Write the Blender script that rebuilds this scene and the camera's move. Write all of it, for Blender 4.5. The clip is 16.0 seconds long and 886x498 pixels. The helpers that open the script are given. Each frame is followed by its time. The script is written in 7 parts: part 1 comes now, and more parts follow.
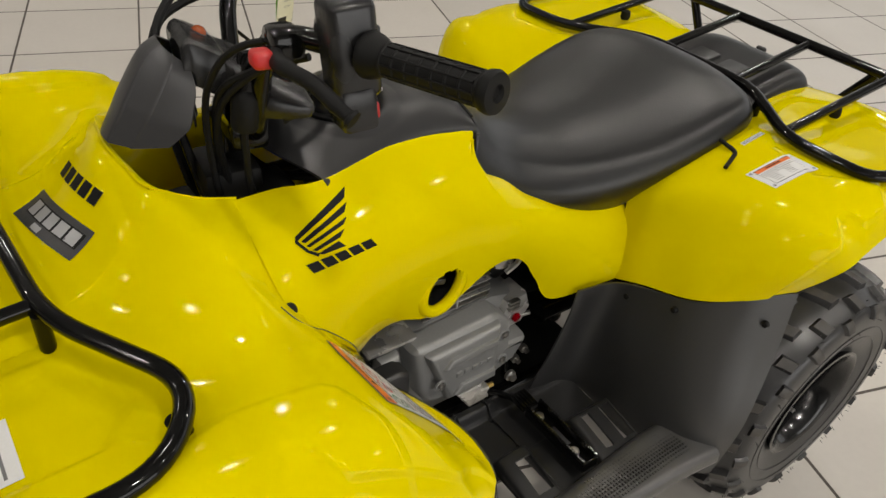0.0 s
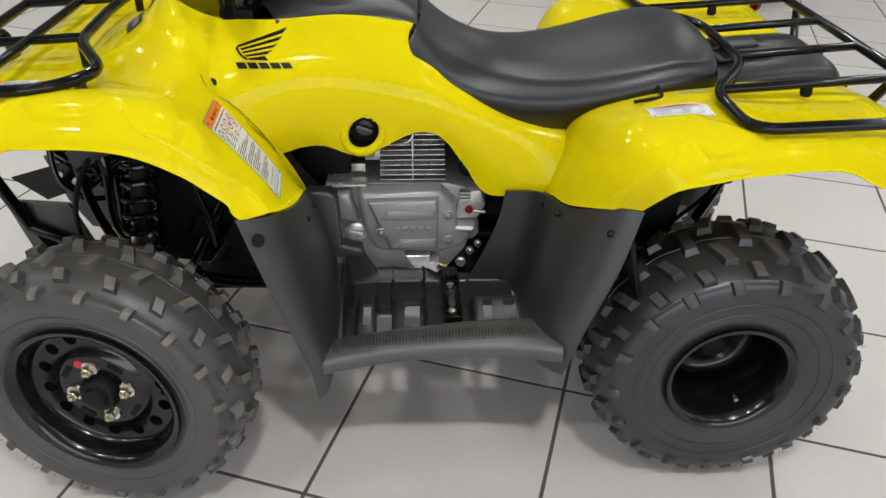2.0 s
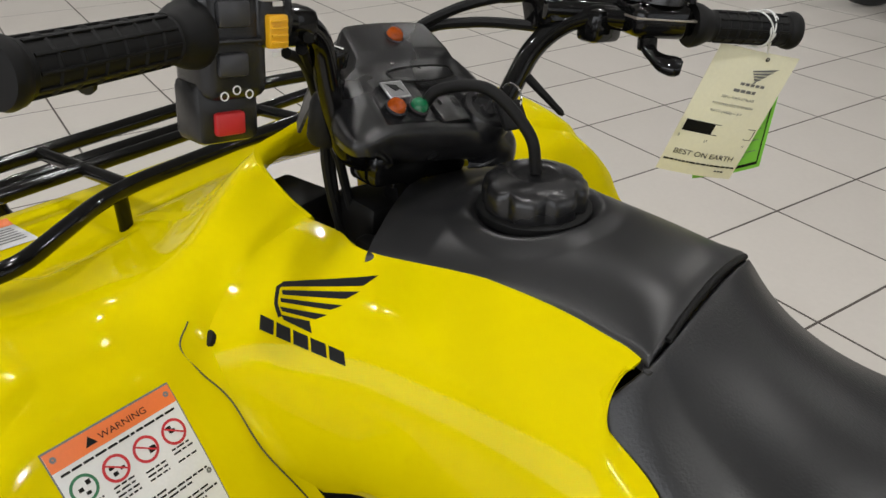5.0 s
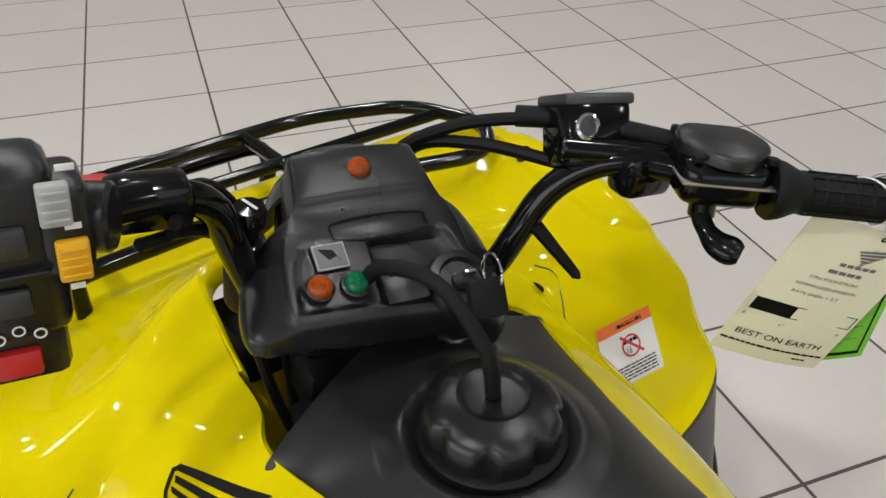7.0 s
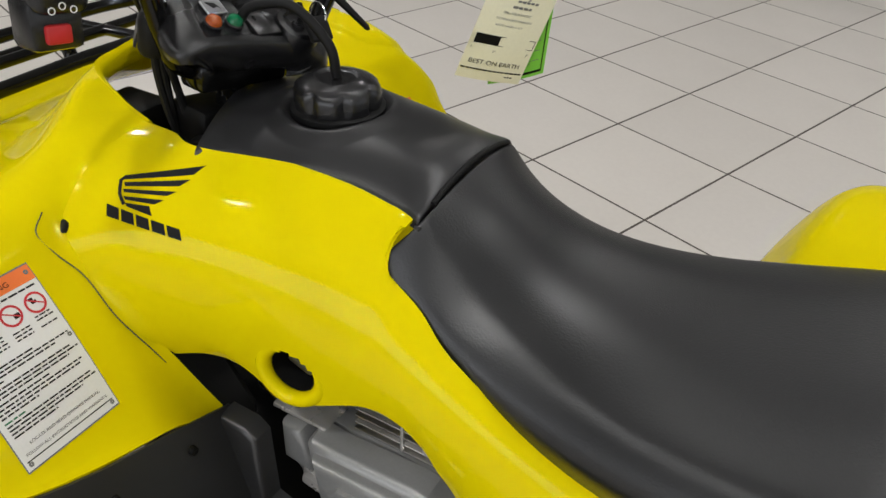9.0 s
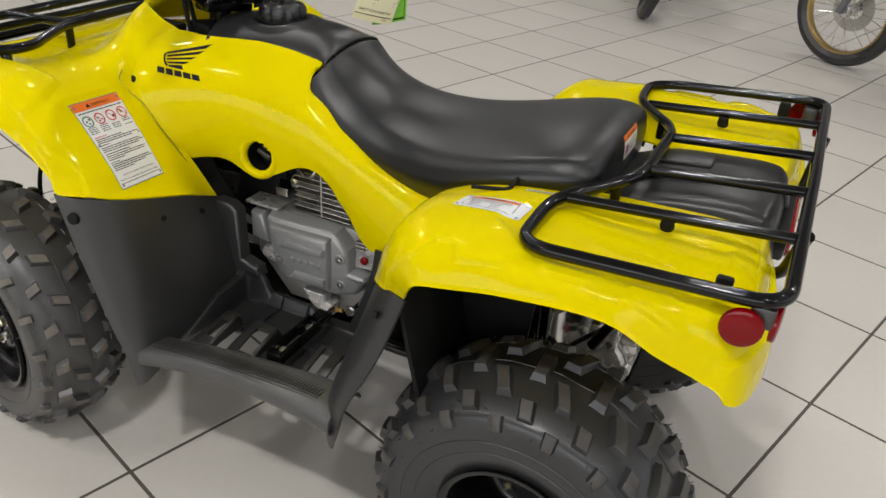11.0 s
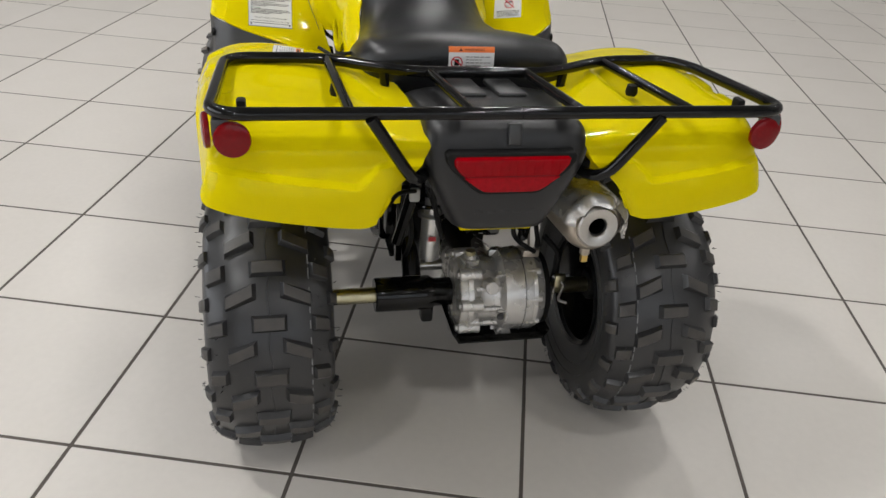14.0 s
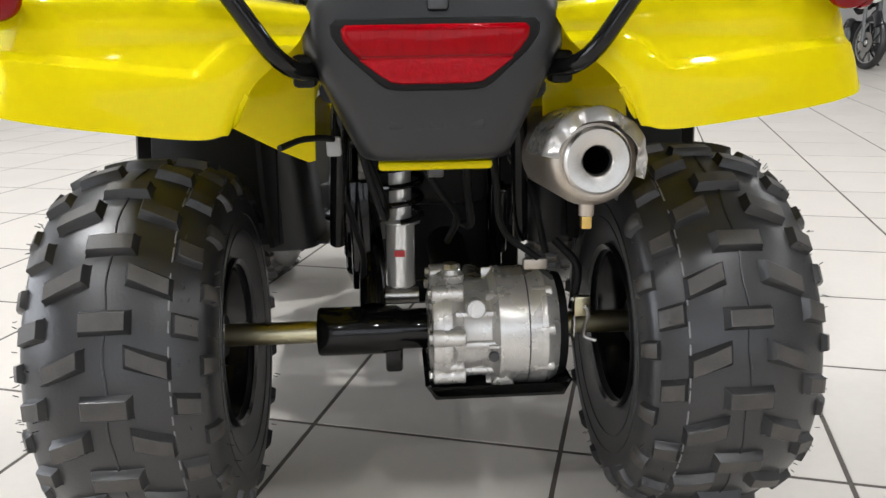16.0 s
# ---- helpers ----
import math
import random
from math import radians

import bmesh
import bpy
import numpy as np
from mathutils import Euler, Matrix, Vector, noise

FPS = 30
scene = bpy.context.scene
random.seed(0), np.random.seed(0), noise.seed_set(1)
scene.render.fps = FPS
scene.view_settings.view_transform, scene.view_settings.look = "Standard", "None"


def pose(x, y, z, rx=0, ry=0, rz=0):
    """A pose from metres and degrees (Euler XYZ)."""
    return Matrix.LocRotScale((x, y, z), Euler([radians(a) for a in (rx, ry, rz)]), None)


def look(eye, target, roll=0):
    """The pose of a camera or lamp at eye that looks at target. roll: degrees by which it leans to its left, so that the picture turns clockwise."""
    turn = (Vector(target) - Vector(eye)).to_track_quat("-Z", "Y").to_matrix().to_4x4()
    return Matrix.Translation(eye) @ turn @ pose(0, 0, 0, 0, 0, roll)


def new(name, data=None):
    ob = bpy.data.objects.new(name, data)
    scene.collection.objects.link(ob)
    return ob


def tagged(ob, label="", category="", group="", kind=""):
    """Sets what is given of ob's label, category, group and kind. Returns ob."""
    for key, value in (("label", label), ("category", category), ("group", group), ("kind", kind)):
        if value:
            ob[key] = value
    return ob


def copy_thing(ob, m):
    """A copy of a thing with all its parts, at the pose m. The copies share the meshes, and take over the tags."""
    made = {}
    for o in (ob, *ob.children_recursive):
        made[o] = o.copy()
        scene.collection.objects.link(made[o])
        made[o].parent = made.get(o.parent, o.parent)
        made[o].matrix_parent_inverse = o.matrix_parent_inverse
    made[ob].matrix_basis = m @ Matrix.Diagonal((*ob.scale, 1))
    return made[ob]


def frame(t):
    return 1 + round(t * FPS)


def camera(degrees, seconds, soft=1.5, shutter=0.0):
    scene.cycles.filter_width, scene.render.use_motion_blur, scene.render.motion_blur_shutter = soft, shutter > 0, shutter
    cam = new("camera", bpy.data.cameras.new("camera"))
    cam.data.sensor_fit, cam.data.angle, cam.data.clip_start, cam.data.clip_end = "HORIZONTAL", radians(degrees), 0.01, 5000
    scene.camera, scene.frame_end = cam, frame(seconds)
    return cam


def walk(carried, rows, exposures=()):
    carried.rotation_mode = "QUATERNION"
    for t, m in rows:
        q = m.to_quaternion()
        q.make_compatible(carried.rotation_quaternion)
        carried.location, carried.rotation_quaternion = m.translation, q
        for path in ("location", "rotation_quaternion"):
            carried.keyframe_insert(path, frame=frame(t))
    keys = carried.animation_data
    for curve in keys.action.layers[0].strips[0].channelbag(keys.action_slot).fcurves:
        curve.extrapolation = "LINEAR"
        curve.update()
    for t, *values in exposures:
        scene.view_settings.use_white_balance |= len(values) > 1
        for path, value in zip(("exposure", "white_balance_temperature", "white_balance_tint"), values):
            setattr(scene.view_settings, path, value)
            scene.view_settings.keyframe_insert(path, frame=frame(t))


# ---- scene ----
cam = camera(59.3, 16.0)
PATH = [
    (0, (-0.65, -0.824, 1.334), (0.359, 0.413, 0.129), 5.8),
    (0.5, (-0.498, -1.017, 1.284), (0.187, 0.359, 0.005), 7.6),
    (1, (-0.32, -1.134, 1.245), (0.097, 0.321, -0.063), 8.2),
    (1.5, (-0.171, -1.362, 1.248), (0.024, 0.219, 0.037), 5.5),
    (2, (-0.037, -1.537, 1.248), (0.064, 0.141, 0.165), 2.0),
    (2.5, (0.034, -1.455, 1.179), (0.078, 0.274, 0.175), 0.1),
    (3, (0.026, -1.238, 1.124), (-0.041, 0.485, 0.111), -0.6),
    (3.5, (0.09, -1.047, 1.07), (-0.141, 0.657, 0.048), -1.4),
    (4, (0.112, -0.862, 1.11), (-0.293, 0.806, 0.083), -1.2),
    (4.2, (0.111, -0.79, 1.133), (-0.368, 0.866, 0.118), -0.8),
    (4.5, (0.13, -0.692, 1.165), (-0.577, 0.889, 0.164), -0.2),
    (4.7, (0.149, -0.626, 1.17), (-0.73, 0.868, 0.172), -0.0),
    (6.8, (0.069, -0.277, 1.256), (-1.245, 0.698, 0.107), 0.4),
    (7, (0.084, -0.249, 1.263), (-1.191, 0.764, 0.102), 0.9),
    (7.5, (0.125, -0.233, 1.265), (-1.057, 0.874, 0.091), 1.2),
    (8, (0.191, -0.329, 1.256), (-0.87, 0.884, 0.071), 1.9),
    (8.5, (0.28, -0.449, 1.229), (-0.67, 0.869, 0.063), 2.1),
    (9, (0.303, -0.624, 1.223), (-0.473, 0.811, 0.067), 3.6),
    (9.5, (0.376, -0.88, 1.238), (-0.296, 0.65, 0.14), 4.4),
    (10, (0.527, -1.112, 1.243), (-0.108, 0.473, 0.201), 4.7),
    (10.2, (0.566, -1.201, 1.256), (-0.066, 0.397, 0.234), 4.8),
    (12.3, (1.431, -1.325, 1.268), (0.318, 0.032, 0.308), 5.3),
    (12.5, (1.549, -1.23, 1.256), (0.347, 0.037, 0.282), 5.4),
    (13, (1.746, -0.975, 1.243), (0.36, 0.033, 0.212), 5.7),
    (13.5, (1.801, -0.665, 1.232), (0.284, 0.057, 0.148), 5.4),
    (14, (1.885, -0.351, 1.172), (0.208, 0.063, 0.164), 4.3),
    (14.5, (1.9, -0.133, 1.035), (0.087, 0.114, 0.227), 2.0),
    (15, (1.82, -0.083, 0.807), (-0.046, 0.141, 0.124), 0.3),
    (15.5, (1.718, -0.063, 0.711), (-0.171, 0.111, 0.076), -0.5),
    (16, (1.636, -0.039, 0.706), (-0.28, 0.075, 0.145), -1.3),
]
EXPOSURES = [(0, -.56, 6950, 10), (.5, -.45, 6800, 10), (1, -.28, 6400, 10), (1.5, -.24, 6200, 10), (3, -.22, 6150, 10), (4.5, -.42, 6450, 10), (7, -.38, 6350, 10), (8, -.4, 6350, 10), (9.5, -.4, 6400, 10), (12.5, -.33, 6550, 10), (13.5, -.37, 6500, 10), (14.5, -.2, 6250, 10), (15, .05, 6300, 10), (15.5, .14, 6300, 10), (16, .39, 6200, 10)]
walk(cam, [(t, look(eye, target, roll)) for t, eye, target, roll in PATH], EXPOSURES)

# ---- light ----
world = bpy.data.worlds.new("showroom_air")
scene.world = world
world.use_nodes = True
world.node_tree.nodes["Background"].inputs[0].default_value = (0.9, 0.93, 1.0, 1)
world.node_tree.nodes["Background"].inputs[1].default_value = 0.9
ROOM = (-12.5, 7.5, -6.5, 11.0, 4.4)  # x0 x1 y0 y1 height
LAMP_W = {-2.4: 35.0, 1.3: 30.0, 5.5: 35.0}
LAMPS = [(x, y) for x in (-6.9, -4.5, -2.1, 0.3, 2.7, 5.1) for y in (-2.4, 1.3, 5.5)]


def strip_lamp(x, y, watts):
    data = bpy.data.lights.new("strip_light", "AREA")
    data.shape, data.size, data.size_y, data.energy = "RECTANGLE", 0.26, 0.16, watts
    data.color = (1.0, 0.98, 0.95)
    ob = new("strip_light", data)
    ob.matrix_world = pose(x, y, ROOM[4] - 0.12)
    return ob


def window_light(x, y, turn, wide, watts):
    """An added wide fill lamp, out of view, coloured like daylight."""
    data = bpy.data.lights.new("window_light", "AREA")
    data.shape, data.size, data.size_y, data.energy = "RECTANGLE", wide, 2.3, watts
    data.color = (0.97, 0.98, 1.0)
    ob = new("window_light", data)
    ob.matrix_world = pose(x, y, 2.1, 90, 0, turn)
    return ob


# unseen fill lamps, added to brighten the machine's rear and left side
SIDE_FILLS = (("east", 7.42, 0.6, 90, 9.0, 45.0), ("south", 0.4, -6.42, 0, 8.0, 200.0))
for _, wx, wy, wturn, wide, watts in SIDE_FILLS:
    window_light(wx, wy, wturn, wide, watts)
for lx, ly in LAMPS:
    strip_lamp(lx, ly, 86.0 if (lx, ly) == (0.3, -2.4) else LAMP_W[ly])


# ---- materials ----
def material(name, color, rough=0.5, metal=0.0, vary=0.08, scale=8.0, bump=0.0, bump_scale=200.0, coat=0.0, spec=0.5, color2=None,
             trans=0.0, emit=None, fine=0.05, object_random=0.0, rough_vary=0.08):
    m = bpy.data.materials.new(name)
    m.use_nodes = True
    nt = m.node_tree
    b = nt.nodes["Principled BSDF"]
    L, N = nt.links.new, nt.nodes.new
    tc = N("ShaderNodeTexCoord")
    n1, n2 = N("ShaderNodeTexNoise"), N("ShaderNodeTexNoise")
    n1.inputs["Scale"].default_value, n1.inputs["Detail"].default_value = scale, 4
    n2.inputs["Scale"].default_value, n2.inputs["Detail"].default_value = scale * 23, 3
    for n in (n1, n2):
        L(tc.outputs["Object"], n.inputs["Vector"])
    c2 = color2 or tuple(max(0.0, c * (1 - vary)) for c in color)
    mix = N("ShaderNodeMix")
    mix.data_type = "RGBA"
    mix.inputs[6].default_value, mix.inputs[7].default_value = (*color, 1), (*c2, 1)
    L(n1.outputs["Fac"], mix.inputs[0])
    mul = N("ShaderNodeMix")
    mul.data_type, mul.blend_type = "RGBA", "MULTIPLY"
    mul.inputs[0].default_value = 1.0
    ramp = N("ShaderNodeMapRange")
    ramp.inputs[3].default_value, ramp.inputs[4].default_value = 1 - fine, 1 + fine
    L(n2.outputs["Fac"], ramp.inputs[0])
    L(mix.outputs[2], mul.inputs[6])
    L(ramp.outputs[0], mul.inputs[7])
    out = mul.outputs[2]
    if object_random:
        info, rr, mm = N("ShaderNodeObjectInfo"), N("ShaderNodeMapRange"), N("ShaderNodeMix")
        rr.inputs[3].default_value, rr.inputs[4].default_value = 1 - object_random, 1 + object_random
        L(info.outputs["Random"], rr.inputs[0])
        mm.data_type, mm.blend_type = "RGBA", "MULTIPLY"
        mm.inputs[0].default_value = 1.0
        L(out, mm.inputs[6])
        L(rr.outputs[0], mm.inputs[7])
        out = mm.outputs[2]
    L(out, b.inputs["Base Color"])
    r = N("ShaderNodeMapRange")
    r.inputs[3].default_value, r.inputs[4].default_value = max(0.02, rough - rough_vary), min(1.0, rough + rough_vary)
    L(n1.outputs["Fac"], r.inputs[0])
    L(r.outputs[0], b.inputs["Roughness"])
    b.inputs["Metallic"].default_value = metal
    b.inputs["Specular IOR Level"].default_value = spec
    b.inputs["Coat Weight"].default_value = coat
    b.inputs["Coat Roughness"].default_value = 0.04
    b.inputs["Transmission Weight"].default_value = trans
    if emit:
        b.inputs["Emission Color"].default_value, b.inputs["Emission Strength"].default_value = (*emit[:3], 1), emit[3]
    if bump:
        n3, bp = N("ShaderNodeTexNoise"), N("ShaderNodeBump")
        n3.inputs["Scale"].default_value, n3.inputs["Detail"].default_value = bump_scale, 2
        bp.inputs["Strength"].default_value, bp.inputs["Distance"].default_value = bump, 0.001
        L(tc.outputs["Object"], n3.inputs["Vector"])
        L(n3.outputs["Fac"], bp.inputs["Height"])
        L(bp.outputs["Normal"], b.inputs["Normal"])
    return m


YELLOW = material("yellow_plastic", (0.682, 0.563, 0.0), 0.045, vary=0.02, scale=3, coat=0.0, spec=0.10, fine=0.005, bump=0.001, bump_scale=30, rough_vary=0.012)
BLACK_PLASTIC = material("black_moulded_plastic", (0.021, 0.021, 0.0215), 0.38, spec=0.90, vary=0.2, scale=7, bump=0.25, bump_scale=900, fine=0.12)
TANK_PLASTIC = material("smooth_black_plastic", (0.014, 0.014, 0.0146), 0.34, spec=0.45, vary=0.25, scale=9, bump=0.15, bump_scale=900, fine=0.1, color2=(0.022, 0.022, 0.0227))
POD_PLASTIC = material("grained_black_plastic", (0.010, 0.010, 0.0107), 0.26, spec=0.5, vary=0.2, scale=9, bump=0.16, bump_scale=1100, fine=0.15)
# paler, more mottled version of the moulded plastic for the footwell lips
LIP_PLASTIC = material("pale_black_plastic", (0.034, 0.034, 0.0345), 0.34, spec=0.85, vary=0.35, scale=18, bump=0.3, bump_scale=700, fine=0.2, color2=(0.064, 0.062, 0.060))
GLOSS_BLACK = material("black_gloss_paint", (0.004, 0.004, 0.004), 0.09, vary=0.2, scale=12, coat=0.0, spec=0.32, fine=0.05, rough_vary=0.04)
SATIN_BLACK = material("satin_black_wheel_paint", (0.005, 0.005, 0.0055), 0.17, spec=0.5, vary=0.2, scale=12, fine=0.08, rough_vary=0.06)
MATT_BLACK = material("matt_black", (0.006, 0.006, 0.006), 0.55, spec=0.2, vary=0.3, scale=15, fine=0.15)
# near-black colour that stands in for the shade inside openings
HOLE_SHADE = material("hole_shade", (0.0015, 0.0015, 0.0015), 0.9, spec=0.05, vary=0.1, scale=20)
VINYL = material("black_vinyl", (0.006, 0.0063, 0.0072), 0.35, spec=0.56, vary=0.15, scale=6, bump=0.35, bump_scale=420, fine=0.10)
RUBBER = material("tyre_rubber", (0.013, 0.0132, 0.0144), 0.34, vary=0.35, scale=14, bump=0.2, bump_scale=250, fine=0.25, color2=(0.031, 0.0305, 0.0310), spec=0.6)
LUG_TOP = material("scuffed_rubber", (0.018, 0.0182, 0.019), 0.48, vary=0.5, scale=45, bump=0.3, bump_scale=300, fine=0.35, color2=(0.080, 0.071, 0.061))
# front tyres: paler rubber, and block tops mottled with tan
PALE_RUBBER = material("pale_tyre_rubber", (0.037, 0.0363, 0.0362), 0.38, vary=0.35, scale=14, bump=0.2, bump_scale=250, fine=0.25, color2=(0.074, 0.071, 0.067), spec=0.6)
TAN_TOP = material("tan_mottled_rubber_blocks", (0.030, 0.029, 0.028), 0.5, vary=0.5, scale=40, bump=0.3, bump_scale=300, fine=0.35, color2=(0.24, 0.205, 0.165))
# pale colour in place of the glint on a moulded rubber ridge
MOULD_GLINT = material("mould_line_glint", (0.30, 0.30, 0.30), 0.4, vary=0.5, scale=60)
GREY_METAL = material("painted_grey_aluminium", (0.29, 0.29, 0.285), 0.34, metal=0.35, vary=0.12, scale=12, bump=0.12, bump_scale=600, fine=0.08)
CAST_METAL = material("cast_aluminium", (0.72, 0.70, 0.67), 0.27, metal=0.6, vary=0.3, scale=25, bump=0.3, bump_scale=350, fine=0.15)
BRIGHT_ALLOY = material("polished_alloy", (0.74, 0.73, 0.71), 0.22, metal=0.65, vary=0.15, scale=25, fine=0.08)
STEEL = material("brushed_steel", (0.58, 0.56, 0.53), 0.33, metal=1.0, vary=0.2, scale=20, fine=0.1)
HEAT_STEEL = material("heat_tinted_steel", (0.40, 0.33, 0.25), 0.40, metal=0.9, vary=0.25, scale=22, fine=0.15, color2=(0.56, 0.53, 0.49))
ZINC = material("yellow_zinc", (0.62, 0.57, 0.38), 0.30, metal=1.0, vary=0.25, scale=60, fine=0.1)
CHROME = material("chrome", (0.78, 0.78, 0.78), 0.10, metal=1.0, vary=0.05, scale=30, fine=0.02, rough_vary=0.04)
BRASS = material("brass", (0.65, 0.45, 0.14), 0.3, metal=1.0, vary=0.15, scale=60)
RED_LENS = material("red_lens", (0.33, 0.0, 0.004), 0.03, spec=0.16, vary=0.35, scale=60, coat=0.0, fine=0.25, rough_vary=0.01, bump=0.25, bump_scale=260)
RED_LENS_DARK = material("red_reflector", (0.22, 0.0, 0.003), 0.06, spec=0.3, vary=0.4, scale=160, bump=0.15, bump_scale=500)
RED_CELL = material("dark_red_rib", (0.20, 0.0, 0.003), 0.05, spec=0.3, vary=0.4, scale=90, fine=0.15)
CELL_LENS = material("cellular_red_lens", (0.45, 0.001, 0.008), 0.05, spec=0.18, vary=0.55, scale=150, bump=0.8, bump_scale=330, fine=0.35, rough_vary=0.02)
AMBER = material("amber_lens", (0.50, 0.085, 0.002), 0.04, vary=0.75, scale=230, spec=0.6, bump=0.9, bump_scale=420, rough_vary=0.01)
GREEN = material("green_lens", (0.002, 0.17, 0.065), 0.04, vary=0.75, scale=230, spec=0.6, bump=0.9, bump_scale=420, rough_vary=0.01)
RED_SWITCH = material("red_plastic", (0.55, 0.02, 0.02), 0.4, vary=0.15, scale=50)
YELLOW_SWITCH = material("amber_plastic", (0.80, 0.42, 0.01), 0.4, vary=0.1, scale=50)
GREY_SWITCH = material("grey_plastic", (0.42, 0.42, 0.41), 0.45, vary=0.1, scale=50)
WHITE_MARK = material("white_print", (0.75, 0.75, 0.73), 0.4, vary=0.05, scale=20)
DARK_GREY = material("dark_grey_cover", (0.045, 0.045, 0.048), 0.33, metal=0.2, vary=0.12, scale=9, bump=0.1, bump_scale=800)
WHITE_LABEL = material("white_label", (0.72, 0.72, 0.72), 0.35, vary=0.05, scale=15)
ORANGE_LABEL = material("orange_label", (0.80, 0.17, 0.02), 0.35, vary=0.05, scale=15)
INK = material("black_ink", (0.004, 0.004, 0.004), 0.5, spec=0.2, vary=0.1, scale=30)
GREY_INK = material("grey_ink", (0.16, 0.16, 0.16), 0.45, vary=0.1, scale=30)
RED_INK = material("red_ink", (0.55, 0.02, 0.03), 0.4, vary=0.1, scale=30)
GREEN_INK = material("green_ink", (0.02, 0.16, 0.07), 0.4, vary=0.1, scale=30)
SILVER_PRINT = material("silver_print", (0.42, 0.42, 0.43), 0.3, metal=0.5, vary=0.1, scale=30)
CREAM_PAPER = material("cream_card", (0.80, 0.77, 0.58), 0.6, vary=0.05, scale=12)
GREEN_PAPER = material("green_card", (0.20, 0.58, 0.05), 0.55, vary=0.08, scale=12)
TILE = material("porcelain_tile", (0.62, 0.585, 0.54), 0.36, vary=0.14, scale=2.3, bump=0.03, bump_scale=40, fine=0.04, object_random=0.035, color2=(0.545, 0.51, 0.465), rough_vary=0.11)
GROUT = material("dark_grout", (0.105, 0.090, 0.077), 0.85, vary=0.3, scale=5, fine=0.15)
GLASS = material("window_glass", (0.95, 0.97, 0.97), 0.02, trans=1.0, vary=0.0, fine=0.0, rough_vary=0.01)
WALL_PAINT = material("white_wall_paint", (0.66, 0.655, 0.645), 0.6, vary=0.05, scale=1.5)
CEILING_PAINT = material("ceiling_board", (0.36, 0.36, 0.355), 0.7, vary=0.06, scale=2.0)
DARK_WALL = material("dark_skirting", (0.06, 0.06, 0.06), 0.5, vary=0.2, scale=4)


# ---- geometry helpers ----
def part(name, bm, mat, parent=None, label="", smooth=True, auto=40):
    me = bpy.data.meshes.new(name)
    bm.normal_update()
    if smooth:
        for f in bm.faces:
            f.smooth = True
        lim = radians(auto)
        for e in bm.edges:
            if len(e.link_faces) == 2 and e.link_faces[0].normal.angle(e.link_faces[1].normal, 0) > lim:
                e.smooth = False
    bm.to_mesh(me)
    bm.free()
    for m in (mat if isinstance(mat, (list, tuple)) else [mat]):
        me.materials.append(m)
    ob = new(name, me)
    if parent is not None:
        ob.parent = parent
    if label:
        tagged(ob, label)
    return ob


def spline(pts, n, closed=False):
    """n points on a Catmull-Rom curve through pts."""
    P = [np.array(p, float) for p in pts]
    k = len(P)
    if k == 2 and not closed:
        return [P[0] + (P[1] - P[0]) * i / (n - 1) for i in range(n)]
    out = []
    spans = k if closed else k - 1
    for i in range(n):
        u = i / (n if closed else n - 1) * spans
        j = min(int(u), spans - 1)
        w = u - j
        if closed:
            a, b, c, d = (P[(j + q) % k] for q in (-1, 0, 1, 2))
        else:
            b, c = P[j], P[j + 1]
            a = P[j - 1] if j > 0 else 2 * b - c
            d = P[j + 2] if j + 2 < k else 2 * c - b
        out.append(0.5 * (2 * b + (c - a) * w + (2 * a - 5 * b + 4 * c - d) * w * w + (3 * b - a - 3 * c + d) * w ** 3))
    return out


def fillet(pts, r, n=6):
    """A polyline with its corners rounded by r."""
    P = [np.array(p, float) for p in pts]
    out = [P[0]]
    for a, b, c in zip(P, P[1:], P[2:]):
        u, v = a - b, c - b
        d = min(r, np.linalg.norm(u) * 0.48, np.linalg.norm(v) * 0.48)
        s, e = b + u / np.linalg.norm(u) * d, b + v / np.linalg.norm(v) * d
        out += [(1 - t) ** 2 * s + 2 * t * (1 - t) * b + t * t * e for t in np.linspace(0, 1, n)]
    return out + [P[-1]]


def tube(pts, r, seg=10, bm=None, closed=False, caps=True, flat=1.0):
    """A tube along pts; r may be a list of radii."""
    bm = bm or bmesh.new()
    P = [Vector(p) for p in pts]
    k = len(P)
    R = r if isinstance(r, (list, tuple)) else [r] * k
    side, rings = None, []
    for i in range(k):
        a, b = (P[i - 1], P[(i + 1) % k]) if closed else (P[max(i - 1, 0)], P[min(i + 1, k - 1)])
        d = (b - a).normalized()
        if side is None:
            side = d.orthogonal().normalized()
        side = (side - d * side.dot(d)).normalized()
        up = d.cross(side)
        rings.append([bm.verts.new(P[i] + (side * math.cos(q) + up * math.sin(q) * flat) * R[i]) for q in (2 * math.pi * s / seg for s in range(seg))])
    for i in range(k if closed else k - 1):
        A, B = rings[i], rings[(i + 1) % k]
        for s in range(seg):
            bm.faces.new((A[s], A[(s + 1) % seg], B[(s + 1) % seg], B[s]))
    if caps and not closed:
        bm.faces.new(rings[0][::-1])
        bm.faces.new(rings[-1])
    return bm


def lathe(profile, seg=32, m=None, bm=None, cap=False):
    """Turns (radius, height) pairs about z, then places them by m."""
    bm = bm or bmesh.new()
    m = m or Matrix()
    rings = [[bm.verts.new(m @ Vector((r * math.cos(a), r * math.sin(a), h))) for a in (2 * math.pi * s / seg for s in range(seg))] for r, h in profile]
    for A, B in zip(rings, rings[1:]):
        for s in range(seg):
            bm.faces.new((A[s], A[(s + 1) % seg], B[(s + 1) % seg], B[s]))
    if cap:
        bm.faces.new(rings[0][::-1])
        bm.faces.new(rings[-1])
    return bm


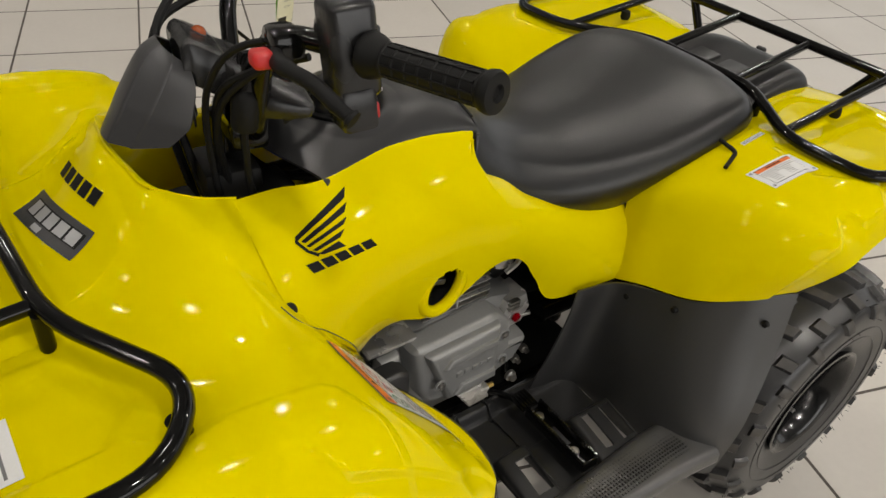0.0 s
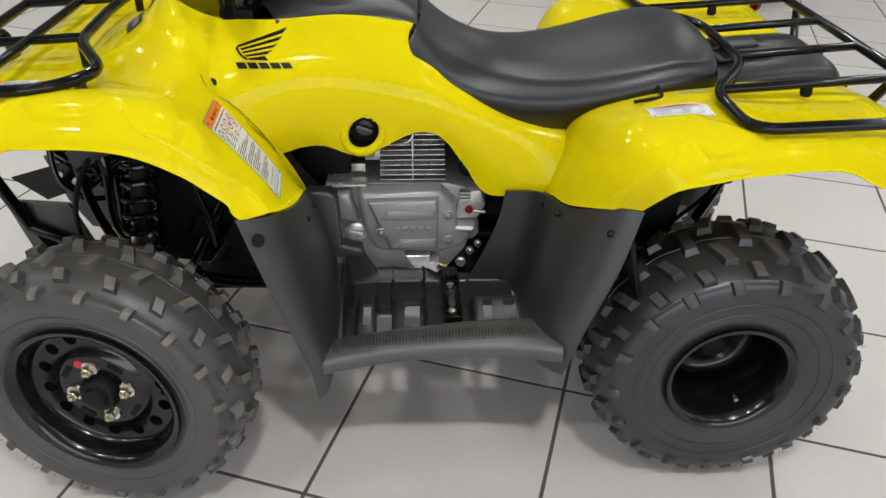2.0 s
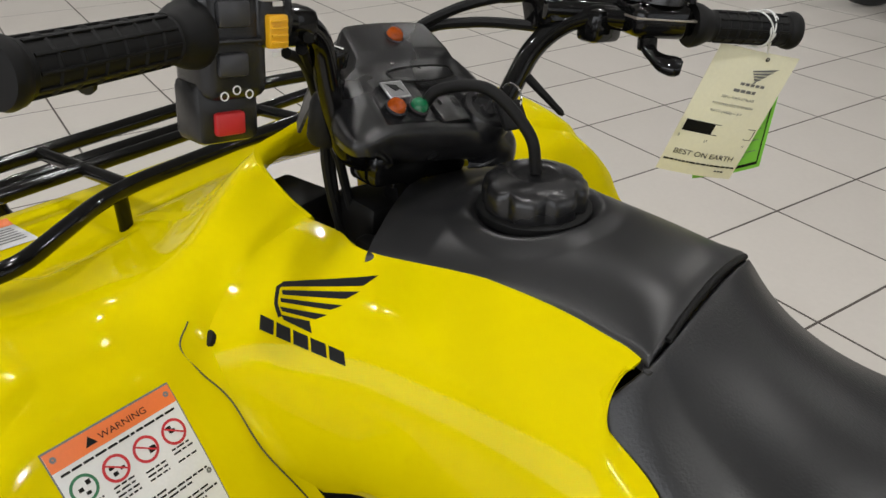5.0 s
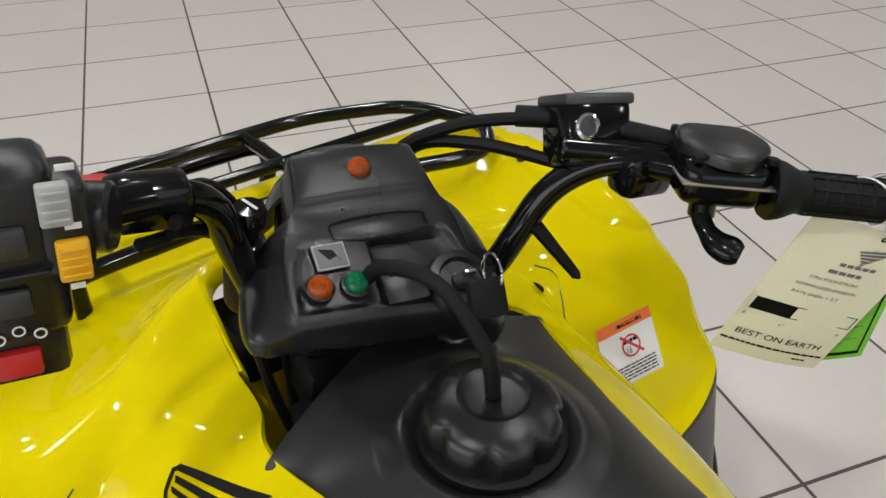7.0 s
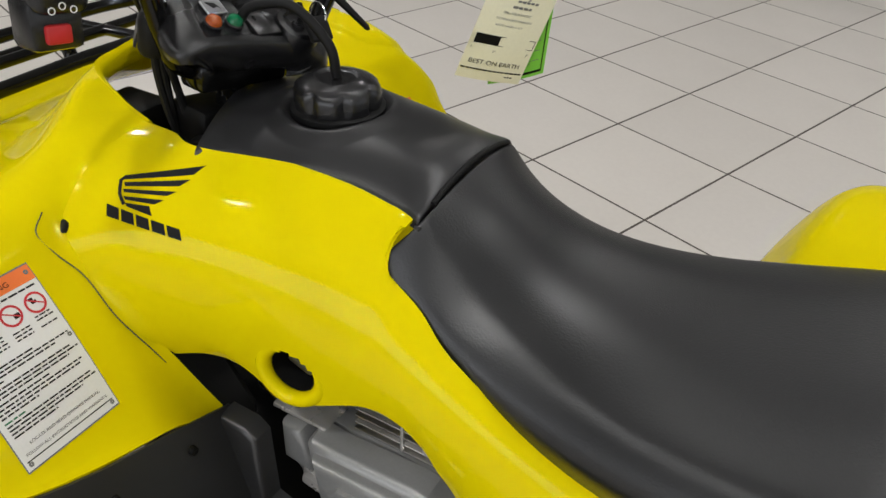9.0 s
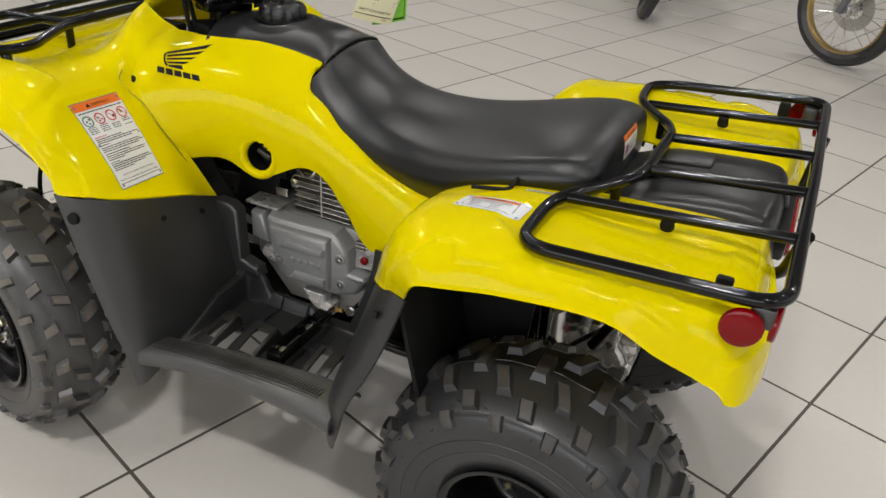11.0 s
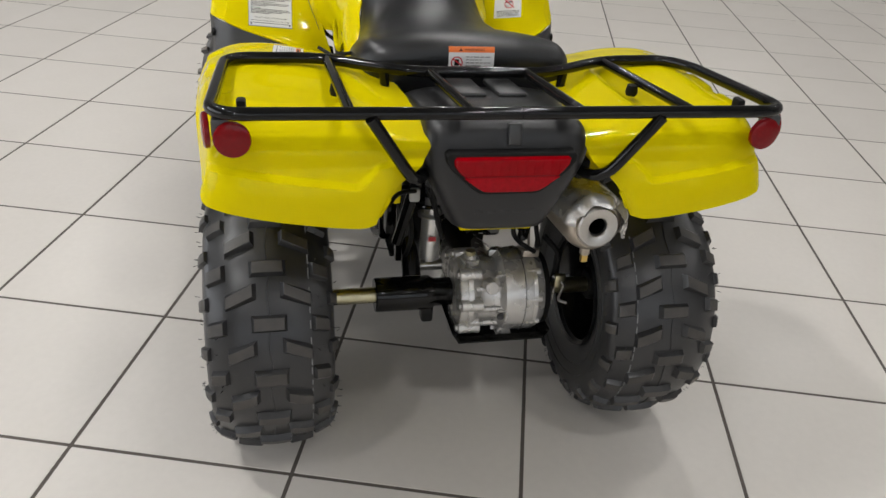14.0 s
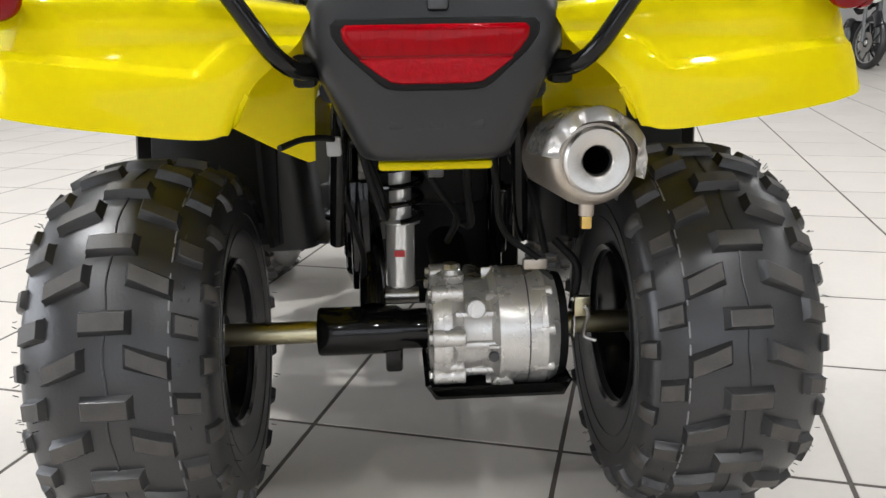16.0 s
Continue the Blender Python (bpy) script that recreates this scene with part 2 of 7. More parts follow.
def aim(a, b):
    """A pose at a whose z axis points at b."""
    d = Vector(b) - Vector(a)
    return Matrix.Translation(a) @ d.to_track_quat("Z", "Y").to_matrix().to_4x4()


def rod(a, b, r, seg=16, bm=None, bevel=0.12):
    h = (Vector(b) - Vector(a)).length
    c = r * bevel
    return lathe([(r - c, 0), (r, c), (r, h - c), (r - c, h)], seg, aim(a, b), bm, cap=True)


def box(sx, sy, sz, bevel=0.003, m=None, bm=None, seg=2):
    b2 = bmesh.new()
    bmesh.ops.create_cube(b2, size=1)
    bmesh.ops.scale(b2, vec=(sx, sy, sz), verts=b2.verts)
    if bevel:
        bmesh.ops.bevel(b2, geom=b2.edges[:], offset=min(bevel, 0.45 * min(sx, sy, sz)), segments=seg, affect="EDGES", profile=0.5)
    if m is not None:
        b2.transform(m)
    return join(bm, b2)


def join(bm, b2):
    if bm is None:
        return b2
    vs = [bm.verts.new(v.co) for v in b2.verts]
    for f in b2.faces:
        nf = bm.faces.new([vs[v.index] for v in f.verts])
        nf.material_index = f.material_index
    b2.free()
    return bm


def prism(outline, depth, bevel=0.004, m=None, bm=None, seg=2, taper=1.0):
    """A plate: an outline in x, y, raised along z from 0 to depth."""
    b2 = bmesh.new()
    c = Vector((sum(p[0] for p in outline) / len(outline), sum(p[1] for p in outline) / len(outline), 0))
    lo = [b2.verts.new((p[0], p[1], 0)) for p in outline]
    hi = [b2.verts.new(c + (Vector((p[0], p[1], 0)) - c) * taper + Vector((0, 0, depth))) for p in outline]
    k = len(lo)
    b2.faces.new(lo[::-1])
    top = b2.faces.new(hi)
    for i in range(k):
        b2.faces.new((lo[i], lo[(i + 1) % k], hi[(i + 1) % k], hi[i]))
    bmesh.ops.recalc_face_normals(b2, faces=b2.faces[:])
    if bevel:
        bmesh.ops.bevel(b2, geom=list(top.edges), offset=bevel, segments=seg, affect="EDGES", profile=0.5)
    if m is not None:
        b2.transform(m)
    b2.verts.index_update()
    return join(bm, b2)


def sheet(rows, nu, nv, bm=None, hole=None, thick=0.0, skip=None, relief=None, fair=0):
    """A smooth sheet through rows of places, all of one length. hole(place) tells what to leave out, skip(i, j) the same by row and column. thick: its thickness.
    relief(places, d0, d1): how far each place is pushed out; d0 and d1 are its distances from both long edges.
    fair: rounds of smoothing, with the edges held."""
    cols = [spline(r, nv) for r in rows]
    grid = [spline([c[j] for c in cols], nu) for j in range(nv)]
    P = np.array(grid).transpose(1, 0, 2)
    for _ in range(fair):
        P[1:-1, 1:-1] = (P[:-2, 1:-1] + P[2:, 1:-1] + P[1:-1, :-2] + P[1:-1, 2:]) / 4
    if relief:
        step = np.linalg.norm(np.diff(P, axis=1), axis=2)
        d0 = np.concatenate([np.zeros((nu, 1)), np.cumsum(step, axis=1)], axis=1)
        nrm = np.cross(np.gradient(P, axis=1), np.gradient(P, axis=0))
        nrm /= np.maximum(np.linalg.norm(nrm, axis=2, keepdims=True), 1e-9)
        P = P + nrm * relief(P, d0, d0[:, -1:] - d0)[..., None]
    b2 = bmesh.new()
    V = [[b2.verts.new(P[i, j]) for j in range(nv)] for i in range(nu)]
    for i in range(nu - 1):
        for j in range(nv - 1):
            q = (V[i][j], V[i][j + 1], V[i + 1][j + 1], V[i + 1][j])
            if skip and skip(i, j) or hole and hole(sum((v.co for v in q), Vector()) / 4):
                continue
            b2.faces.new(q)
    loose = [v for v in b2.verts if not v.link_faces]
    for v in loose:
        b2.verts.remove(v)
    b2.verts.index_update()
    if thick:
        thicken(b2, thick)
    return join(bm, b2)


def ramp(a, lo, hi):
    """0 below lo, 1 above hi, straight between."""
    return np.clip((a - lo) / (hi - lo), 0.0, 1.0)


def inside(x, y, outline, ease):
    """1 well inside a convex outline (either winding), falling to 0 at its edge over ease."""
    k = np.full(x.shape, 1e9)
    cx, cy = sum(p[0] for p in outline) / len(outline), sum(p[1] for p in outline) / len(outline)
    for (ax, ay), (bx, by) in zip(outline, outline[1:] + outline[:1]):
        n = np.array([by - ay, ax - bx])
        n /= np.hypot(*n)
        if n[0] * (cx - ax) + n[1] * (cy - ay) < 0:
            n = -n
        k = np.minimum(k, n[0] * (x - ax) + n[1] * (y - ay))
    return np.clip(k / ease, 0.0, 1.0)


def shoulder_step(x, d, pockets, base, high, push):
    """A fender's shoulder stands proud of its rim; the step between them climbs in sloped pockets. pockets: (start, top start, top end, end)."""
    k = np.zeros(x.shape)
    for a, b, c, e in pockets:
        k = np.maximum(k, ramp(x, a, b) * (1 - ramp(x, c, e)))
    line = base + (high - base) * k
    return push * (.5 * ramp(d, .006, line) + .5 * ramp(d, line - .006, line + .003)) * (1 - ramp(d, .11, .24))


def thicken(b2, t):
    b2.normal_update()
    b2.verts.index_update()
    old = list(b2.verts)
    faces = list(b2.faces)
    rim = [e for e in b2.edges if len(e.link_faces) == 1]
    rim_pairs = []
    for e in rim:
        f = e.link_faces[0]
        loop = [l for l in f.loops if l.edge == e][0]
        rim_pairs.append((loop.vert.index, loop.link_loop_next.vert.index))
    normals = [v.normal.copy() for v in old]
    back = [b2.verts.new(v.co - n * t) for v, n in zip(old, normals)]
    for f in faces:
        b2.faces.new([back[v.index] for v in f.verts][::-1])
    for a, b in rim_pairs:
        b2.faces.new((old[b], old[a], back[a], back[b]))
    b2.verts.index_update()


def mirrored(bm):
    """A copy of bm on the other side of the middle plane."""
    b2 = bm.copy()
    for v in b2.verts:
        v.co.y = -v.co.y
    bmesh.ops.reverse_faces(b2, faces=b2.faces[:])
    return b2


def both(rows):
    """Rows from the middle outwards, completed to the other side."""
    return [[(x, -y, z) for x, y, z in r[:0:-1]] + [tuple(p) for p in r] for r in rows]




# ---- the showroom ----
TILE_STEP, TILE_TURN, TILE_AT = 0.4512, -18.02, Vector((1.0445, 0.5118, 0))
TILE_M = pose(TILE_AT.x, TILE_AT.y, 0, 0, 0, TILE_TURN)


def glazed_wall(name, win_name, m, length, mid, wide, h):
    """A wall along x with a long added window, out of view, from 0.9 to 3.3 m."""
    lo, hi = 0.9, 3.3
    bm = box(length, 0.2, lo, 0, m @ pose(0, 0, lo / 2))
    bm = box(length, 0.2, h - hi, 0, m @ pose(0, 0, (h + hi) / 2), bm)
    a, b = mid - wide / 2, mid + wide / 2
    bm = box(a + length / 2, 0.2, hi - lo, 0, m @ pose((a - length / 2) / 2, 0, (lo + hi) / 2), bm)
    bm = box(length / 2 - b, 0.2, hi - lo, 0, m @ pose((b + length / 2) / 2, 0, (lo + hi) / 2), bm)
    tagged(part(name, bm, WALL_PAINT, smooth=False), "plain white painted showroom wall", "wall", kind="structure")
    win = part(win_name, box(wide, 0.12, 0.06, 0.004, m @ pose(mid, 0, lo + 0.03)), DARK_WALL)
    tagged(win, "added unseen long window with dark metal frame", "window", kind="structure")
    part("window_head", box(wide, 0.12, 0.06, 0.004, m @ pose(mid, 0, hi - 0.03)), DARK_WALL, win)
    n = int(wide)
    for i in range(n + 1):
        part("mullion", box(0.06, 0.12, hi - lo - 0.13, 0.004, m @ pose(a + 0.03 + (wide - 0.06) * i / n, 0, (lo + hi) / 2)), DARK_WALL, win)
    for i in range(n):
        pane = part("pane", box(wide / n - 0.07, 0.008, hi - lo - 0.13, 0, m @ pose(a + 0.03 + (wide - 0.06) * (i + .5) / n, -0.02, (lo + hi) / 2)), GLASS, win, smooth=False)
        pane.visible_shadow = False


def build_room():
    x0, x1, y0, y1, h = ROOM
    floor = part("floor", box(x1 - x0 + 0.4, y1 - y0 + 0.4, 0.1, 0, pose((x0 + x1) / 2, (y0 + y1) / 2, -0.0508)), GROUT, smooth=False)
    tagged(floor, "beige porcelain floor tiles with dark grout joints", "floor", kind="structure")
    for name, sx, sy, px, py in (("wall_west", 0.2, y1 - y0, x0 - 0.1, (y0 + y1) / 2), ("wall_north", x1 - x0 + 0.4, 0.2, (x0 + x1) / 2, y1 + 0.1)):
        tagged(part(name, box(sx, sy, h, 0, pose(px, py, h / 2)), WALL_PAINT, smooth=False), "plain white painted showroom wall", "wall", kind="structure")
    # both glazed walls are made up to hold the added fill lamps
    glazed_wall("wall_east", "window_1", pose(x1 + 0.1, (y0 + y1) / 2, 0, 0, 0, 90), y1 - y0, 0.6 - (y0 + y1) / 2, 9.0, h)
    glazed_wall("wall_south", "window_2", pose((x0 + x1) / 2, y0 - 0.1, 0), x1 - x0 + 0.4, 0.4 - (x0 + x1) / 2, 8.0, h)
    tagged(part("ceiling", box(x1 - x0 + 0.4, y1 - y0 + 0.4, 0.2, 0, pose((x0 + x1) / 2, (y0 + y1) / 2, h + 0.1)), CEILING_PAINT, smooth=False),
           "off-white showroom ceiling", "ceiling", kind="structure")
    for name, sx, sy, px, py in (("baseboard_west", 0.03, y1 - y0 - 0.06, x0 + 0.015, (y0 + y1) / 2), ("baseboard_north", x1 - x0, 0.03, (x0 + x1) / 2, y1 - 0.015)):
        tagged(part(name, box(sx, sy, 0.16, 0.004, pose(px, py, 0.08)), DARK_WALL), "dark grey skirting along the wall", "baseboard", kind="structure")
    return floor


floor = build_room()

# ---- the quad bike ----
atv = new("all_terrain_vehicle")
STANCE = pose(-0.0059, 0.0030, -0.0004, -0.371, -1.180, -0.091)  # the body sits a little nose-down on its springs
atv.matrix_basis = STANCE
tagged(atv, "bright yellow quad bike with black racks on knobbly tyres", "quad bike")


def on_both(name, bm, mat, label="", parent=None, smooth=True, auto=40):
    b2 = mirrored(bm)
    return part(name, bm, mat, parent or atv, label, smooth, auto), part(name, b2, mat, parent or atv, label, smooth, auto)


# yellow side covers round the tank
HOLE = Vector((-0.094, -0.178, 0.631))
COVER = [
    [(-.352, -.106, .824), (-.358, -.175, .803), (-.350, -.236, .752), (-.318, -.243, .712), (-.275, -.243, .662), (-.248, -.205, .600)],
    [(-.300, -.110, .826), (-.300, -.172, .804), (-.290, -.222, .757), (-.265, -.228, .700), (-.240, -.216, .650), (-.212, -.190, .606)],
    [(-.245, -.127, .831), (-.238, -.158, .812), (-.220, -.204, .764), (-.200, -.210, .700), (-.185, -.198, .650), (-.170, -.184, .606)],
    [(-.130, -.100, .832), (-.126, -.139, .810), (-.120, -.188, .761), (-.110, -.199, .700), (-.100, -.184, .640), (-.098, -.182, .585)],
    [(-.030, -.091, .822), (-.030, -.118, .800), (-.025, -.162, .758), (-.016, -.185, .700), (-.008, -.185, .662), (-.006, -.180, .627)],
    [(.003, -.097, .817), (-.010, -.113, .799), (-.010, -.150, .766), (.006, -.181, .712), (.024, -.186, .668), (.038, -.180, .628)],
    [(-.016, -.127, .780), (-.006, -.144, .766), (.010, -.172, .735), (.029, -.185, .688), (.046, -.184, .652), (.066, -.177, .606)],
    [(.038, -.139, .744), (.044, -.158, .731), (.054, -.178, .699), (.064, -.186, .657), (.073, -.183, .622), (.084, -.175, .580)],
    [(.085, -.149, .707), (.088, -.171, .693), (.094, -.184, .662), (.099, -.185, .624), (.101, -.180, .590), (.102, -.171, .553)],
    [(.190, -.152, .650), (.188, -.173, .640), (.180, -.183, .606), (.169, -.184, .568), (.158, -.181, .531), (.150, -.171, .490)],
    [(.302, -.155, .622), (.298, -.172, .603), (.290, -.188, .580), (.280, -.198, .558), (.268, -.205, .538), (.256, -.207, .514)],
]
cover_bm = sheet(COVER, 150, 70, hole=lambda p: (p - HOLE).length < 0.0365, thick=0.004, fair=120)
side_covers = on_both("side_cover", cover_bm, YELLOW, "glossy yellow side cover")
for v in side_covers[1].data.vertices:
    k = max(0.0, 1 - ((v.co.x - .07) / .10) ** 2) * min(1.0, max(0.0, (v.co.z - .60) / .08))
    v.co.y -= .020 * k
    v.co.z -= .010 * k
ring = [HOLE + Vector((0.037 * math.cos(a) + 0.004 * math.sin(a), -0.002 + 0.004 * math.cos(a), 0.040 * math.sin(a))) for a in (2 * math.pi * i / 40 for i in range(40))]
on_both("valve_opening_rim", tube(ring, 0.009, 10, closed=True), YELLOW)
cup = lathe([(0.036, 0.0), (0.034, 0.03), (0.0, 0.03)], 28, aim(HOLE + Vector((0, 0.004, 0)), HOLE + Vector((0.0, 1, 0))))
on_both("valve_recess", cup, MATT_BLACK)
knob = box(0.034, 0.014, 0.012, 0.004, Matrix.Translation(HOLE + Vector((0, 0.016, 0))) @ pose(0, 0, 0, 0, 20, 0))
knob = rod(HOLE + Vector((0, 0.034, 0)), HOLE + Vector((0, 0.02, 0)), 0.017, 18, knob)
part("fuel_valve", knob, BLACK_PLASTIC, atv)

# front body: nose cowl and both fenders
FRONT = [
    [(-.765, 0, .690), (-.770, -.12, .690), (-.772, -.22, .690), (-.765, -.32, .685), (-.740, -.40, .676), (-.705, -.455, .668), (-.668, -.485, .662), (-.640, -.496, .655)],
    [(-.755, 0, .742), (-.757, -.12, .742), (-.757, -.22, .745), (-.750, -.32, .746), (-.725, -.40, .742), (-.690, -.450, .735), (-.655, -.480, .722), (-.628, -.492, .702)],
    [(-.705, 0, .757), (-.705, -.12, .758), (-.703, -.22, .761), (-.695, -.32, .767), (-.675, -.40, .772), (-.650, -.445, .771), (-.622, -.477, .757), (-.602, -.491, .741)],
    [(-.610, 0, .762), (-.608, -.12, .762), (-.603, -.22, .764), (-.592, -.32, .772), (-.580, -.39, .786), (-.565, -.440, .789), (-.550, -.477, .768), (-.540, -.493, .746)],
    [(-.535, 0, .795), (-.530, -.09, .784), (-.522, -.20, .768), (-.510, -.31, .774), (-.500, -.385, .788), (-.488, -.440, .790), (-.478, -.477, .767), (-.470, -.494, .744)],
    [(-.484, 0, .842), (-.478, -.095, .828), (-.462, -.20, .786), (-.450, -.305, .776), (-.440, -.380, .784), (-.430, -.440, .783), (-.420, -.480, .758), (-.410, -.495, .732)],
    [(-.456, 0, .872), (-.440, -.092, .862), (-.412, -.190, .812), (-.396, -.290, .774), (-.386, -.375, .774), (-.376, -.440, .768), (-.362, -.482, .733), (-.350, -.497, .704)],
]
FRONT_SIDE = [
    [(-.440, -.092, .862), (-.426, -.140, .843), (-.412, -.190, .812), (-.396, -.290, .774), (-.386, -.375, .774), (-.376, -.440, .768), (-.362, -.482, .733), (-.350, -.497, .704)],
    [(-.392, -.100, .836), (-.388, -.152, .824), (-.380, -.206, .790), (-.362, -.290, .760), (-.356, -.385, .760), (-.345, -.445, .748), (-.328, -.485, .712), (-.316, -.499, .680)],
    [(-.348, -.104, .823), (-.350, -.170, .803), (-.346, -.231, .751), (-.334, -.297, .743), (-.333, -.404, .745), (-.318, -.452, .728), (-.298, -.487, .690), (-.285, -.501, .655)],
]
FRONT_BACK = [
    [(-.346, -.231, .751), (-.334, -.297, .743), (-.333, -.404, .745), (-.318, -.452, .728), (-.298, -.487, .690), (-.285, -.501, .655)],
    [(-.305, -.235, .700), (-.288, -.296, .680), (-.282, -.404, .682), (-.277, -.452, .674), (-.274, -.487, .657), (-.277, -.504, .640)],
    [(-.250, -.210, .610), (-.238, -.294, .603), (-.228, -.405, .612), (-.235, -.452, .628), (-.254, -.487, .637), (-.272, -.504, .634)],
    [(-.213, -.180, .515), (-.205, -.255, .550), (-.200, -.365, .590), (-.215, -.442, .613), (-.245, -.486, .627), (-.270, -.503, .629)],
]


def front_net():
    """One net of nine columns from the middle outwards; rows past the crest leave the steering well and the leg side free."""
    rows = []
    for r in FRONT[:-1]:
        mid = tuple((p + q) / 2 for p, q in zip(r[1], r[2]))
        rows.append([r[0], r[1], mid] + r[2:])
    rows.append([FRONT[-1][0]] + FRONT_SIDE[0])
    for r in FRONT_SIDE[1:]:
        rows.append([tuple(2 * p - q for p, q in zip(r[0], r[1]))] + r)
    for r in FRONT_BACK[1:]:
        u, v = rows[-1], rows[-2]
        rows.append([tuple(2 * p - q for p, q in zip(u[k], v[k])) for k in range(3)] + r)
    return rows


def front_relief(P, d0, d1):
    x, y, d = P[..., 0], np.abs(P[..., 1]), np.minimum(d0, d1)
    out = shoulder_step(x, d, [(-.735, -.715, -.700, -.680), (-.612, -.592, -.576, -.552), (-.482, -.457, -.440, -.415)], .048, .084, .0085) * (1 - ramp(x, -.25, -.21)) * ramp(x, -.76, -.73)
    out += .0045 * inside(x, y, [(-.620, .368), (-.479, .368), (-.415, .350), (-.372, .378), (-.350, .43), (-.350, .60), (-.620, .60)], .012)
    out -= .0055 * inside(x, y, [(-.715, .345), (-.575, .345), (-.535, .290), (-.560, .165), (-.715, .165)], .012)
    out += .0035 * inside(x, y, [(-.595, .150), (-.470, .128), (-.455, -.128), (-.470, -.128), (-.595, -.150)], .012)
    return out


FU, FV = 16, 18
front_bm = sheet(both(front_net()), 11 * FU + 1, 16 * FV + 1, skip=lambda i, j: (i >= 6 * FU and 7 * FV <= j < 9 * FV) or (i >= 8 * FU and 5 * FV <= j < 11 * FV), relief=front_relief, fair=25)
for v in front_bm.verts:
    if v.co.y > .30:
        v.co.y = .30 + (v.co.y - .30) * .74
thicken(front_bm, .004)
front_body = part("front_body", front_bm, YELLOW, atv, "glossy yellow front fenders and nose cowl")
WELL = [
    [(-.456, 0, .872), (-.451, 0, .867), (-.450, 0, .856), (-.451, 0, .850)],
    [(-.451, -.046, .869), (-.446, -.045, .864), (-.445, -.044, .854), (-.446, -.044, .848)],
    [(-.440, -.092, .862), (-.434, -.089, .857), (-.432, -.088, .848), (-.433, -.088, .842)],
    [(-.392, -.100, .836), (-.389, -.098, .833), (-.388, -.097, .826), (-.388, -.097, .820)],
    [(-.348, -.104, .823), (-.347, -.102, .820), (-.347, -.101, .813), (-.347, -.101, .808)],
]
well_rows = [[(x, -y, z) for x, y, z in r] for r in WELL[:0:-1]] + WELL
part("steering_well_rim", sheet(well_rows, 70, 16, thick=.003), YELLOW, front_body)

# rear fenders
REAR = [
    [(.257, -.207, .514), (.262, -.262, .536), (.276, -.345, .562), (.312, -.400, .588), (.345, -.430, .604), (.375, -.448, .606)],
    [(.288, -.175, .580), (.292, -.250, .615), (.302, -.340, .640), (.330, -.412, .655), (.360, -.452, .655), (.392, -.472, .638)],
    [(.310, -.160, .652), (.328, -.250, .688), (.346, -.340, .708), (.368, -.420, .709), (.394, -.467, .694), (.414, -.489, .664)],
    [(.400, -.160, .696), (.405, -.250, .714), (.410, -.340, .724), (.425, -.420, .719), (.440, -.465, .702), (.460, -.488, .673)],
    [(.510, -.150, .710), (.510, -.250, .730), (.510, -.340, .731), (.515, -.420, .727), (.525, -.464, .713), (.540, -.486, .685)],
    [(.650, -.130, .708), (.650, -.240, .724), (.650, -.340, .725), (.655, -.420, .727), (.660, -.460, .716), (.670, -.483, .690)],
    [(.760, -.120, .708), (.765, -.230, .724), (.770, -.340, .727), (.770, -.420, .727), (.760, -.456, .712), (.745, -.476, .658)],
    [(.822, -.120, .703), (.828, -.230, .716), (.830, -.340, .720), (.825, -.410, .719), (.812, -.450, .700), (.790, -.471, .642)],
    [(.838, -.125, .692), (.847, -.200, .696), (.851, -.330, .698), (.843, -.408, .695), (.826, -.450, .679), (.806, -.470, .636)],
    [(.843, -.140, .668), (.854, -.203, .668), (.857, -.330, .668), (.848, -.409, .667), (.832, -.4505, .660), (.817, -.4685, .632)],
    [(.848, -.170, .645), (.863, -.211, .645), (.864, -.330, .647), (.853, -.410, .648), (.838, -.451, .644), (.824, -.4675, .628)],
    [(.855, -.188, .626), (.869, -.219, .617), (.870, -.330, .623), (.858, -.410, .628), (.844, -.4505, .628), (.830, -.467, .621)],
    [(.864, -.210, .598), (.874, -.228, .580), (.872, -.330, .590), (.861, -.410, .600), (.850, -.450, .607), (.836, -.466, .612)],
]
def rear_relief(P, d0, d1):
    x, y, z = P[..., 0], -P[..., 1], P[..., 2]
    out = shoulder_step(x, d1, [(.397, .424, .445, .464), (.520, .548, .560, .586), (.646, .672, .684, .704)], .042, .074, .0085) * (1 - ramp(x, .735, .775))
    out -= .0055 * inside(x, y, [(.500, .262), (.474, .362), (.555, .446), (.765, .444), (.798, .405), (.800, .245), (.545, .235)], .013)
    line = np.interp(y, [.190, .204, .236, .400, .46], [.672, .670, .641, .660, .664])
    out += .007 * (1 - ramp(z, line - .004, line + .006)) * ramp(x, .815, .832)
    return out


rear_bm = sheet(REAR, 220, 130, relief=rear_relief)
thicken(rear_bm, .004)
rear_fenders = on_both("rear_fender", rear_bm, YELLOW, "glossy yellow rear fender")
for fender, narrow in zip(rear_fenders, (.03, .08)):
    for v in fender.data.vertices:
        v.co.y -= math.copysign(narrow * max(0.0, abs(v.co.y) - .25) * min(1.0, max(0.0, (v.co.x - .40) / .25)), v.co.y)

# black tank cover with its filler cap
TANK = [
    [(-.292, 0, .846), (-.278, -.056, .842), (-.247, -.128, .831)],
    [(-.235, 0, .855), (-.232, -.062, .850), (-.222, -.118, .832)],
    [(-.150, 0, .859), (-.148, -.056, .854), (-.145, -.102, .833)],
    [(-.075, 0, .858), (-.072, -.050, .853), (-.070, -.092, .829)],
    [(-.020, 0, .850), (-.018, -.050, .845), (-.018, -.092, .8225)],
    [(.012, 0, .8385), (.012, -.050, .834), (.008, -.096, .820)],
    [(.013, 0, .826), (.013, -.050, .822), (.009, -.096, .808)],
]
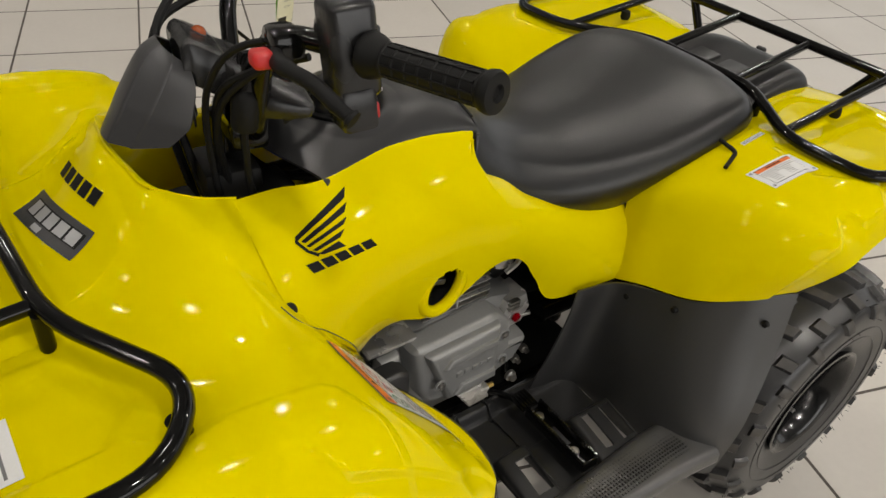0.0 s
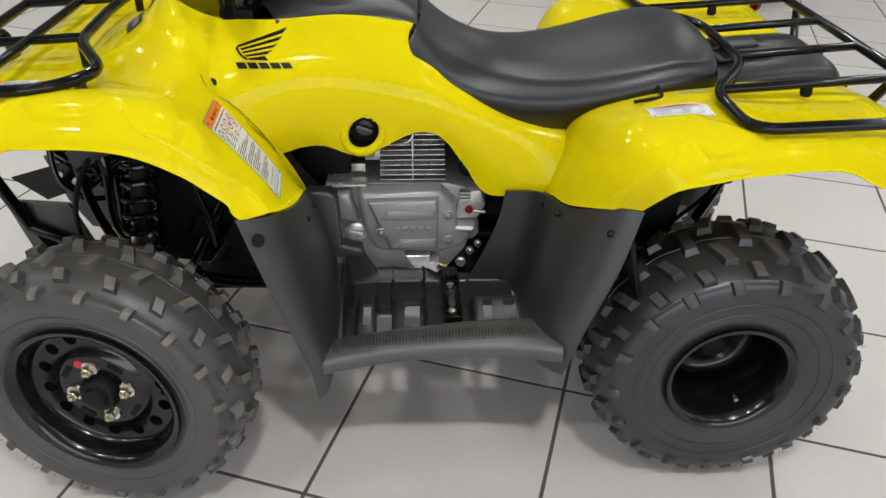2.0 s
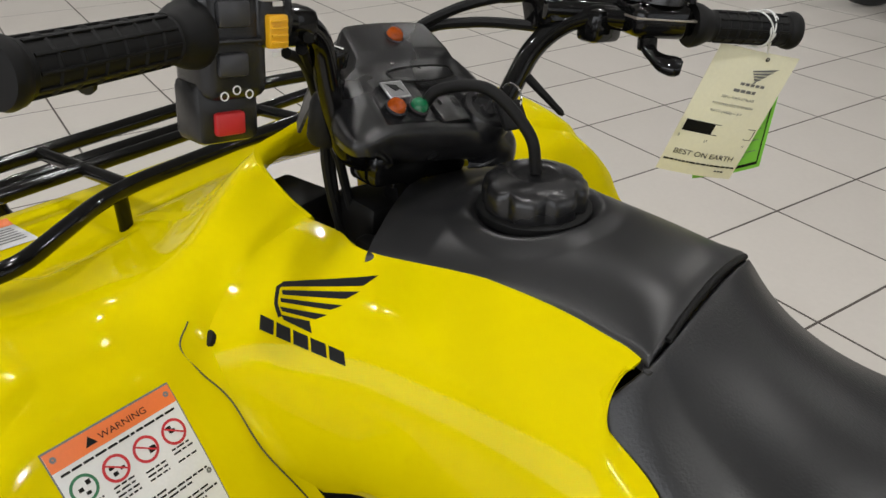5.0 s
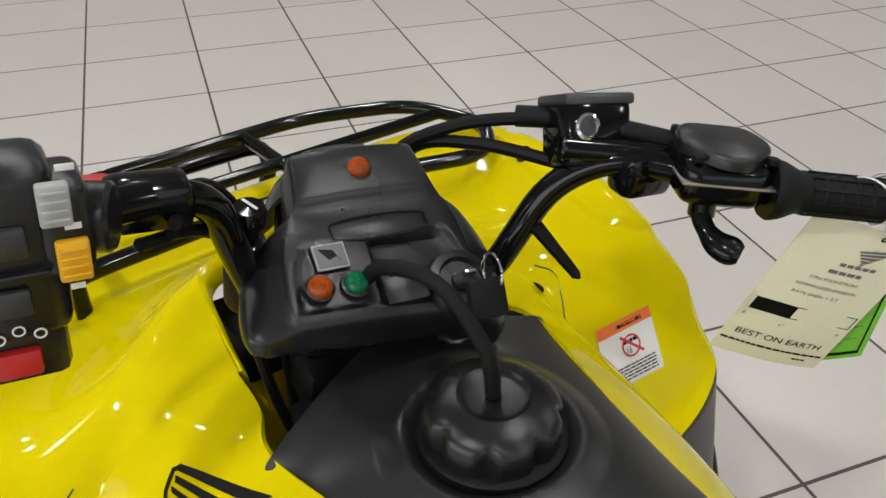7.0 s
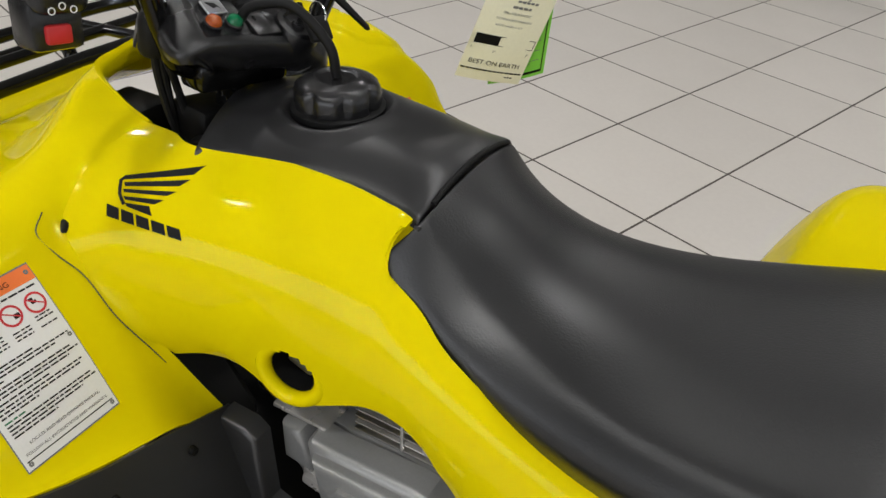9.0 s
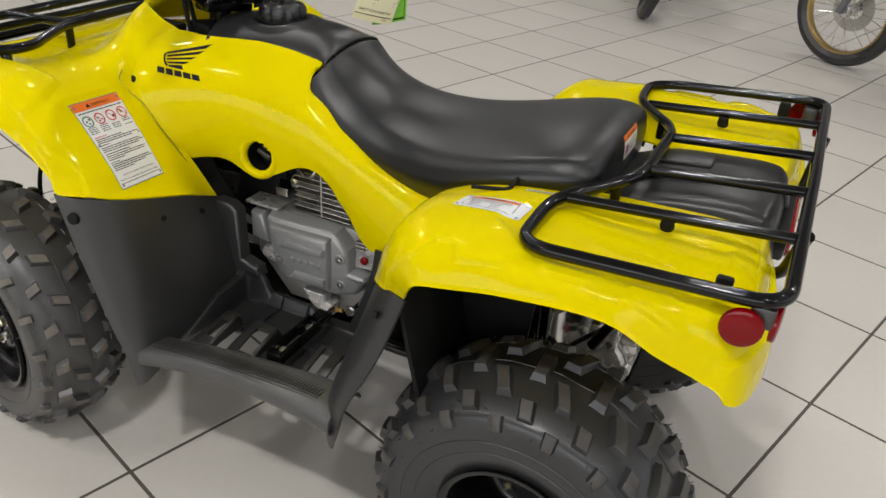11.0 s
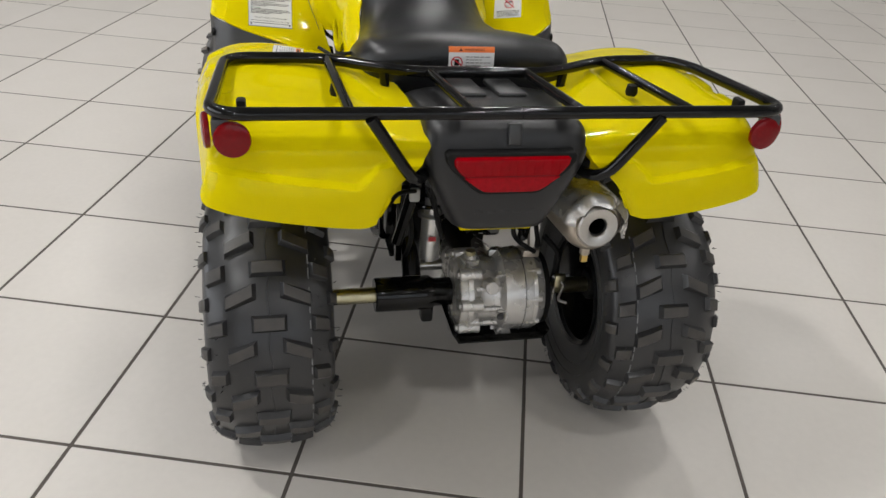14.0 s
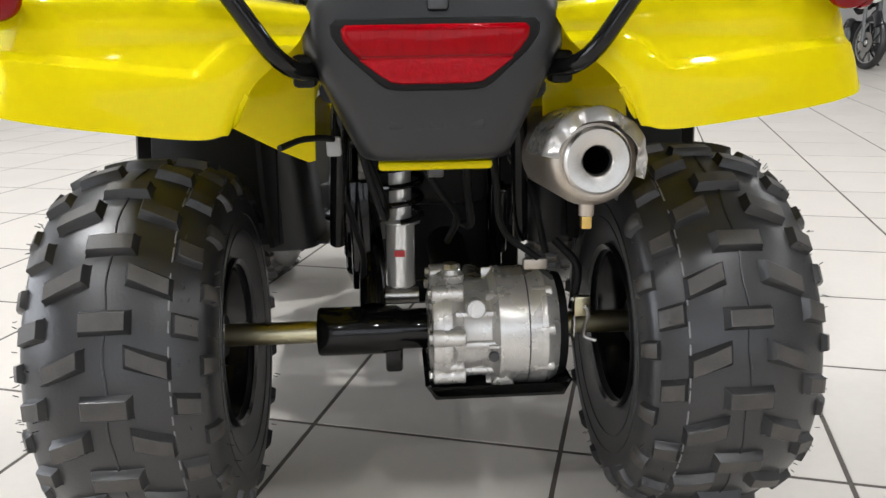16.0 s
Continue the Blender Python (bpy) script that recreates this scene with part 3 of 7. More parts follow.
# the edge turns down under the side covers
TANK = [r + [(r[-1][0], r[-1][1] - .003, r[-1][2] - .018)] for r in TANK]
CAP = Vector((-.155, -.004, .849))
capm = Matrix.Translation(CAP)


def tank_relief(P, d0, d1):
    """A low ring and a sunk seat round the filler neck."""
    r = np.hypot(P[..., 0] - CAP.x, P[..., 1] - CAP.y)
    return .0042 * (1 - ramp(r, .066, .082)) - .0105 * (1 - ramp(r, .052, .061))


tank = part("tank_cover", sheet(both(TANK), 150, 150, thick=0.004, relief=tank_relief), TANK_PLASTIC, atv, "satin black plastic fuel tank cover")
part("filler_neck", lathe([(.0525, .002), (.0525, .009), (.050, .011), (.040, .011)], 40, capm), MATT_BLACK, tank)


def filler_cap():
    bm, seg = bmesh.new(), 80
    rings = []
    for r, h, wave in ((0.046, 0.000, 0), (0.0475, 0.004, .2), (0.0495, 0.013, .8), (0.0495, 0.026, 1), (0.0475, 0.032, 0.6), (0.043, 0.036, 0.1), (0.036, 0.039, 0.0), (0.026, 0.0415, 0), (0.0225, 0.0390, 0), (0.018, 0.0385, 0), (0.0, 0.0385, 0)):
        ring = []
        for s in range(seg):
            a = 2 * math.pi * s / seg
            k = r * .97 - wave * 0.0060 * max(0.0, math.cos(8 * a)) ** 2
            ring.append(bm.verts.new(capm @ Vector((k * math.cos(a), k * math.sin(a), h))))
        rings.append(ring)
    for A, B in zip(rings, rings[1:]):
        for s in range(seg):
            bm.faces.new((A[s], A[(s + 1) % seg], B[(s + 1) % seg], B[s]))
    return bm


part("filler_cap", filler_cap(), POD_PLASTIC, tank, "round black ribbed fuel cap")
part("breather_hose", tube(spline([CAP + Vector((0, 0, .040)), CAP + Vector((-.008, -.002, .075)), CAP + Vector((-.045, -.012, .110)), CAP + Vector((-.088, -.025, .105)), CAP + Vector((-.103, -.032, .088))], 30), 0.0055, 10), MATT_BLACK, tank, "black rubber breather hose")

# seat
SEAT = [
    [(.0145, 0, .829), (.0145, -.045, .826), (.013, -.075, .819), (.010, -.094, .811), (-.004, -.113, .793), (-.016, -.123, .779)],
    [(.018, 0, .8365), (.018, -.048, .833), (.0165, -.080, .825), (.012, -.100, .814), (-.003, -.119, .793), (-.017, -.1285, .777)],
    [(.026, 0, .834), (.025, -.050, .830), (.022, -.083, .820), (.016, -.104, .806), (.002, -.123, .787), (-.010, -.132, .772)],
    [(.060, 0, .807), (.058, -.045, .797), (.055, -.083, .780), (.050, -.115, .757), (.048, -.136, .738), (.045, -.141, .730)],
    [(.130, 0, .765), (.130, -.055, .759), (.128, -.102, .741), (.125, -.137, .714), (.120, -.154, .692), (.115, -.151, .678)],
    [(.215, 0, .749), (.215, -.068, .746), (.213, -.122, .730), (.210, -.162, .702), (.207, -.175, .670), (.205, -.157, .640)],
    [(.300, 0, .752), (.300, -.078, .750), (.300, -.143, .736), (.300, -.188, .708), (.300, -.196, .672), (.305, -.162, .628)],
    [(.400, 0, .768), (.400, -.088, .767), (.400, -.160, .757), (.400, -.205, .731), (.400, -.210, .702), (.400, -.180, .672)],
    [(.500, 0, .789), (.500, -.090, .789), (.500, -.162, .781), (.500, -.205, .755), (.500, -.208, .724), (.500, -.182, .692)],
    [(.550, 0, .789), (.550, -.090, .787), (.550, -.150, .778), (.548, -.192, .752), (.548, -.196, .726), (.550, -.176, .692)],
    [(.572, 0, .782), (.571, -.085, .780), (.569, -.140, .770), (.565, -.178, .748), (.565, -.182, .726), (.566, -.166, .694)],
    [(.580, 0, .762), (.579, -.080, .760), (.577, -.130, .752), (.573, -.164, .732), (.573, -.168, .726), (.572, -.156, .698)],
    [(.578, 0, .695), (.577, -.078, .695), (.575, -.126, .695), (.571, -.150, .695), (.570, -.154, .695), (.570, -.150, .695)],
]


def creased(row):
    """Adds the edge where the top of the saddle turns down into its side."""
    p = [np.array(q) for q in row]
    out = np.array([0, -.0015, .0035]) * (p[0][0] < .575) * min(1.0, max(0.0, (p[0][0] - .06) / .15))
    c = p[2] + (p[3] - p[2]) * .38 + out * .55
    return [tuple(q) for q in (p[0], p[1], p[1] * .40 + c * .60, c, c * .50 + p[3] * .50, p[4] * .35 + p[3] * .65, p[4], p[5])]


seat = part("seat", sheet(both([creased(r) for r in SEAT]), 110, 110, thick=0.006, fair=45), VINYL, atv, "long black vinyl saddle", auto=60)
seam = spline([(.0135, y, z) for y, z in ((-.080, .822), (-.05, .830), (0, .835), (.05, .830), (.080, .822))], 30)
part("seat_piping", tube([Vector(p) + Vector((0.0, 0, 0.003)) for p in seam], 0.003, 8), MATT_BLACK, seat)

# rear centre cover with lamp
TAIL = [
    [(.570, 0, .700), (.570, -.07, .700), (.570, -.120, .690), (.570, -.135, .670)],
    [(.640, 0, .722), (.640, -.08, .722), (.640, -.125, .712), (.640, -.135, .690)],
    [(.740, 0, .734), (.740, -.08, .733), (.740, -.120, .722), (.740, -.132, .695)],
    [(.810, 0, .735), (.810, -.08, .733), (.808, -.113, .722), (.800, -.128, .690)],
    [(.838, 0, .724), (.837, -.08, .722), (.830, -.114, .710), (.812, -.126, .680)],
    [(.848, 0, .690), (.847, -.085, .688), (.838, -.117, .680), (.812, -.126, .660)],
    [(.852, 0, .640), (.850, -.075, .640), (.838, -.106, .640), (.808, -.115, .636)],
    [(.850, 0, .590), (.848, -.060, .590), (.832, -.086, .590), (.800, -.095, .590)],
    [(.842, 0, .552), (.840, -.050, .552), (.824, -.070, .552), (.792, -.078, .552)],
    [(.800, 0, .546), (.800, -.048, .546), (.796, -.066, .547), (.785, -.074, .548)],
]
TAIL[3:] = [[(x, y * 1.075, z) for x, y, z in row] for row in TAIL[3:]]
tail = part("tail_cover", sheet(both(TAIL), 90, 60, thick=0.004), TANK_PLASTIC, atv, "satin black tail cover behind the seat")
half = [(.092, .0400), (.0965, .0355), (.0955, .026), (.086, .013), (.056, -.012), (.047, -.018), (.036, -.020)]
lamp_out = [(-a, b) for a, b in half] + [(a, b) for a, b in reversed(half)]
face = Matrix(((0, 0, 1, .846), (1, 0, 0, 0), (0, 1, 0, .648), (0, 0, 0, 1)))
lamp = part("tail_lamp", prism([(a * 1.08, b * 1.17 - .0020) for a, b in lamp_out], 0.019, 0.005, face), MATT_BLACK, atv, "wide rounded trapezoid red tail lamp")
part("lens", prism(lamp_out, 0.023, 0.006, face @ pose(0, 0, 0.002), seg=3, taper=0.95), RED_LENS, lamp, "glossy red lens")
low = [(.077, .006), (.054, -.0115), (.0455, -.0163), (.035, -.0178)]
part("lower_lens", prism([(-a, b) for a, b in low] + [(a, b) for a, b in reversed(low)], .0030, .0012, face @ pose(0, 0, 0.0228), taper=.97), CELL_LENS, lamp, "brighter cellular lower lens")
for i in range(12):
    part("lens_rib", box(.0009, .024, .0010, .0003, face @ pose((i - 5.5) * .0135, .0225, .0250)), RED_LENS, lamp)
part("lens_divider", box(.150, .0014, .0014, .0005, face @ pose(0, .0085, .0252)), RED_CELL, lamp)
lock = box(0.010, 0.022, 0.034, 0.004, pose(.846, .003, .716, 0, -10, 0))
part("tool_box_latch", lock, BLACK_PLASTIC, tail)
for i in range(5):
    part("raised_mark", box(.0024, .015, .010, .001, pose(.8488, -.042 + .021 * i, .588)), TANK_PLASTIC, tail)
part("tail_hinge", box(0.02, 0.018, 0.03, 0.003, pose(.80, 0, .540)), BLACK_PLASTIC, tail)
on_both("inner_panel", prism([(-.245, .575), (-.235, .700), (-.120, .700), (-.137, .640), (-.142, .530), (-.150, .528), (-.185, .543)], .004, .001, Matrix(((0, 0, 1, .690), (1, 0, 0, 0), (0, 1, 0, 0), (0, 0, 0, 1)))), YELLOW, "yellow panel between tail and fender")
part("tail_underside", box(0.10, 0.125, 0.010, 0.004, pose(.765, 0, .539)), YELLOW, atv, "yellow panel under the tail cover")
for i in range(2):
    part("box_lid_rib", box(0.11, 0.05, 0.010, 0.005, pose(.665, -.035 + .07 * i, .730, 0, -5, 0)), BLACK_PLASTIC, tail)

# ---- wheels ----
def tyre_profile(w, R, rim):
    h = w / 2
    return [(-h * .80, rim - .004), (-h * .86, rim + .010), (-h * .97, rim + (R - rim) * .32), (-h * 1.0, rim + (R - rim) * .55), (-h * .96, rim + (R - rim) * .76),
            (-h * .82, R - .021), (-h * .57, R - .008), (-h * .28, R - .002), (0, R), (h * .28, R - .002), (h * .57, R - .008), (h * .82, R - .021), (h * .96, rim + (R - rim) * .76),
            (h * 1.0, rim + (R - rim) * .55), (h * .97, rim + (R - rim) * .32), (h * .86, rim + .010), (h * .80, rim - .004)]


def tyre(w, R, rim, lugs, pitches, lug_h, seed, flip=1):
    """Axle along y. Blocks stand on the crown and shoulders of the carcass."""
    rnd = random.Random(seed)
    prof = spline([(a, b, 0) for a, b in tyre_profile(w, R, rim)], 45)
    bm, tr = bmesh.new(), bmesh.new()
    seg = 72
    rings = [[bm.verts.new((p[1] * math.cos(a), p[0], p[1] * math.sin(a))) for a in (2 * math.pi * s / seg for s in range(seg))] for p in prof]
    for A, B in zip(rings, rings[1:]):
        for s in range(seg):
            bm.faces.new((A[s], B[s], B[(s + 1) % seg], A[(s + 1) % seg]))
    arc = [0.0]
    for a, b in zip(prof, prof[1:]):
        arc.append(arc[-1] + float(np.linalg.norm(b - a)))
    mid = arc[-1] / 2

    def at(s, v, h):
        """A place v along the section from the crown, s round the tyre, h above the carcass."""
        q = mid + v
        k = min(max(int(np.searchsorted(arc, q)), 1), len(arc) - 1)
        t = (q - arc[k - 1]) / (arc[k] - arc[k - 1])
        p = prof[k - 1] * (1 - t) + prof[k] * t
        d = prof[k] - prof[k - 1]
        n = np.array([-d[1], d[0]])
        n /= np.linalg.norm(n)
        y, r = p[0] + n[0] * h, p[1] + n[1] * h
        a = s / R
        return Vector((r * math.cos(a), y, r * math.sin(a)))

    step = 2 * math.pi * R / pitches
    n = 4
    loop = [2 * k for k in range(n + 1)] + [2 * k + 1 for k in range(n, -1, -1)]
    for i in range(pitches):
        for s0, v0, ls, lv, skew, hh, lay in lugs:
            for side in ((1,) if lay == "mid" else (-1, 1)):
                off = (i + s0 + (.5 if lay == "turns" and side < 0 else 0)) * step + rnd.uniform(-.001, .001)
                ls_, lv_, levels = ls * rnd.uniform(.94, 1.06), lv * rnd.uniform(.95, 1.05), []
                for gs, gv, h in ((1.55, 1.28, -.002), (1.22, 1.12, lug_h * hh * .25), (1.06, 1.02, lug_h * hh * .90), (.94, .96, lug_h * hh)):
                    levels.append([tr.verts.new(at(off + flip * (sg * ls_ / 2 * gs + skew * (-lv_ / 2 + lv_ * k / n)), side * (v0 + (-lv_ / 2 + lv_ * k / n) * gv), h)) for k in range(n + 1) for sg in (-1, 1)])
                for A, B in zip(levels, levels[1:]):
                    for p, q in zip(loop, loop[1:] + loop[:1]):
                        tr.faces.new((A[p], A[q], B[q], B[p])).material_index = 0
                for k in range(n):
                    tr.faces.new([levels[-1][j] for j in (2 * k, 2 * k + 1, 2 * k + 3, 2 * k + 2)]).material_index = 1
    # mould lines round the tread; the outer one's glint is painted as pale dashes
    tube([at(2 * math.pi * R * i / 90, .002 * math.sin(i * 1.3), .0004) for i in range(90)], .0014, 5, tr, closed=True)
    a = 0.0
    while a < 2 * math.pi * R - .03:
        L = rnd.uniform(.008, .030)
        nf = len(tr.faces)
        tube([at(a + L * q / 3, .31 * w, .0006) for q in range(4)], .0011, 5, tr)
        tr.faces.ensure_lookup_table()
        for f in tr.faces[nf:]:
            f.material_index = 2
        a += L + rnd.uniform(.004, .020)
    for v in (w * .5 + .042, w * .5 + .066):
        for side in (-1, 1):
            tube([at(2 * math.pi * R * i / 90, side * v, .0002) for i in range(90)], .0013, 5, tr, closed=True)
    # moulding hairs
    for i in range(170):
        a, v = rnd.uniform(0, 2 * math.pi * R), rnd.choice((-1, 1)) * rnd.uniform(.35, .62) * w
        p, q = at(a, v, lug_h * .4), at(a + rnd.uniform(-.004, .004), v, lug_h * .4 + rnd.uniform(.004, .010))
        tube([p, q], 0.0006, 4, tr)
    bmesh.ops.recalc_face_normals(bm, faces=bm.faces[:])
    bmesh.ops.recalc_face_normals(tr, faces=tr.faces[:])
    return bm, tr


# start as a share of the pitch, distance from the crown, length round the tyre, width, skew, height, layout
FRONT_LUGS = [(0.0, .021, .017, .026, .45, 1.0, "turns"), (.42, .054, .018, .020, -.35, 1.0, "turns"), (.86, .086, .015, .017, .15, .8, "turns")]
REAR_LUGS = [(0.0, 0.0, .020, .050, .0, 1.0, "mid"), (.5, .046, .020, .042, -.42, 1.0, "pair"), (-.06, .087, .021, .027, -.25, .85, "pair"), (.40, .116, .020, .021, -.1, .62, "pair")]


def hexnut(at_, to, r, h, mat, parent, name="lug_nut"):
    m = aim(at_, to)
    bm = lathe([(r * 1.15, 0), (r * 1.15, h * .2), (r, h * .2), (r, h * .85), (r * .8, h)], 6, m, cap=True)
    bm = lathe([(r * .45, h), (r * .45, h * 1.3), (r * .3, h * 1.4)], 10, m, bm, cap=True)
    return part(name, bm, mat, parent, auto=30)


def front_wheel():
    """Axle along y, outer face towards minus y."""
    prof = [(.152, .070), (.156, .072), (.157, .066), (.150, .055), (.138, .035), (.134, -.02), (.138, -.055), (.150, -.078), (.158, -.083), (.157, -.089), (.151, -.088), (.143, -.082), (.138, -.070), (.136, -.054), (.132, -.044), (.127, -.0405), (.094, -.040), (.087, -.044), (.081, -.052), (.074, -.054), (.055, -.053), (.040, -.052), (.036, -.052)]
    m = pose(0, 0, 0, -90, 0, 0)
    rim = part("wheel", lathe(prof, 56, m), SATIN_BLACK, atv, "black pressed steel front wheel", auto=60)
    carcass, tread = tyre(.180, .255, .150, FRONT_LUGS, 19, .012, 4)
    part("tyre", carcass, PALE_RUBBER, rim, "knobbly paler black front tyre", auto=35)
    tagged(part("tyre_tread", tread, [PALE_RUBBER, TAN_TOP, MOULD_GLINT], rim, "angled black rubber blocks", auto=38), kind="stuff")
    part("hub_cap", lathe([(.034, -.045), (.034, -.066), (.031, -.070), (.022, -.072), (.020, -.078), (.012, -.080), (0, -.080)], 28, m), MATT_BLACK, rim)
    part("brake_drum", lathe([(.10, -.02), (.10, .05), (.06, .06), (.0, .06)], 28, m), MATT_BLACK, rim)
    for i in range(4):
        a = radians(12 + 90 * i)
        x, z = .052 * math.cos(a), .052 * math.sin(a)
        hexnut((x, -.053, z), (x, -1, z), .0105, .016, ZINC, rim)
        part("nut_washer", lathe([(.017, 0), (.015, .004), (.0, .004)], 16, aim((x, -.0525, z), (x, -1, z))), CHROME, rim)
    # flat near-black discs paint the shade of the vent holes
    for i in range(14):
        a = radians(10 + 360 / 14 * i)
        p = Vector((.1105 * math.cos(a), -.0398, .1105 * math.sin(a)))
        part("vent_hole", lathe([(.0118, 0), (.0118, .0012), (.0105, .0010), (.0100, .0006), (0, .0006)], 18, aim(p, p + Vector((0, -1, 0)))), HOLE_SHADE, rim)
    for i in range(4):
        a = radians(57 + 90 * i)
        p = (.068 * math.cos(a), -.0545, .068 * math.sin(a))
        part("disc_slot", box(.030, .002, .011, .0009, Matrix.Translation(p) @ pose(0, 0, 0, 0, -math.degrees(a) + 90, 0)), MATT_BLACK, rim)
    part("paint_mark", lathe([(.008, 0), (.007, .003), (0, .004)], 12, aim((-.030, -.054, .058), (-.030, -1, .058))), RED_SWITCH, rim, "red paint dab")
    part("valve_stem", rod((.122, -.042, .02), (.119, -.064, .02), .004, 10), MATT_BLACK, rim)
    return rim


def rear_wheel(flip):
    prof = [(.120, .098), (.128, .102), (.130, .095), (.122, .082), (.112, .055), (.108, .0), (.110, -.05), (.118, -.085), (.128, -.098), (.130, -.104), (.124, -.105), (.114, -.094), (.104, -.07), (.100, -.03), (.100, .02), (.094, .036), (.080, .040), (.060, .036), (.03, .036), (.0, .036)]
    m = pose(0, 0, 0, -90, 0, 0)
    prof = [(r * .935, h) for r, h in prof]
    rim = part("wheel", lathe(prof, 56, m), SATIN_BLACK, atv, "deep black pressed steel rear wheel", auto=60)
    carcass, tread = tyre(.222, .256, .114, REAR_LUGS, 17, .0115, 7, flip)
    part("tyre", carcass, RUBBER, rim, "wide knobbly black rear tyre", auto=35)
    tagged(part("tyre_tread", tread, [RUBBER, LUG_TOP, MOULD_GLINT], rim, "angled black rubber blocks", auto=38), kind="stuff")
    part("hub", lathe([(.034, .04), (.034, .012), (.028, .008), (.022, -.004), (0, -.006)], 24, m), MATT_BLACK, rim)
    for i in range(4):
        a = radians(50 + 90 * i)
        x, z = .052 * math.cos(a), .052 * math.sin(a)
        hexnut((x, .034, z), (x, -1, z), .0095, .016, ZINC, rim)
    part("valve_stem", rod((.066, -.045, -.075), (.063, -.066, -.072), .0045, 10), STEEL, rim, "short metal valve stem")
    return rim


AXLE = .2565
fw = front_wheel()
level = STANCE.inverted()
fw.matrix_basis = level @ pose(-.565, -.432, .2665, 0, 0, -10)
fw2 = copy_thing(fw, level @ pose(-.565, .432, .2665, 0, 0, 170))
rw = rear_wheel(1)
rw.matrix_basis = level @ pose(.575, -.371, .2685, 0, 14, 0)
rw2 = rear_wheel(-1)
rw2.matrix_basis = level @ pose(.575, .366, .2685, 0, 33, 180)
fw2.parent = atv

# ---- racks ----
R_TUBE = .0098
def rack_bar(pts, r=R_TUBE, fil=.035, name="bar", parent=None):
    return part(name, tube(fillet(pts, fil), r, 12), GLOSS_BLACK, parent)


RZ = lambda x: .742 + (x - .54) * .055
LOOP = [(.878, 0), (.876, .440), (.575, .430), (.520, .400), (.530, .272), (.630, .125), (.630, -.125), (.530, -.272), (.535, -.432), (.876, -.442), (.878, -.001)]
rear_rack = part("rear_rack", tube(fillet([(x, y, RZ(x)) for x, y in LOOP], .05, 8), R_TUBE, 12), GLOSS_BLACK, atv, "gloss black tubular rear carrier")
for (xa, ya), (xb, yb) in (((.550, -.258), (.876, -.250)), ((.630, -.090), (.876, -.074)), ((.630, .082), (.876, .096)), ((.550, .262), (.876, .276))):
    rack_bar([(xa, ya, RZ(xa)), (xb, yb, RZ(xb))], .0085, parent=rear_rack)
for s in (-1, 1):
    rack_bar([(.884, s * .222, .756), (.866, s * .150, .645), (.800, s * .120, .640)], .0095, .04, "stay", rear_rack)
    part("stay_bracket", box(.030, .024, .034, .005, pose(.805, s * .136, .642)), MATT_BLACK, rear_rack)
    rack_bar([(.600, s * .165, RZ(.600)), (.600, s * .160, .690)], .0085, .01, "stay", rear_rack)
    part("rubber_bumper", lathe([(.009, 0), (.011, .006), (.009, .018)], 14, pose(.70, s * .255, .729), cap=True), MATT_BLACK, rear_rack)
    part("rack_clamp", box(.022, .014, .030, .004, pose(.80, s * .400, .742)), MATT_BLACK, rear_rack)

FRONT_LOOP = [(-.590, 0), (-.580, -.180), (-.492, -.335), (-.545, -.415), (-.715, -.410), (-.785, -.300), (-.795, .200), (-.735, .345), (-.600, .375), (-.535, .320), (-.585, .150), (-.590, .001)]
front_rack = part("front_rack", tube(fillet([(x, y, .810 + .06 * (x + .55) * (x < -.6)) for x, y in FRONT_LOOP], .05, 8), R_TUBE, 12), GLOSS_BLACK, atv, "gloss black tubular front carrier")
for y in (-.155, .110):
    rack_bar([(-.583, y, .808), (-.790, y, .796)], .0085, parent=front_rack)
rack_bar([(-.68, -.41, .803), (-.68, .36, .803)], .0085, parent=front_rack)
for s in (-1, 1):
    rack_bar([(-.583, s * .168, .806), (-.584, s * .168, .757)], .0085, .01, "foot", front_rack)
    rack_bar([(-.520, s * .365, .808), (-.515, s * .370, .778)], .010, .01, "foot", front_rack)
    part("foot_pad", lathe([(.016, 0), (.016, .006), (.010, .012)], 16, pose(-.515, s * .370, .776), cap=True), MATT_BLACK, front_rack)


# ---- footwells ----
FW_FRONT = [
    [(-.209, -.172, .512), (-.201, -.255, .548), (-.196, -.365, .588), (-.211, -.442, .611), (-.243, -.489, .625), (-.276, -.506, .632)],
    [(-.190, -.170, .450), (-.180, -.255, .470), (-.176, -.365, .490), (-.188, -.440, .500), (-.215, -.486, .505), (-.243, -.503, .510)],
    [(-.170, -.168, .370), (-.160, -.255, .375), (-.156, -.365, .378), (-.166, -.440, .380), (-.184, -.482, .380), (-.206, -.497, .380)],
    [(-.158, -.166, .296), (-.150, -.255, .296), (-.146, -.365, .296), (-.152, -.440, .300), (-.164, -.476, .306), (-.186, -.488, .300)],
    [(-.158, -.170, .285), (-.152, -.255, .280), (-.150, -.365, .275), (-.156, -.440, .262), (-.164, -.472, .246), (-.180, -.482, .236)],
]
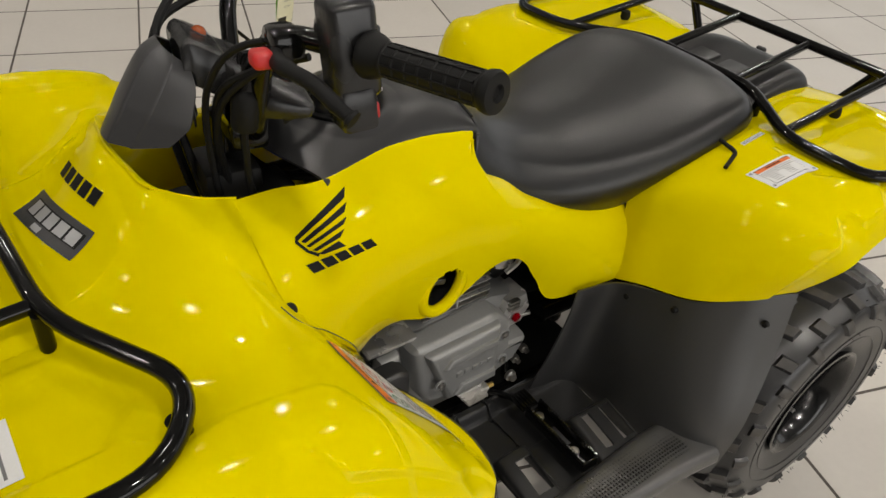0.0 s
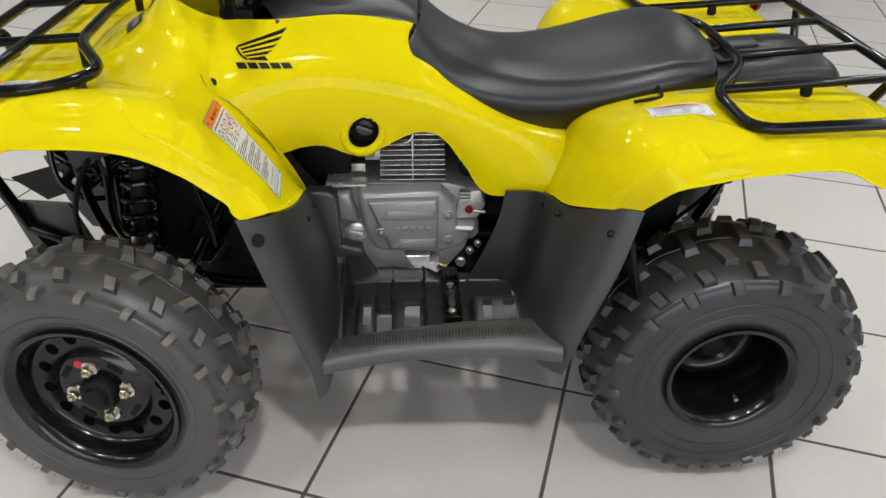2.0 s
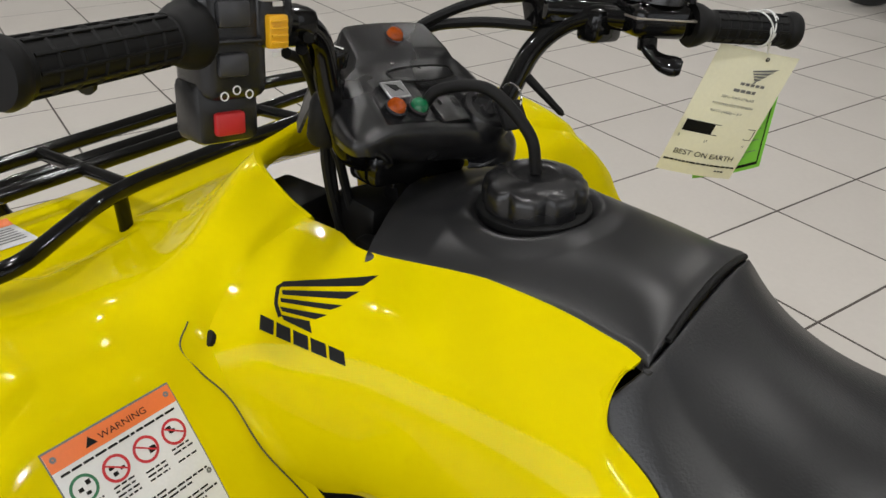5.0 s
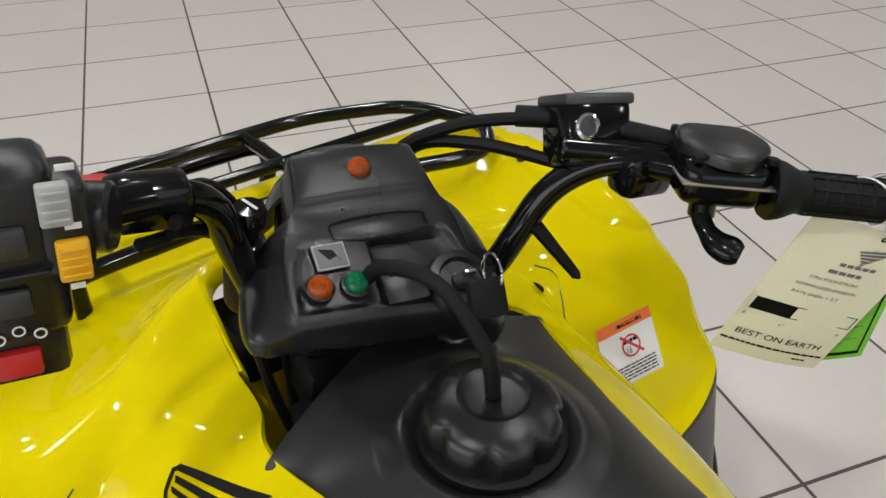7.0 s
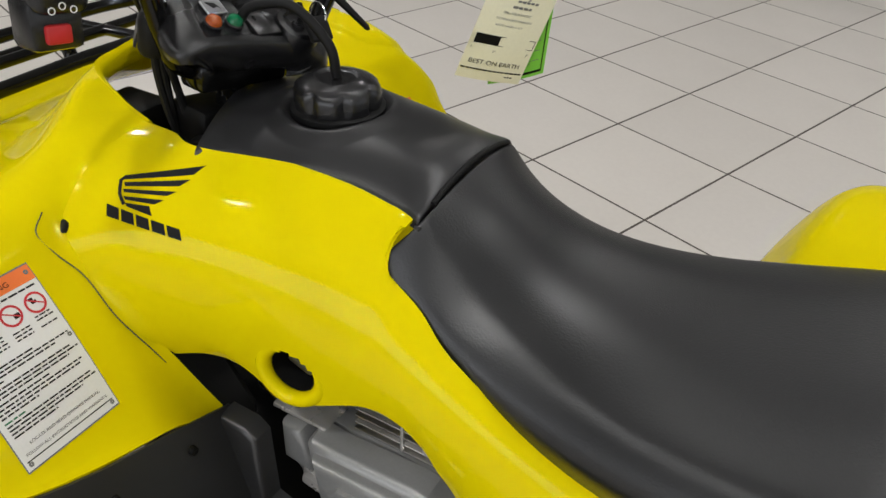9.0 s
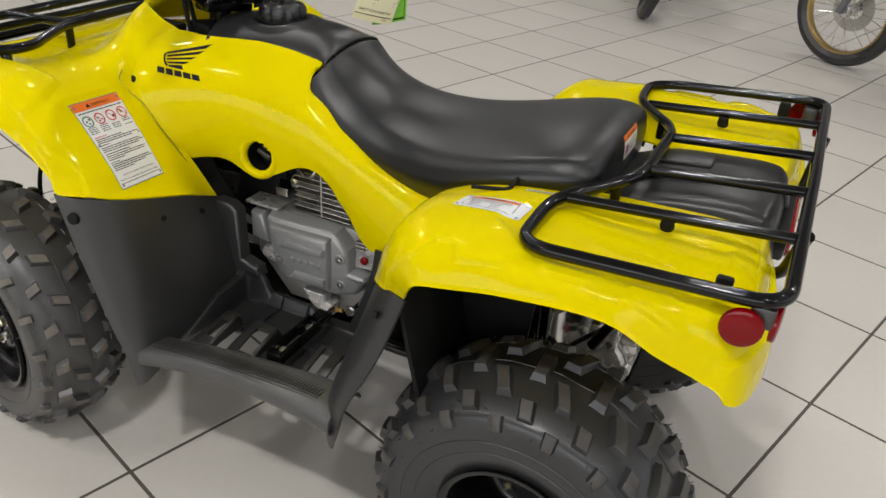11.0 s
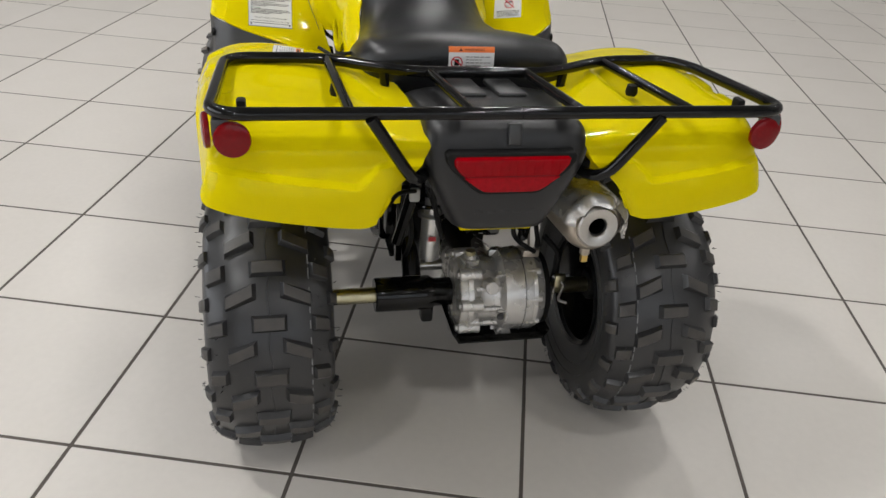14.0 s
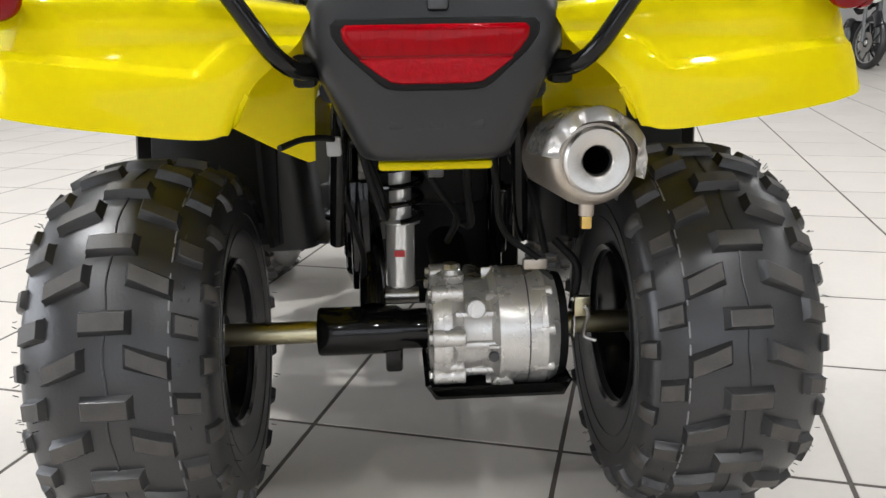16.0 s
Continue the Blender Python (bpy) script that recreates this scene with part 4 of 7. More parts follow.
FW_REAR = [
    [(.180, -.198, .512), (.244, -.232, .526), (.273, -.345, .559), (.310, -.404, .586), (.345, -.434, .603), (.378, -.451, .605)],
    [(.170, -.197, .450), (.236, -.226, .462), (.249, -.345, .480), (.274, -.412, .490), (.308, -.450, .495), (.345, -.470, .500)],
    [(.143, -.194, .372), (.220, -.222, .375), (.221, -.345, .380), (.236, -.424, .385), (.264, -.466, .390), (.298, -.488, .395)],
    [(.118, -.190, .312), (.204, -.218, .308), (.203, -.345, .306), (.216, -.424, .308), (.246, -.464, .312), (.276, -.485, .320)],
    [(.112, -.190, .292), (.200, -.216, .290), (.201, -.345, .286), (.214, -.424, .282), (.244, -.464, .280), (.264, -.482, .284)],
]
SLOTS = [(-.105, -.087, -.368, -.316), (-.076, -.047, -.370, -.312), (-.018, .012, -.370, -.312), (.130, .153, -.364, -.298), (.176, .198, -.364, -.298)]


def footwell_floor():
    """One moulded tray: a wall and ledge on the engine side, a sunk channel, raised collars round the slots."""
    xs = (-.160, -.150, -.142, -.134, -.126, -.116, -.110, -.082, -.077, -.070, -.052, -.046, -.041, .012, .017, .026, .050, .100, .110, .116, .160, .194, .200)
    collar = ((-.112, -.080), (-.043, .014), (.115, .210))
    rows = []
    for x in xs:
        c = 1.0 if any(u <= x <= v for u, v in collar) else 0.0
        top = float(np.interp(x, [-.16, -.112, -.086, .03, .04, .10, .2], [.376, .375, .322, .318, .306, .304, .302]))
        if x < -.140:
            side = ((-.200, .356), (-.214, .349), (-.280, .344), (-.296, .336), (-.330, .322), (-.380, .308), (-.412, .297))
        else:
            side = ((-.198, .303), (-.212, .298), (-.276, .298), (-.288, .300 + .022 * c), (-.304, .301 + .025 * c), (-.376, .300 + .011 * c), (-.412, .297))
        rows.append([(x, -.176, top), (x, -.188, top)] + [(x, y, z) for y, z in side])
    return sheet(rows, 120, 90, hole=lambda p: any(u < p.x < v and w < p.y < q for u, v, w, q in SLOTS), thick=.005)


LIP = ((-.168, .310, -.476), (-.120, .317, -.470), (-.050, .327, -.466), (.030, .334, -.466), (.110, .338, -.470), (.190, .340, -.476), (.262, .334, -.482))


def footwell_lip():
    """The bowed outer edge, a channel that stands proud of the floor."""
    rows = []
    for x, z, y in LIP:
        inner = float(np.interp(x, [-.16, .2], [-.414, -.394]))
        rows.append([(x, inner + .014, z - .010), (x, inner, z + .008), (x, -.436, z + .013), (x, y + .022, z + .014), (x, y, z + .010), (x, y - .005, z - .004), (x, y - .003, z - .018), (x, y + .006, z - .025)])
    return sheet(rows, 40, 26, thick=.005)


def grip_pad():
    """Small square studs along the lip."""
    V, F = [], []
    for i in range(62):
        x = -.150 + i * .0060
        zl = float(np.interp(x, [q[0] for q in LIP], [q[1] for q in LIP]))
        for j in range(9 if i > 30 else 7):
            y = -.4565 + .0062 * j
            z = zl + float(np.interp(y, [-.466, -.444, -.436, -.414, -.394], [.010, .0145, .013, .0085, .006])) + .0004
            k, h = len(V), .0022
            V += [(x - h, y - h, z - .002), (x + h, y - h, z - .002), (x + h, y + h, z - .002), (x - h, y + h, z - .002),
                  (x - h * .7, y - h * .7, z + .0026), (x + h * .7, y - h * .7, z + .0026), (x + h * .7, y + h * .7, z + .0026), (x - h * .7, y + h * .7, z + .0026)]
            F += [(k + 4, k + 5, k + 6, k + 7)] + [(k + q, k + (q + 1) % 4, k + 4 + (q + 1) % 4, k + 4 + q) for q in range(4)]
    me = bpy.data.meshes.new("studs")
    me.from_pydata(V, [], F)
    bm = bmesh.new()
    bm.from_mesh(me)
    bpy.data.meshes.remove(me)
    return bm


wells = on_both("mudguard", sheet(FW_FRONT, 50, 50, thick=.004), BLACK_PLASTIC, "satin black plastic footwell mudguard")
rear_guard = sheet(FW_REAR, 50, 50)
for f in rear_guard.faces:
    f.normal_flip()
rear_guard.normal_update()
thicken(rear_guard, .004)
on_both("rear_mudguard", rear_guard, BLACK_PLASTIC, "satin black plastic guard before the rear wheel")
for well, flip in zip(wells, (False, True)):
    def add(name, bm, mat, label=""):
        if flip:
            b2 = mirrored(bm)
            bm.free()
            bm = b2
        return part(name, bm, mat, well, label)
    add("footwell_floor", footwell_floor(), TANK_PLASTIC)
    add("footwell_lip", footwell_lip(), LIP_PLASTIC)
    tagged(add("grip_pad", grip_pad(), BLACK_PLASTIC, "rows of small raised studs"), kind="stuff")
    for p in ((-.247, -.497, .590), (.330, -.444, .560), (-.190, -.355, .545), (-.193, -.250, .515), (.262, -.33, .535), (.252, -.245, .505)):
        d = Vector((0.2, -1, 0.1)) if abs(p[1]) > .45 else Vector((1 if p[0] < 0 else -1, 0, .1))
        q = Vector(p) + d.normalized() * .004
        big = abs(p[1]) > .45
        add("push_rivet", lathe([(.011 if big else .006, -.004), (.010 if big else .005, .002), (.006 if big else .003, .003), (0, .002)], 16, aim(q, q + d)), MATT_BLACK)
    # foot peg
    peg = bmesh.new()
    for sx in (-1, 1):
        peg = box(.004, .140, .022, .001, pose(.072 + sx * .014, -.312, .334), peg)
        for i in range(26):
            peg = box(.004, .0028, .004, 0, pose(.072 + sx * .014, -.245 - i * .0053, .3465), peg)
    peg = box(.030, .004, .020, .001, pose(.072, -.381, .334), peg)
    peg = box(.028, .138, .004, .001, pose(.072, -.312, .328), peg)
    add("foot_peg", peg, GLOSS_BLACK, "black toothed steel foot peg")
    for y in (-.262, -.348):
        add("peg_bolt", lathe([(.009, 0), (.008, .004), (.005, .005), (0, .005)], 16, pose(.070, y, .331)), STEEL)
    add("peg_slot", box(.011, .040, .002, .0008, pose(.072, -.312, .331)), DARK_GREY)
    shift = bmesh.new()
    for i in range(5):
        shift = box(.0035, .034, .006, .001, pose(.058 + i * .006, -.222, .338), shift)
    shift = box(.034, .036, .005, .001, pose(.070, -.222, .333), shift)
    add("pedal_tread", shift, GLOSS_BLACK)

for ob in [wells[1]] + list(wells[1].children):
    for v in ob.data.vertices:
        k = min(1.0, max(0.0, (-.06 - v.co.x) / .08))
        if v.co.y > .30:
            v.co.y -= (v.co.y - .30) * .26 * k

on_both("well_shoulder", prism([(-.208, .355), (-.208, .512), (-.168, .511), (-.152, .500), (-.148, .388), (-.108, .377), (-.104, .355)], .030, .007, Matrix(((1, 0, 0, 0), (0, 0, -1, -.166), (0, 1, 0, 0), (0, 0, 0, 1))), seg=3), BLACK_PLASTIC, "black moulded footwell shoulder")

# dark liner behind the front wheels and under the rear fenders
on_both("guard_stay", tube(spline([(-.345, -.30, .60), (-.290, -.40, .585), (-.245, -.455, .50), (-.205, -.462, .40), (-.185, -.460, .31)], 20), .008, 10), GLOSS_BLACK)
on_both("guard_bracket", prism([(-.30, .60), (-.24, .59), (-.20, .42), (-.225, .42)], .006, .001, Matrix(((1, 0, 0, 0), (0, 0, 1, -.330), (0, 1, 0, 0), (0, 0, 0, 1)))), MATT_BLACK)
# thin dark tube that paints the shade in the seam between yellow panels
on_both("panel_gap", tube(spline([(-.364, -.243, .769), (-.352, -.262, .757), (-.334, -.258, .736), (-.311, -.2475, .710), (-.277, -.2455, .669), (-.256, -.228, .621), (-.246, -.220, .598)], 40), .0008, 6), DARK_GREY)
on_both("rear_inner_fender", box(.010, .20, .26, .004, pose(.385, -.335, .48, 0, -14, 0)), MATT_BLACK)
on_both("rear_splash_guard", prism([(.36, .34), (.46, .36), (.51, .45), (.53, .66), (.40, .66)], .008, .002, Matrix(((1, 0, 0, 0), (0, 0, 1, -.245), (0, 1, 0, 0), (0, 0, 0, 1)))), MATT_BLACK)

on_both("splash_panel", prism([(-.55, .34), (-.24, .30), (-.19, .50), (-.26, .60), (-.52, .64)], .006, .002, Matrix(((1, 0, 0, 0), (0, 0, 1, -.150), (0, 1, 0, 0), (0, 0, 0, 1)))), MATT_BLACK)

# made-up dark sheet; hides the lit floor beyond the engine
part("far_panel", prism([(-.13, .47), (.06, .385), (.36, .34), (.36, .62), (-.13, .62)], .006, .002, Matrix(((1, 0, 0, 0), (0, 0, 1, .160), (0, 1, 0, 0), (0, 0, 0, 1)))), MATT_BLACK, atv)

# ---- engine ----
XZ = lambda y: Matrix(((1, 0, 0, 0), (0, 0, -1, y), (0, 1, 0, 0), (0, 0, 0, 1)))
engine = part("engine", prism([(-.172, .365), (-.172, .488), (-.06, .488), (.07, .486), (.13, .47), (.14, .36), (.07, .27), (-.09, .27)], .24, .01, XZ(.13)), GREY_METAL, atv, "grey air-cooled engine", auto=30)
cl = [(-.118, .478), (-.110, .488), (-.075, .484), (.040, .490), (.056, .486), (.087, .454), (.092, .404), (.128, .400), (.131, .392), (.108, .354), (.052, .337), (-.072, .342), (-.088, .352), (-.105, .388)]
cc = part("clutch_cover", prism(cl, .040, .012, XZ(-.112), seg=3, taper=.97), GREY_METAL, engine, "grey ribbed clutch cover", auto=30)
pl = [(-.100, .474), (.052, .478), (.050, .352), (-.052, .350)]
part("cover_panel", prism(pl, .022, .010, XZ(-.146), seg=3, taper=.93), GREY_METAL, cc, auto=30)
for z, a, b in ((.445, -.070, .044), (.375, -.046, .044)):
    part("cover_rib", prism([(a, z - .009), (b, z - .009), (b, z + .009), (a + .016, z + .010)], .008, .004, XZ(-.166), taper=.93), GREY_METAL, cc)
for i in range(5):
    part("raised_mark", box(.011, .003, .010, .001, pose(-.035 + i * .016, -.1685, .410)), GREY_METAL, cc)
for x, y, z in ((-.069, -.164, .400), (.070, -.150, .432), (.072, -.150, .372)):
    part("cover_socket", lathe([(.012, 0), (.012, .003), (.009, .004), (.008, .001), (0, .001)], 18, aim((x, y, z), (x, -1, z))), GREY_METAL, cc)
    part("cover_bolt", lathe([(.0065, 0), (.006, .006), (.004, .0065), (.0035, .003), (0, .003)], 12, aim((x, y, z), (x, -1, z))), STEEL, cc)
part("stator_cover", prism([(-.166, .412), (-.166, .476), (-.13, .480), (-.115, .405)], .09, .012, XZ(-.05), seg=3, taper=.94), GREY_METAL, engine, auto=30)
part("case_top", prism([(-.182, .487), (-.10, .487), (-.095, .494), (-.180, .494)], .11, .003, XZ(-.02)), CAST_METAL, engine)
part("oil_filler", lathe([(.024, 0), (.024, .020), (.018, .024), (.0, .024)], 18, aim((-.125, -.10, .375), (-.125, -1, .36))), CAST_METAL, engine)
part("filler_knob", box(.034, .012, .018, .005, pose(-.125, -.128, .376, 0, 12, 0)), CAST_METAL, engine)
part("shift_housing", prism([(-.022, .335), (.032, .335), (.034, .318), (.052, .314), (.052, .290), (.008, .288)], .03, .005, XZ(-.125), seg=3), CAST_METAL, engine, "bare alloy shift shaft housing", auto=30)
part("gear_lever", rod((.050, -.150, .304), (.070, -.215, .328), .006, 12), GLOSS_BLACK, engine)
part("brass_plug", lathe([(.006, 0), (.006, .008), (.0045, .009), (.0045, .018), (0, .018)], 10, aim((.052, -.140, .300), (1, -.16, .300))), BRASS, engine)
part("drive_cover", prism([(.085, .405), (.135, .410), (.150, .44), (.138, .475), (.095, .470)], .05, .006, XZ(-.075), seg=2), CAST_METAL, engine)
part("neutral_switch", lathe([(.009, 0), (.0085, .004), (.0, .006)], 18, aim((.115, -.128, .432), (.115, -1, .44))), RED_LENS_DARK, engine)
for i in range(3):
    part("switch_fin", box(.022, .010, .0045, .001, pose(.106, -.128, .456 + i * .008)), STEEL, engine)
part("pinch_bolt", rod((.118, -.12, .425), (.150, -.125, .424), .0045, 10), STEEL, engine)
lk = lathe([(.011, 0), (.011, .006), (.007, .008), (.007, .014), (0, .014)], 14, aim((.098, -.150, .318), (.098, -1, .325)))
part("linkage_joint", lk, STEEL, engine)
part("linkage_rod", rod((.098, -.145, .318), (.125, -.10, .352), .004, 8), GLOSS_BLACK, engine)
# finned cylinder
cyl = part("cylinder", box(.118, .13, .15, .008, pose(-.002, -.005, .575)), MATT_BLACK, engine, "finned grey cylinder")
for i in range(12):
    z = .492 + i * .0112
    w = .136 - .0008 * i + (.008 if i == 9 else 0)
    part("fin", box(w, .19, .0022, .0008, pose(-.002, -.012, z)), STEEL if i % 2 == 0 else CAST_METAL, cyl)
part("fin_post", box(.004, .004, .135, .001, pose(-.002, -.106, .558)), CAST_METAL, cyl)
part("head_pipe", tube(spline([(-.045, -.115, .588), (-.020, -.128, .585), (-.002, -.128, .598), (-.004, -.115, .625)], 16), .0035, 10), STEEL, engine)
part("cam_case", lathe([(.034, 0), (.034, .03), (.028, .035), (0, .035)], 20, aim((-.105, .0, .575), (-.105, -1, .575))), MATT_BLACK, engine)
part("tensioner", box(.034, .030, .028, .005, pose(-.085, -.060, .535)), CAST_METAL, engine)
part("tensioner_bolt", lathe([(.009, 0), (.009, .008), (.006, .010), (0, .010)], 6, aim((-.088, -.074, .540), (-.088, -1, .54))), ZINC, engine)
part("engine_label_plate", box(.030, .003, .018, .001, pose(-.115, -.088, .512)), STEEL, engine)
part("rear_joint", lathe([(.022, 0), (.022, .018), (.016, .022), (0, .022)], 18, aim((.118, -.050, .500), (.118, -1, .50))), MATT_BLACK, engine)
part("rear_joint_arm", tube(spline([(.118, -.085, .500), (.140, -.090, .520), (.150, -.085, .555), (.145, -.07, .590)], 14), .005, 8), STEEL, engine)
for x, z in ((.135, .355), (.118, .338)):
    part("linkage_nut", lathe([(.009, 0), (.009, .008), (.005, .009), (.005, .016), (0, .016)], 6, aim((x, -.135, z), (x, -1, z))), STEEL, engine)
part("head_cover", box(.14, .17, .05, .02, pose(-.012, 0, .685)), MATT_BLACK, engine)
part("carburettor", box(.10, .09, .09, .02, pose(.13, -.02, .56)), MATT_BLACK, engine)
part("carburettor_bowl", lathe([(.03, 0), (.03, .05), (.02, .06)], 18, pose(.125, -.05, .505), cap=True), CAST_METAL, engine)
part("intake_boot", rod((.15, -.02, .57), (.26, -.01, .58), .035, 18), MATT_BLACK, engine)
part("air_box", box(.20, .18, .16, .03, pose(.33, 0, .56)), MATT_BLACK, engine)
part("ignition_coil", box(.03, .02, .022, .004, pose(-.10, -.10, .565)), MATT_BLACK, engine)
part("spark_lead", tube(spline([(-.085, -.10, .570), (-.06, -.11, .590), (-.05, -.08, .62)], 12), .004, 8), MATT_BLACK, engine)
part("exhaust_pipe", tube(spline([(-.06, .03, .62), (-.14, .05, .60), (-.16, .10, .50), (-.05, .16, .44), (.15, .18, .45), (.4, .18, .52)], 40), .017, 14), MATT_BLACK, engine)
part("oil_cooler", prism([(-.260, .44), (-.225, .56), (-.15, .60), (-.115, .60), (-.13, .50), (-.18, .40)], .20, .01, XZ(.12)), MATT_BLACK, engine)

# frame
frame_tubes = (
    [(-.62, -.11, .30), (-.40, -.12, .25), (.25, -.12, .235), (.38, -.12, .30)],
    [(-.62, -.13, .52), (-.45, -.12, .60), (-.25, -.09, .72), (.10, -.08, .70), (.40, -.11, .62), (.80, -.11, .62)],
    [(-.62, -.11, .30), (-.60, -.12, .45), (-.58, -.13, .68)],
    [(.38, -.12, .30), (.36, -.12, .45), (.40, -.11, .62)],
    [(-.80, -.12, .40), (-.62, -.11, .30)],
    [(-.86, -.15, .62), (-.80, -.12, .40)],
    [(-.86, -.15, .62), (-.62, -.13, .60)],
    [(-.72, -.10, .56), (-.58, -.12, .46)],
)
chassis = part("chassis", box(.12, .30, .02, .004, pose(-.60, 0, .54)), GLOSS_BLACK, atv, "gloss black tubular steel chassis")
for pts in frame_tubes:
    for s in (1, -1):
        part("frame_tube", tube(fillet([(x, y * s, z) for x, y, z in pts], .05), .013, 12), GLOSS_BLACK, chassis)
part("bumper_bar", tube(fillet([(-.86, -.15, .62), (-.90, -.20, .72), (-.90, .20, .72), (-.86, .15, .62)], .05), .0125, 12), GLOSS_BLACK, chassis)
part("skid_plate", box(.85, .20, .006, .002, pose(-.08, 0, .222)), MATT_BLACK, chassis)
on_both("front_guard_plate", prism([(-.845, .455), (-.715, .445), (-.665, .290), (-.700, .262), (-.775, .268), (-.815, .340)], .010, .003, XZ(-.100)), BLACK_PLASTIC, "black plastic skid guard ahead of the front wheels", parent=chassis)
# flat near-black plate paints the shade of the guard's slot
on_both("guard_slot", prism([(-.800, .375), (-.735, .372), (-.720, .335), (-.785, .338)], .004, .001, XZ(-.1075)), HOLE_SHADE, parent=chassis)
on_both("gusset", prism([(-.80, .52), (-.66, .56), (-.66, .50), (-.74, .47)], .006, .001, XZ(-.13)), GLOSS_BLACK, parent=chassis)
on_both("frame_bolt", lathe([(.008, 0), (.007, .005), (0, .005)], 6, aim((-.70, -.137, .53), (-.70, -1, .53))), STEEL, parent=chassis)


def front_suspension(s):
    arm = part("lower_arm", tube(fillet([(-.66, s * .13, .30), (-.57, s * .33, .235), (-.47, s * .13, .30)], .03), .012, 12), GLOSS_BLACK, atv)
    part("knuckle", box(.05, .045, .15, .014, pose(-.562, s * .335, .265)), MATT_BLACK, arm)
    part("arm_bracket", box(.045, .03, .05, .004, pose(-.42, s * .17, .43, 0, 12, 0)), MATT_BLACK, arm)
    part("tie_rod", rod((-.50, s * .06, .36), (-.52, s * .33, .295), .0085, 12), STEEL, arm, "bare steel steering rod")
    top, bot = Vector((-.495, s * .235, .675)), Vector((-.53, s * .275, .335))
    sh = part("front_shock", rod(bot, top, .012, 14), STEEL, atv, "front shock absorber with a black spring")
    d = (top - bot).normalized()
    coil = []
    u = d.orthogonal().normalized()
    w = d.cross(u)
    for i in range(150):
        a = 2 * math.pi * i / 150 * 6.2
        coil.append(bot + d * (.09 + .20 * i / 149) + (u * math.cos(a) + w * math.sin(a)) * .031)
    part("spring", tube(coil, .0055, 8), GLOSS_BLACK, sh)
    part("damper_body", rod(bot + d * .02, bot + d * .14, .022, 18), STEEL, sh)
    part("spring_seat", rod(bot + d * .075, bot + d * .087, .038, 20), MATT_BLACK, sh)
    part("spring_cap", rod(bot + d * .295, bot + d * .31, .037, 20), MATT_BLACK, sh)
    part("damper_rod", rod(bot + d * .14, bot + d * .31, .018, 16), MATT_BLACK, sh)
    part("shock_bolt", rod(top + Vector((0, -.03, 0)), top + Vector((0, .03, 0)), .010, 12), ZINC, sh)
    part("top_eye", rod(top + Vector((0, -.016, -.004)), top + Vector((0, .016, -.004)), .017, 16), ZINC, sh)
    part("brake_hose", tube(spline([(-.52, s * .30, .34), (-.60, s * .30, .42), (-.63, s * .26, .52), (-.60, s * .20, .60), (-.52, s * .17, .63)], 24), .005, 8), MATT_BLACK, sh)


for s in (-1, 1):
    front_suspension(s)


def arch_clutter(s):
    """Hoses, struts and brackets that hang in the front wheel arch."""
    for pts, r in (([(-.640, .165, .640), (-.640, .185, .560), (-.625, .190, .470), (-.600, .180, .380)], .010),
                   ([(-.600, .170, .640), (-.585, .195, .560), (-.590, .195, .450), (-.560, .170, .360)], .010),
                   ([(-.700, .150, .620), (-.690, .175, .540), (-.650, .180, .500), (-.610, .150, .480)], .006),
                   ([(-.430, .170, .640), (-.420, .215, .560), (-.400, .220, .470), (-.410, .170, .380)], .006)):
        part("hose", tube(spline([(x, s * y, z) for x, y, z in pts], 24), r, 10), GLOSS_BLACK, chassis)
    for a, b, r in (((-.470, .150, .320), (-.360, .185, .520), .011), ((-.430, .150, .320), (-.330, .200, .470), .008), ((-.680, .140, .480), (-.520, .150, .600), .010), ((-.56, .13, .40), (-.36, .15, .40), .012), ((-.60, .14, .62), (-.40, .16, .62), .011)):
        part("strut", rod((a[0], s * a[1], a[2]), (b[0], s * b[1], b[2]), r, 12), GLOSS_BLACK, chassis)
    part("mounting_plate", box(.11, .006, .035, .002, pose(-.590, s * .205, .612, 0, -22, 0)), DARK_GREY, chassis, "dull grey steel plate")
    part("knuckle_bracket", box(.05, .012, .07, .004, pose(-.345, s * .205, .430, 0, 30, 0)), MATT_BLACK, chassis)
    part("bracket_bolt", lathe([(.010, 0), (.009, .006), (.005, .007), (0, .007)], 6, aim((-.655, s * .170, .530), (-.655, s, .530))), STEEL, chassis)
    part("harness_box", box(.09, .05, .10, .010, pose(-.470, s * .115, .560)), MATT_BLACK, chassis)


for s in (-1, 1):
    arch_clutter(s)

# ---- rear axle ----
final = part("final_drive", lathe([(.0, -.096), (.056, -.095), (.080, -.090), (.084, -.080), (.084, -.064), (.077, -.056), (.073, -.022), (.076, -.008), (.088, .002), (.090, .058), (.086, .076), (.078, .090), (.055, .094), (.03, .094)], 40, Matrix.Translation((.565, .092, AXLE)) @ pose(0, 0, 0, -90, 0, 0)), CAST_METAL, atv, "cast aluminium final drive housing", auto=35)
part("gear_nose", lathe([(.055, 0), (.060, .06), (.045, .13), (.030, .16)], 28, aim((.52, .060, AXLE + .005), (.0, .03, AXLE + .02)), cap=True), CAST_METAL, final)
for i in range(8):
    a = radians(45 * i + 10)
    x, z = .565 + .083 * math.cos(a), AXLE + .083 * math.sin(a)
    part("case_boss", rod((x, .000, z), (x, .046, z), .0125, 14), CAST_METAL, final)
    part("case_bolt", lathe([(.0075, 0), (.0075, .006), (.005, .007), (0, .007)], 6, aim((x, .001, z), (x, -1, z))), STEEL, final)
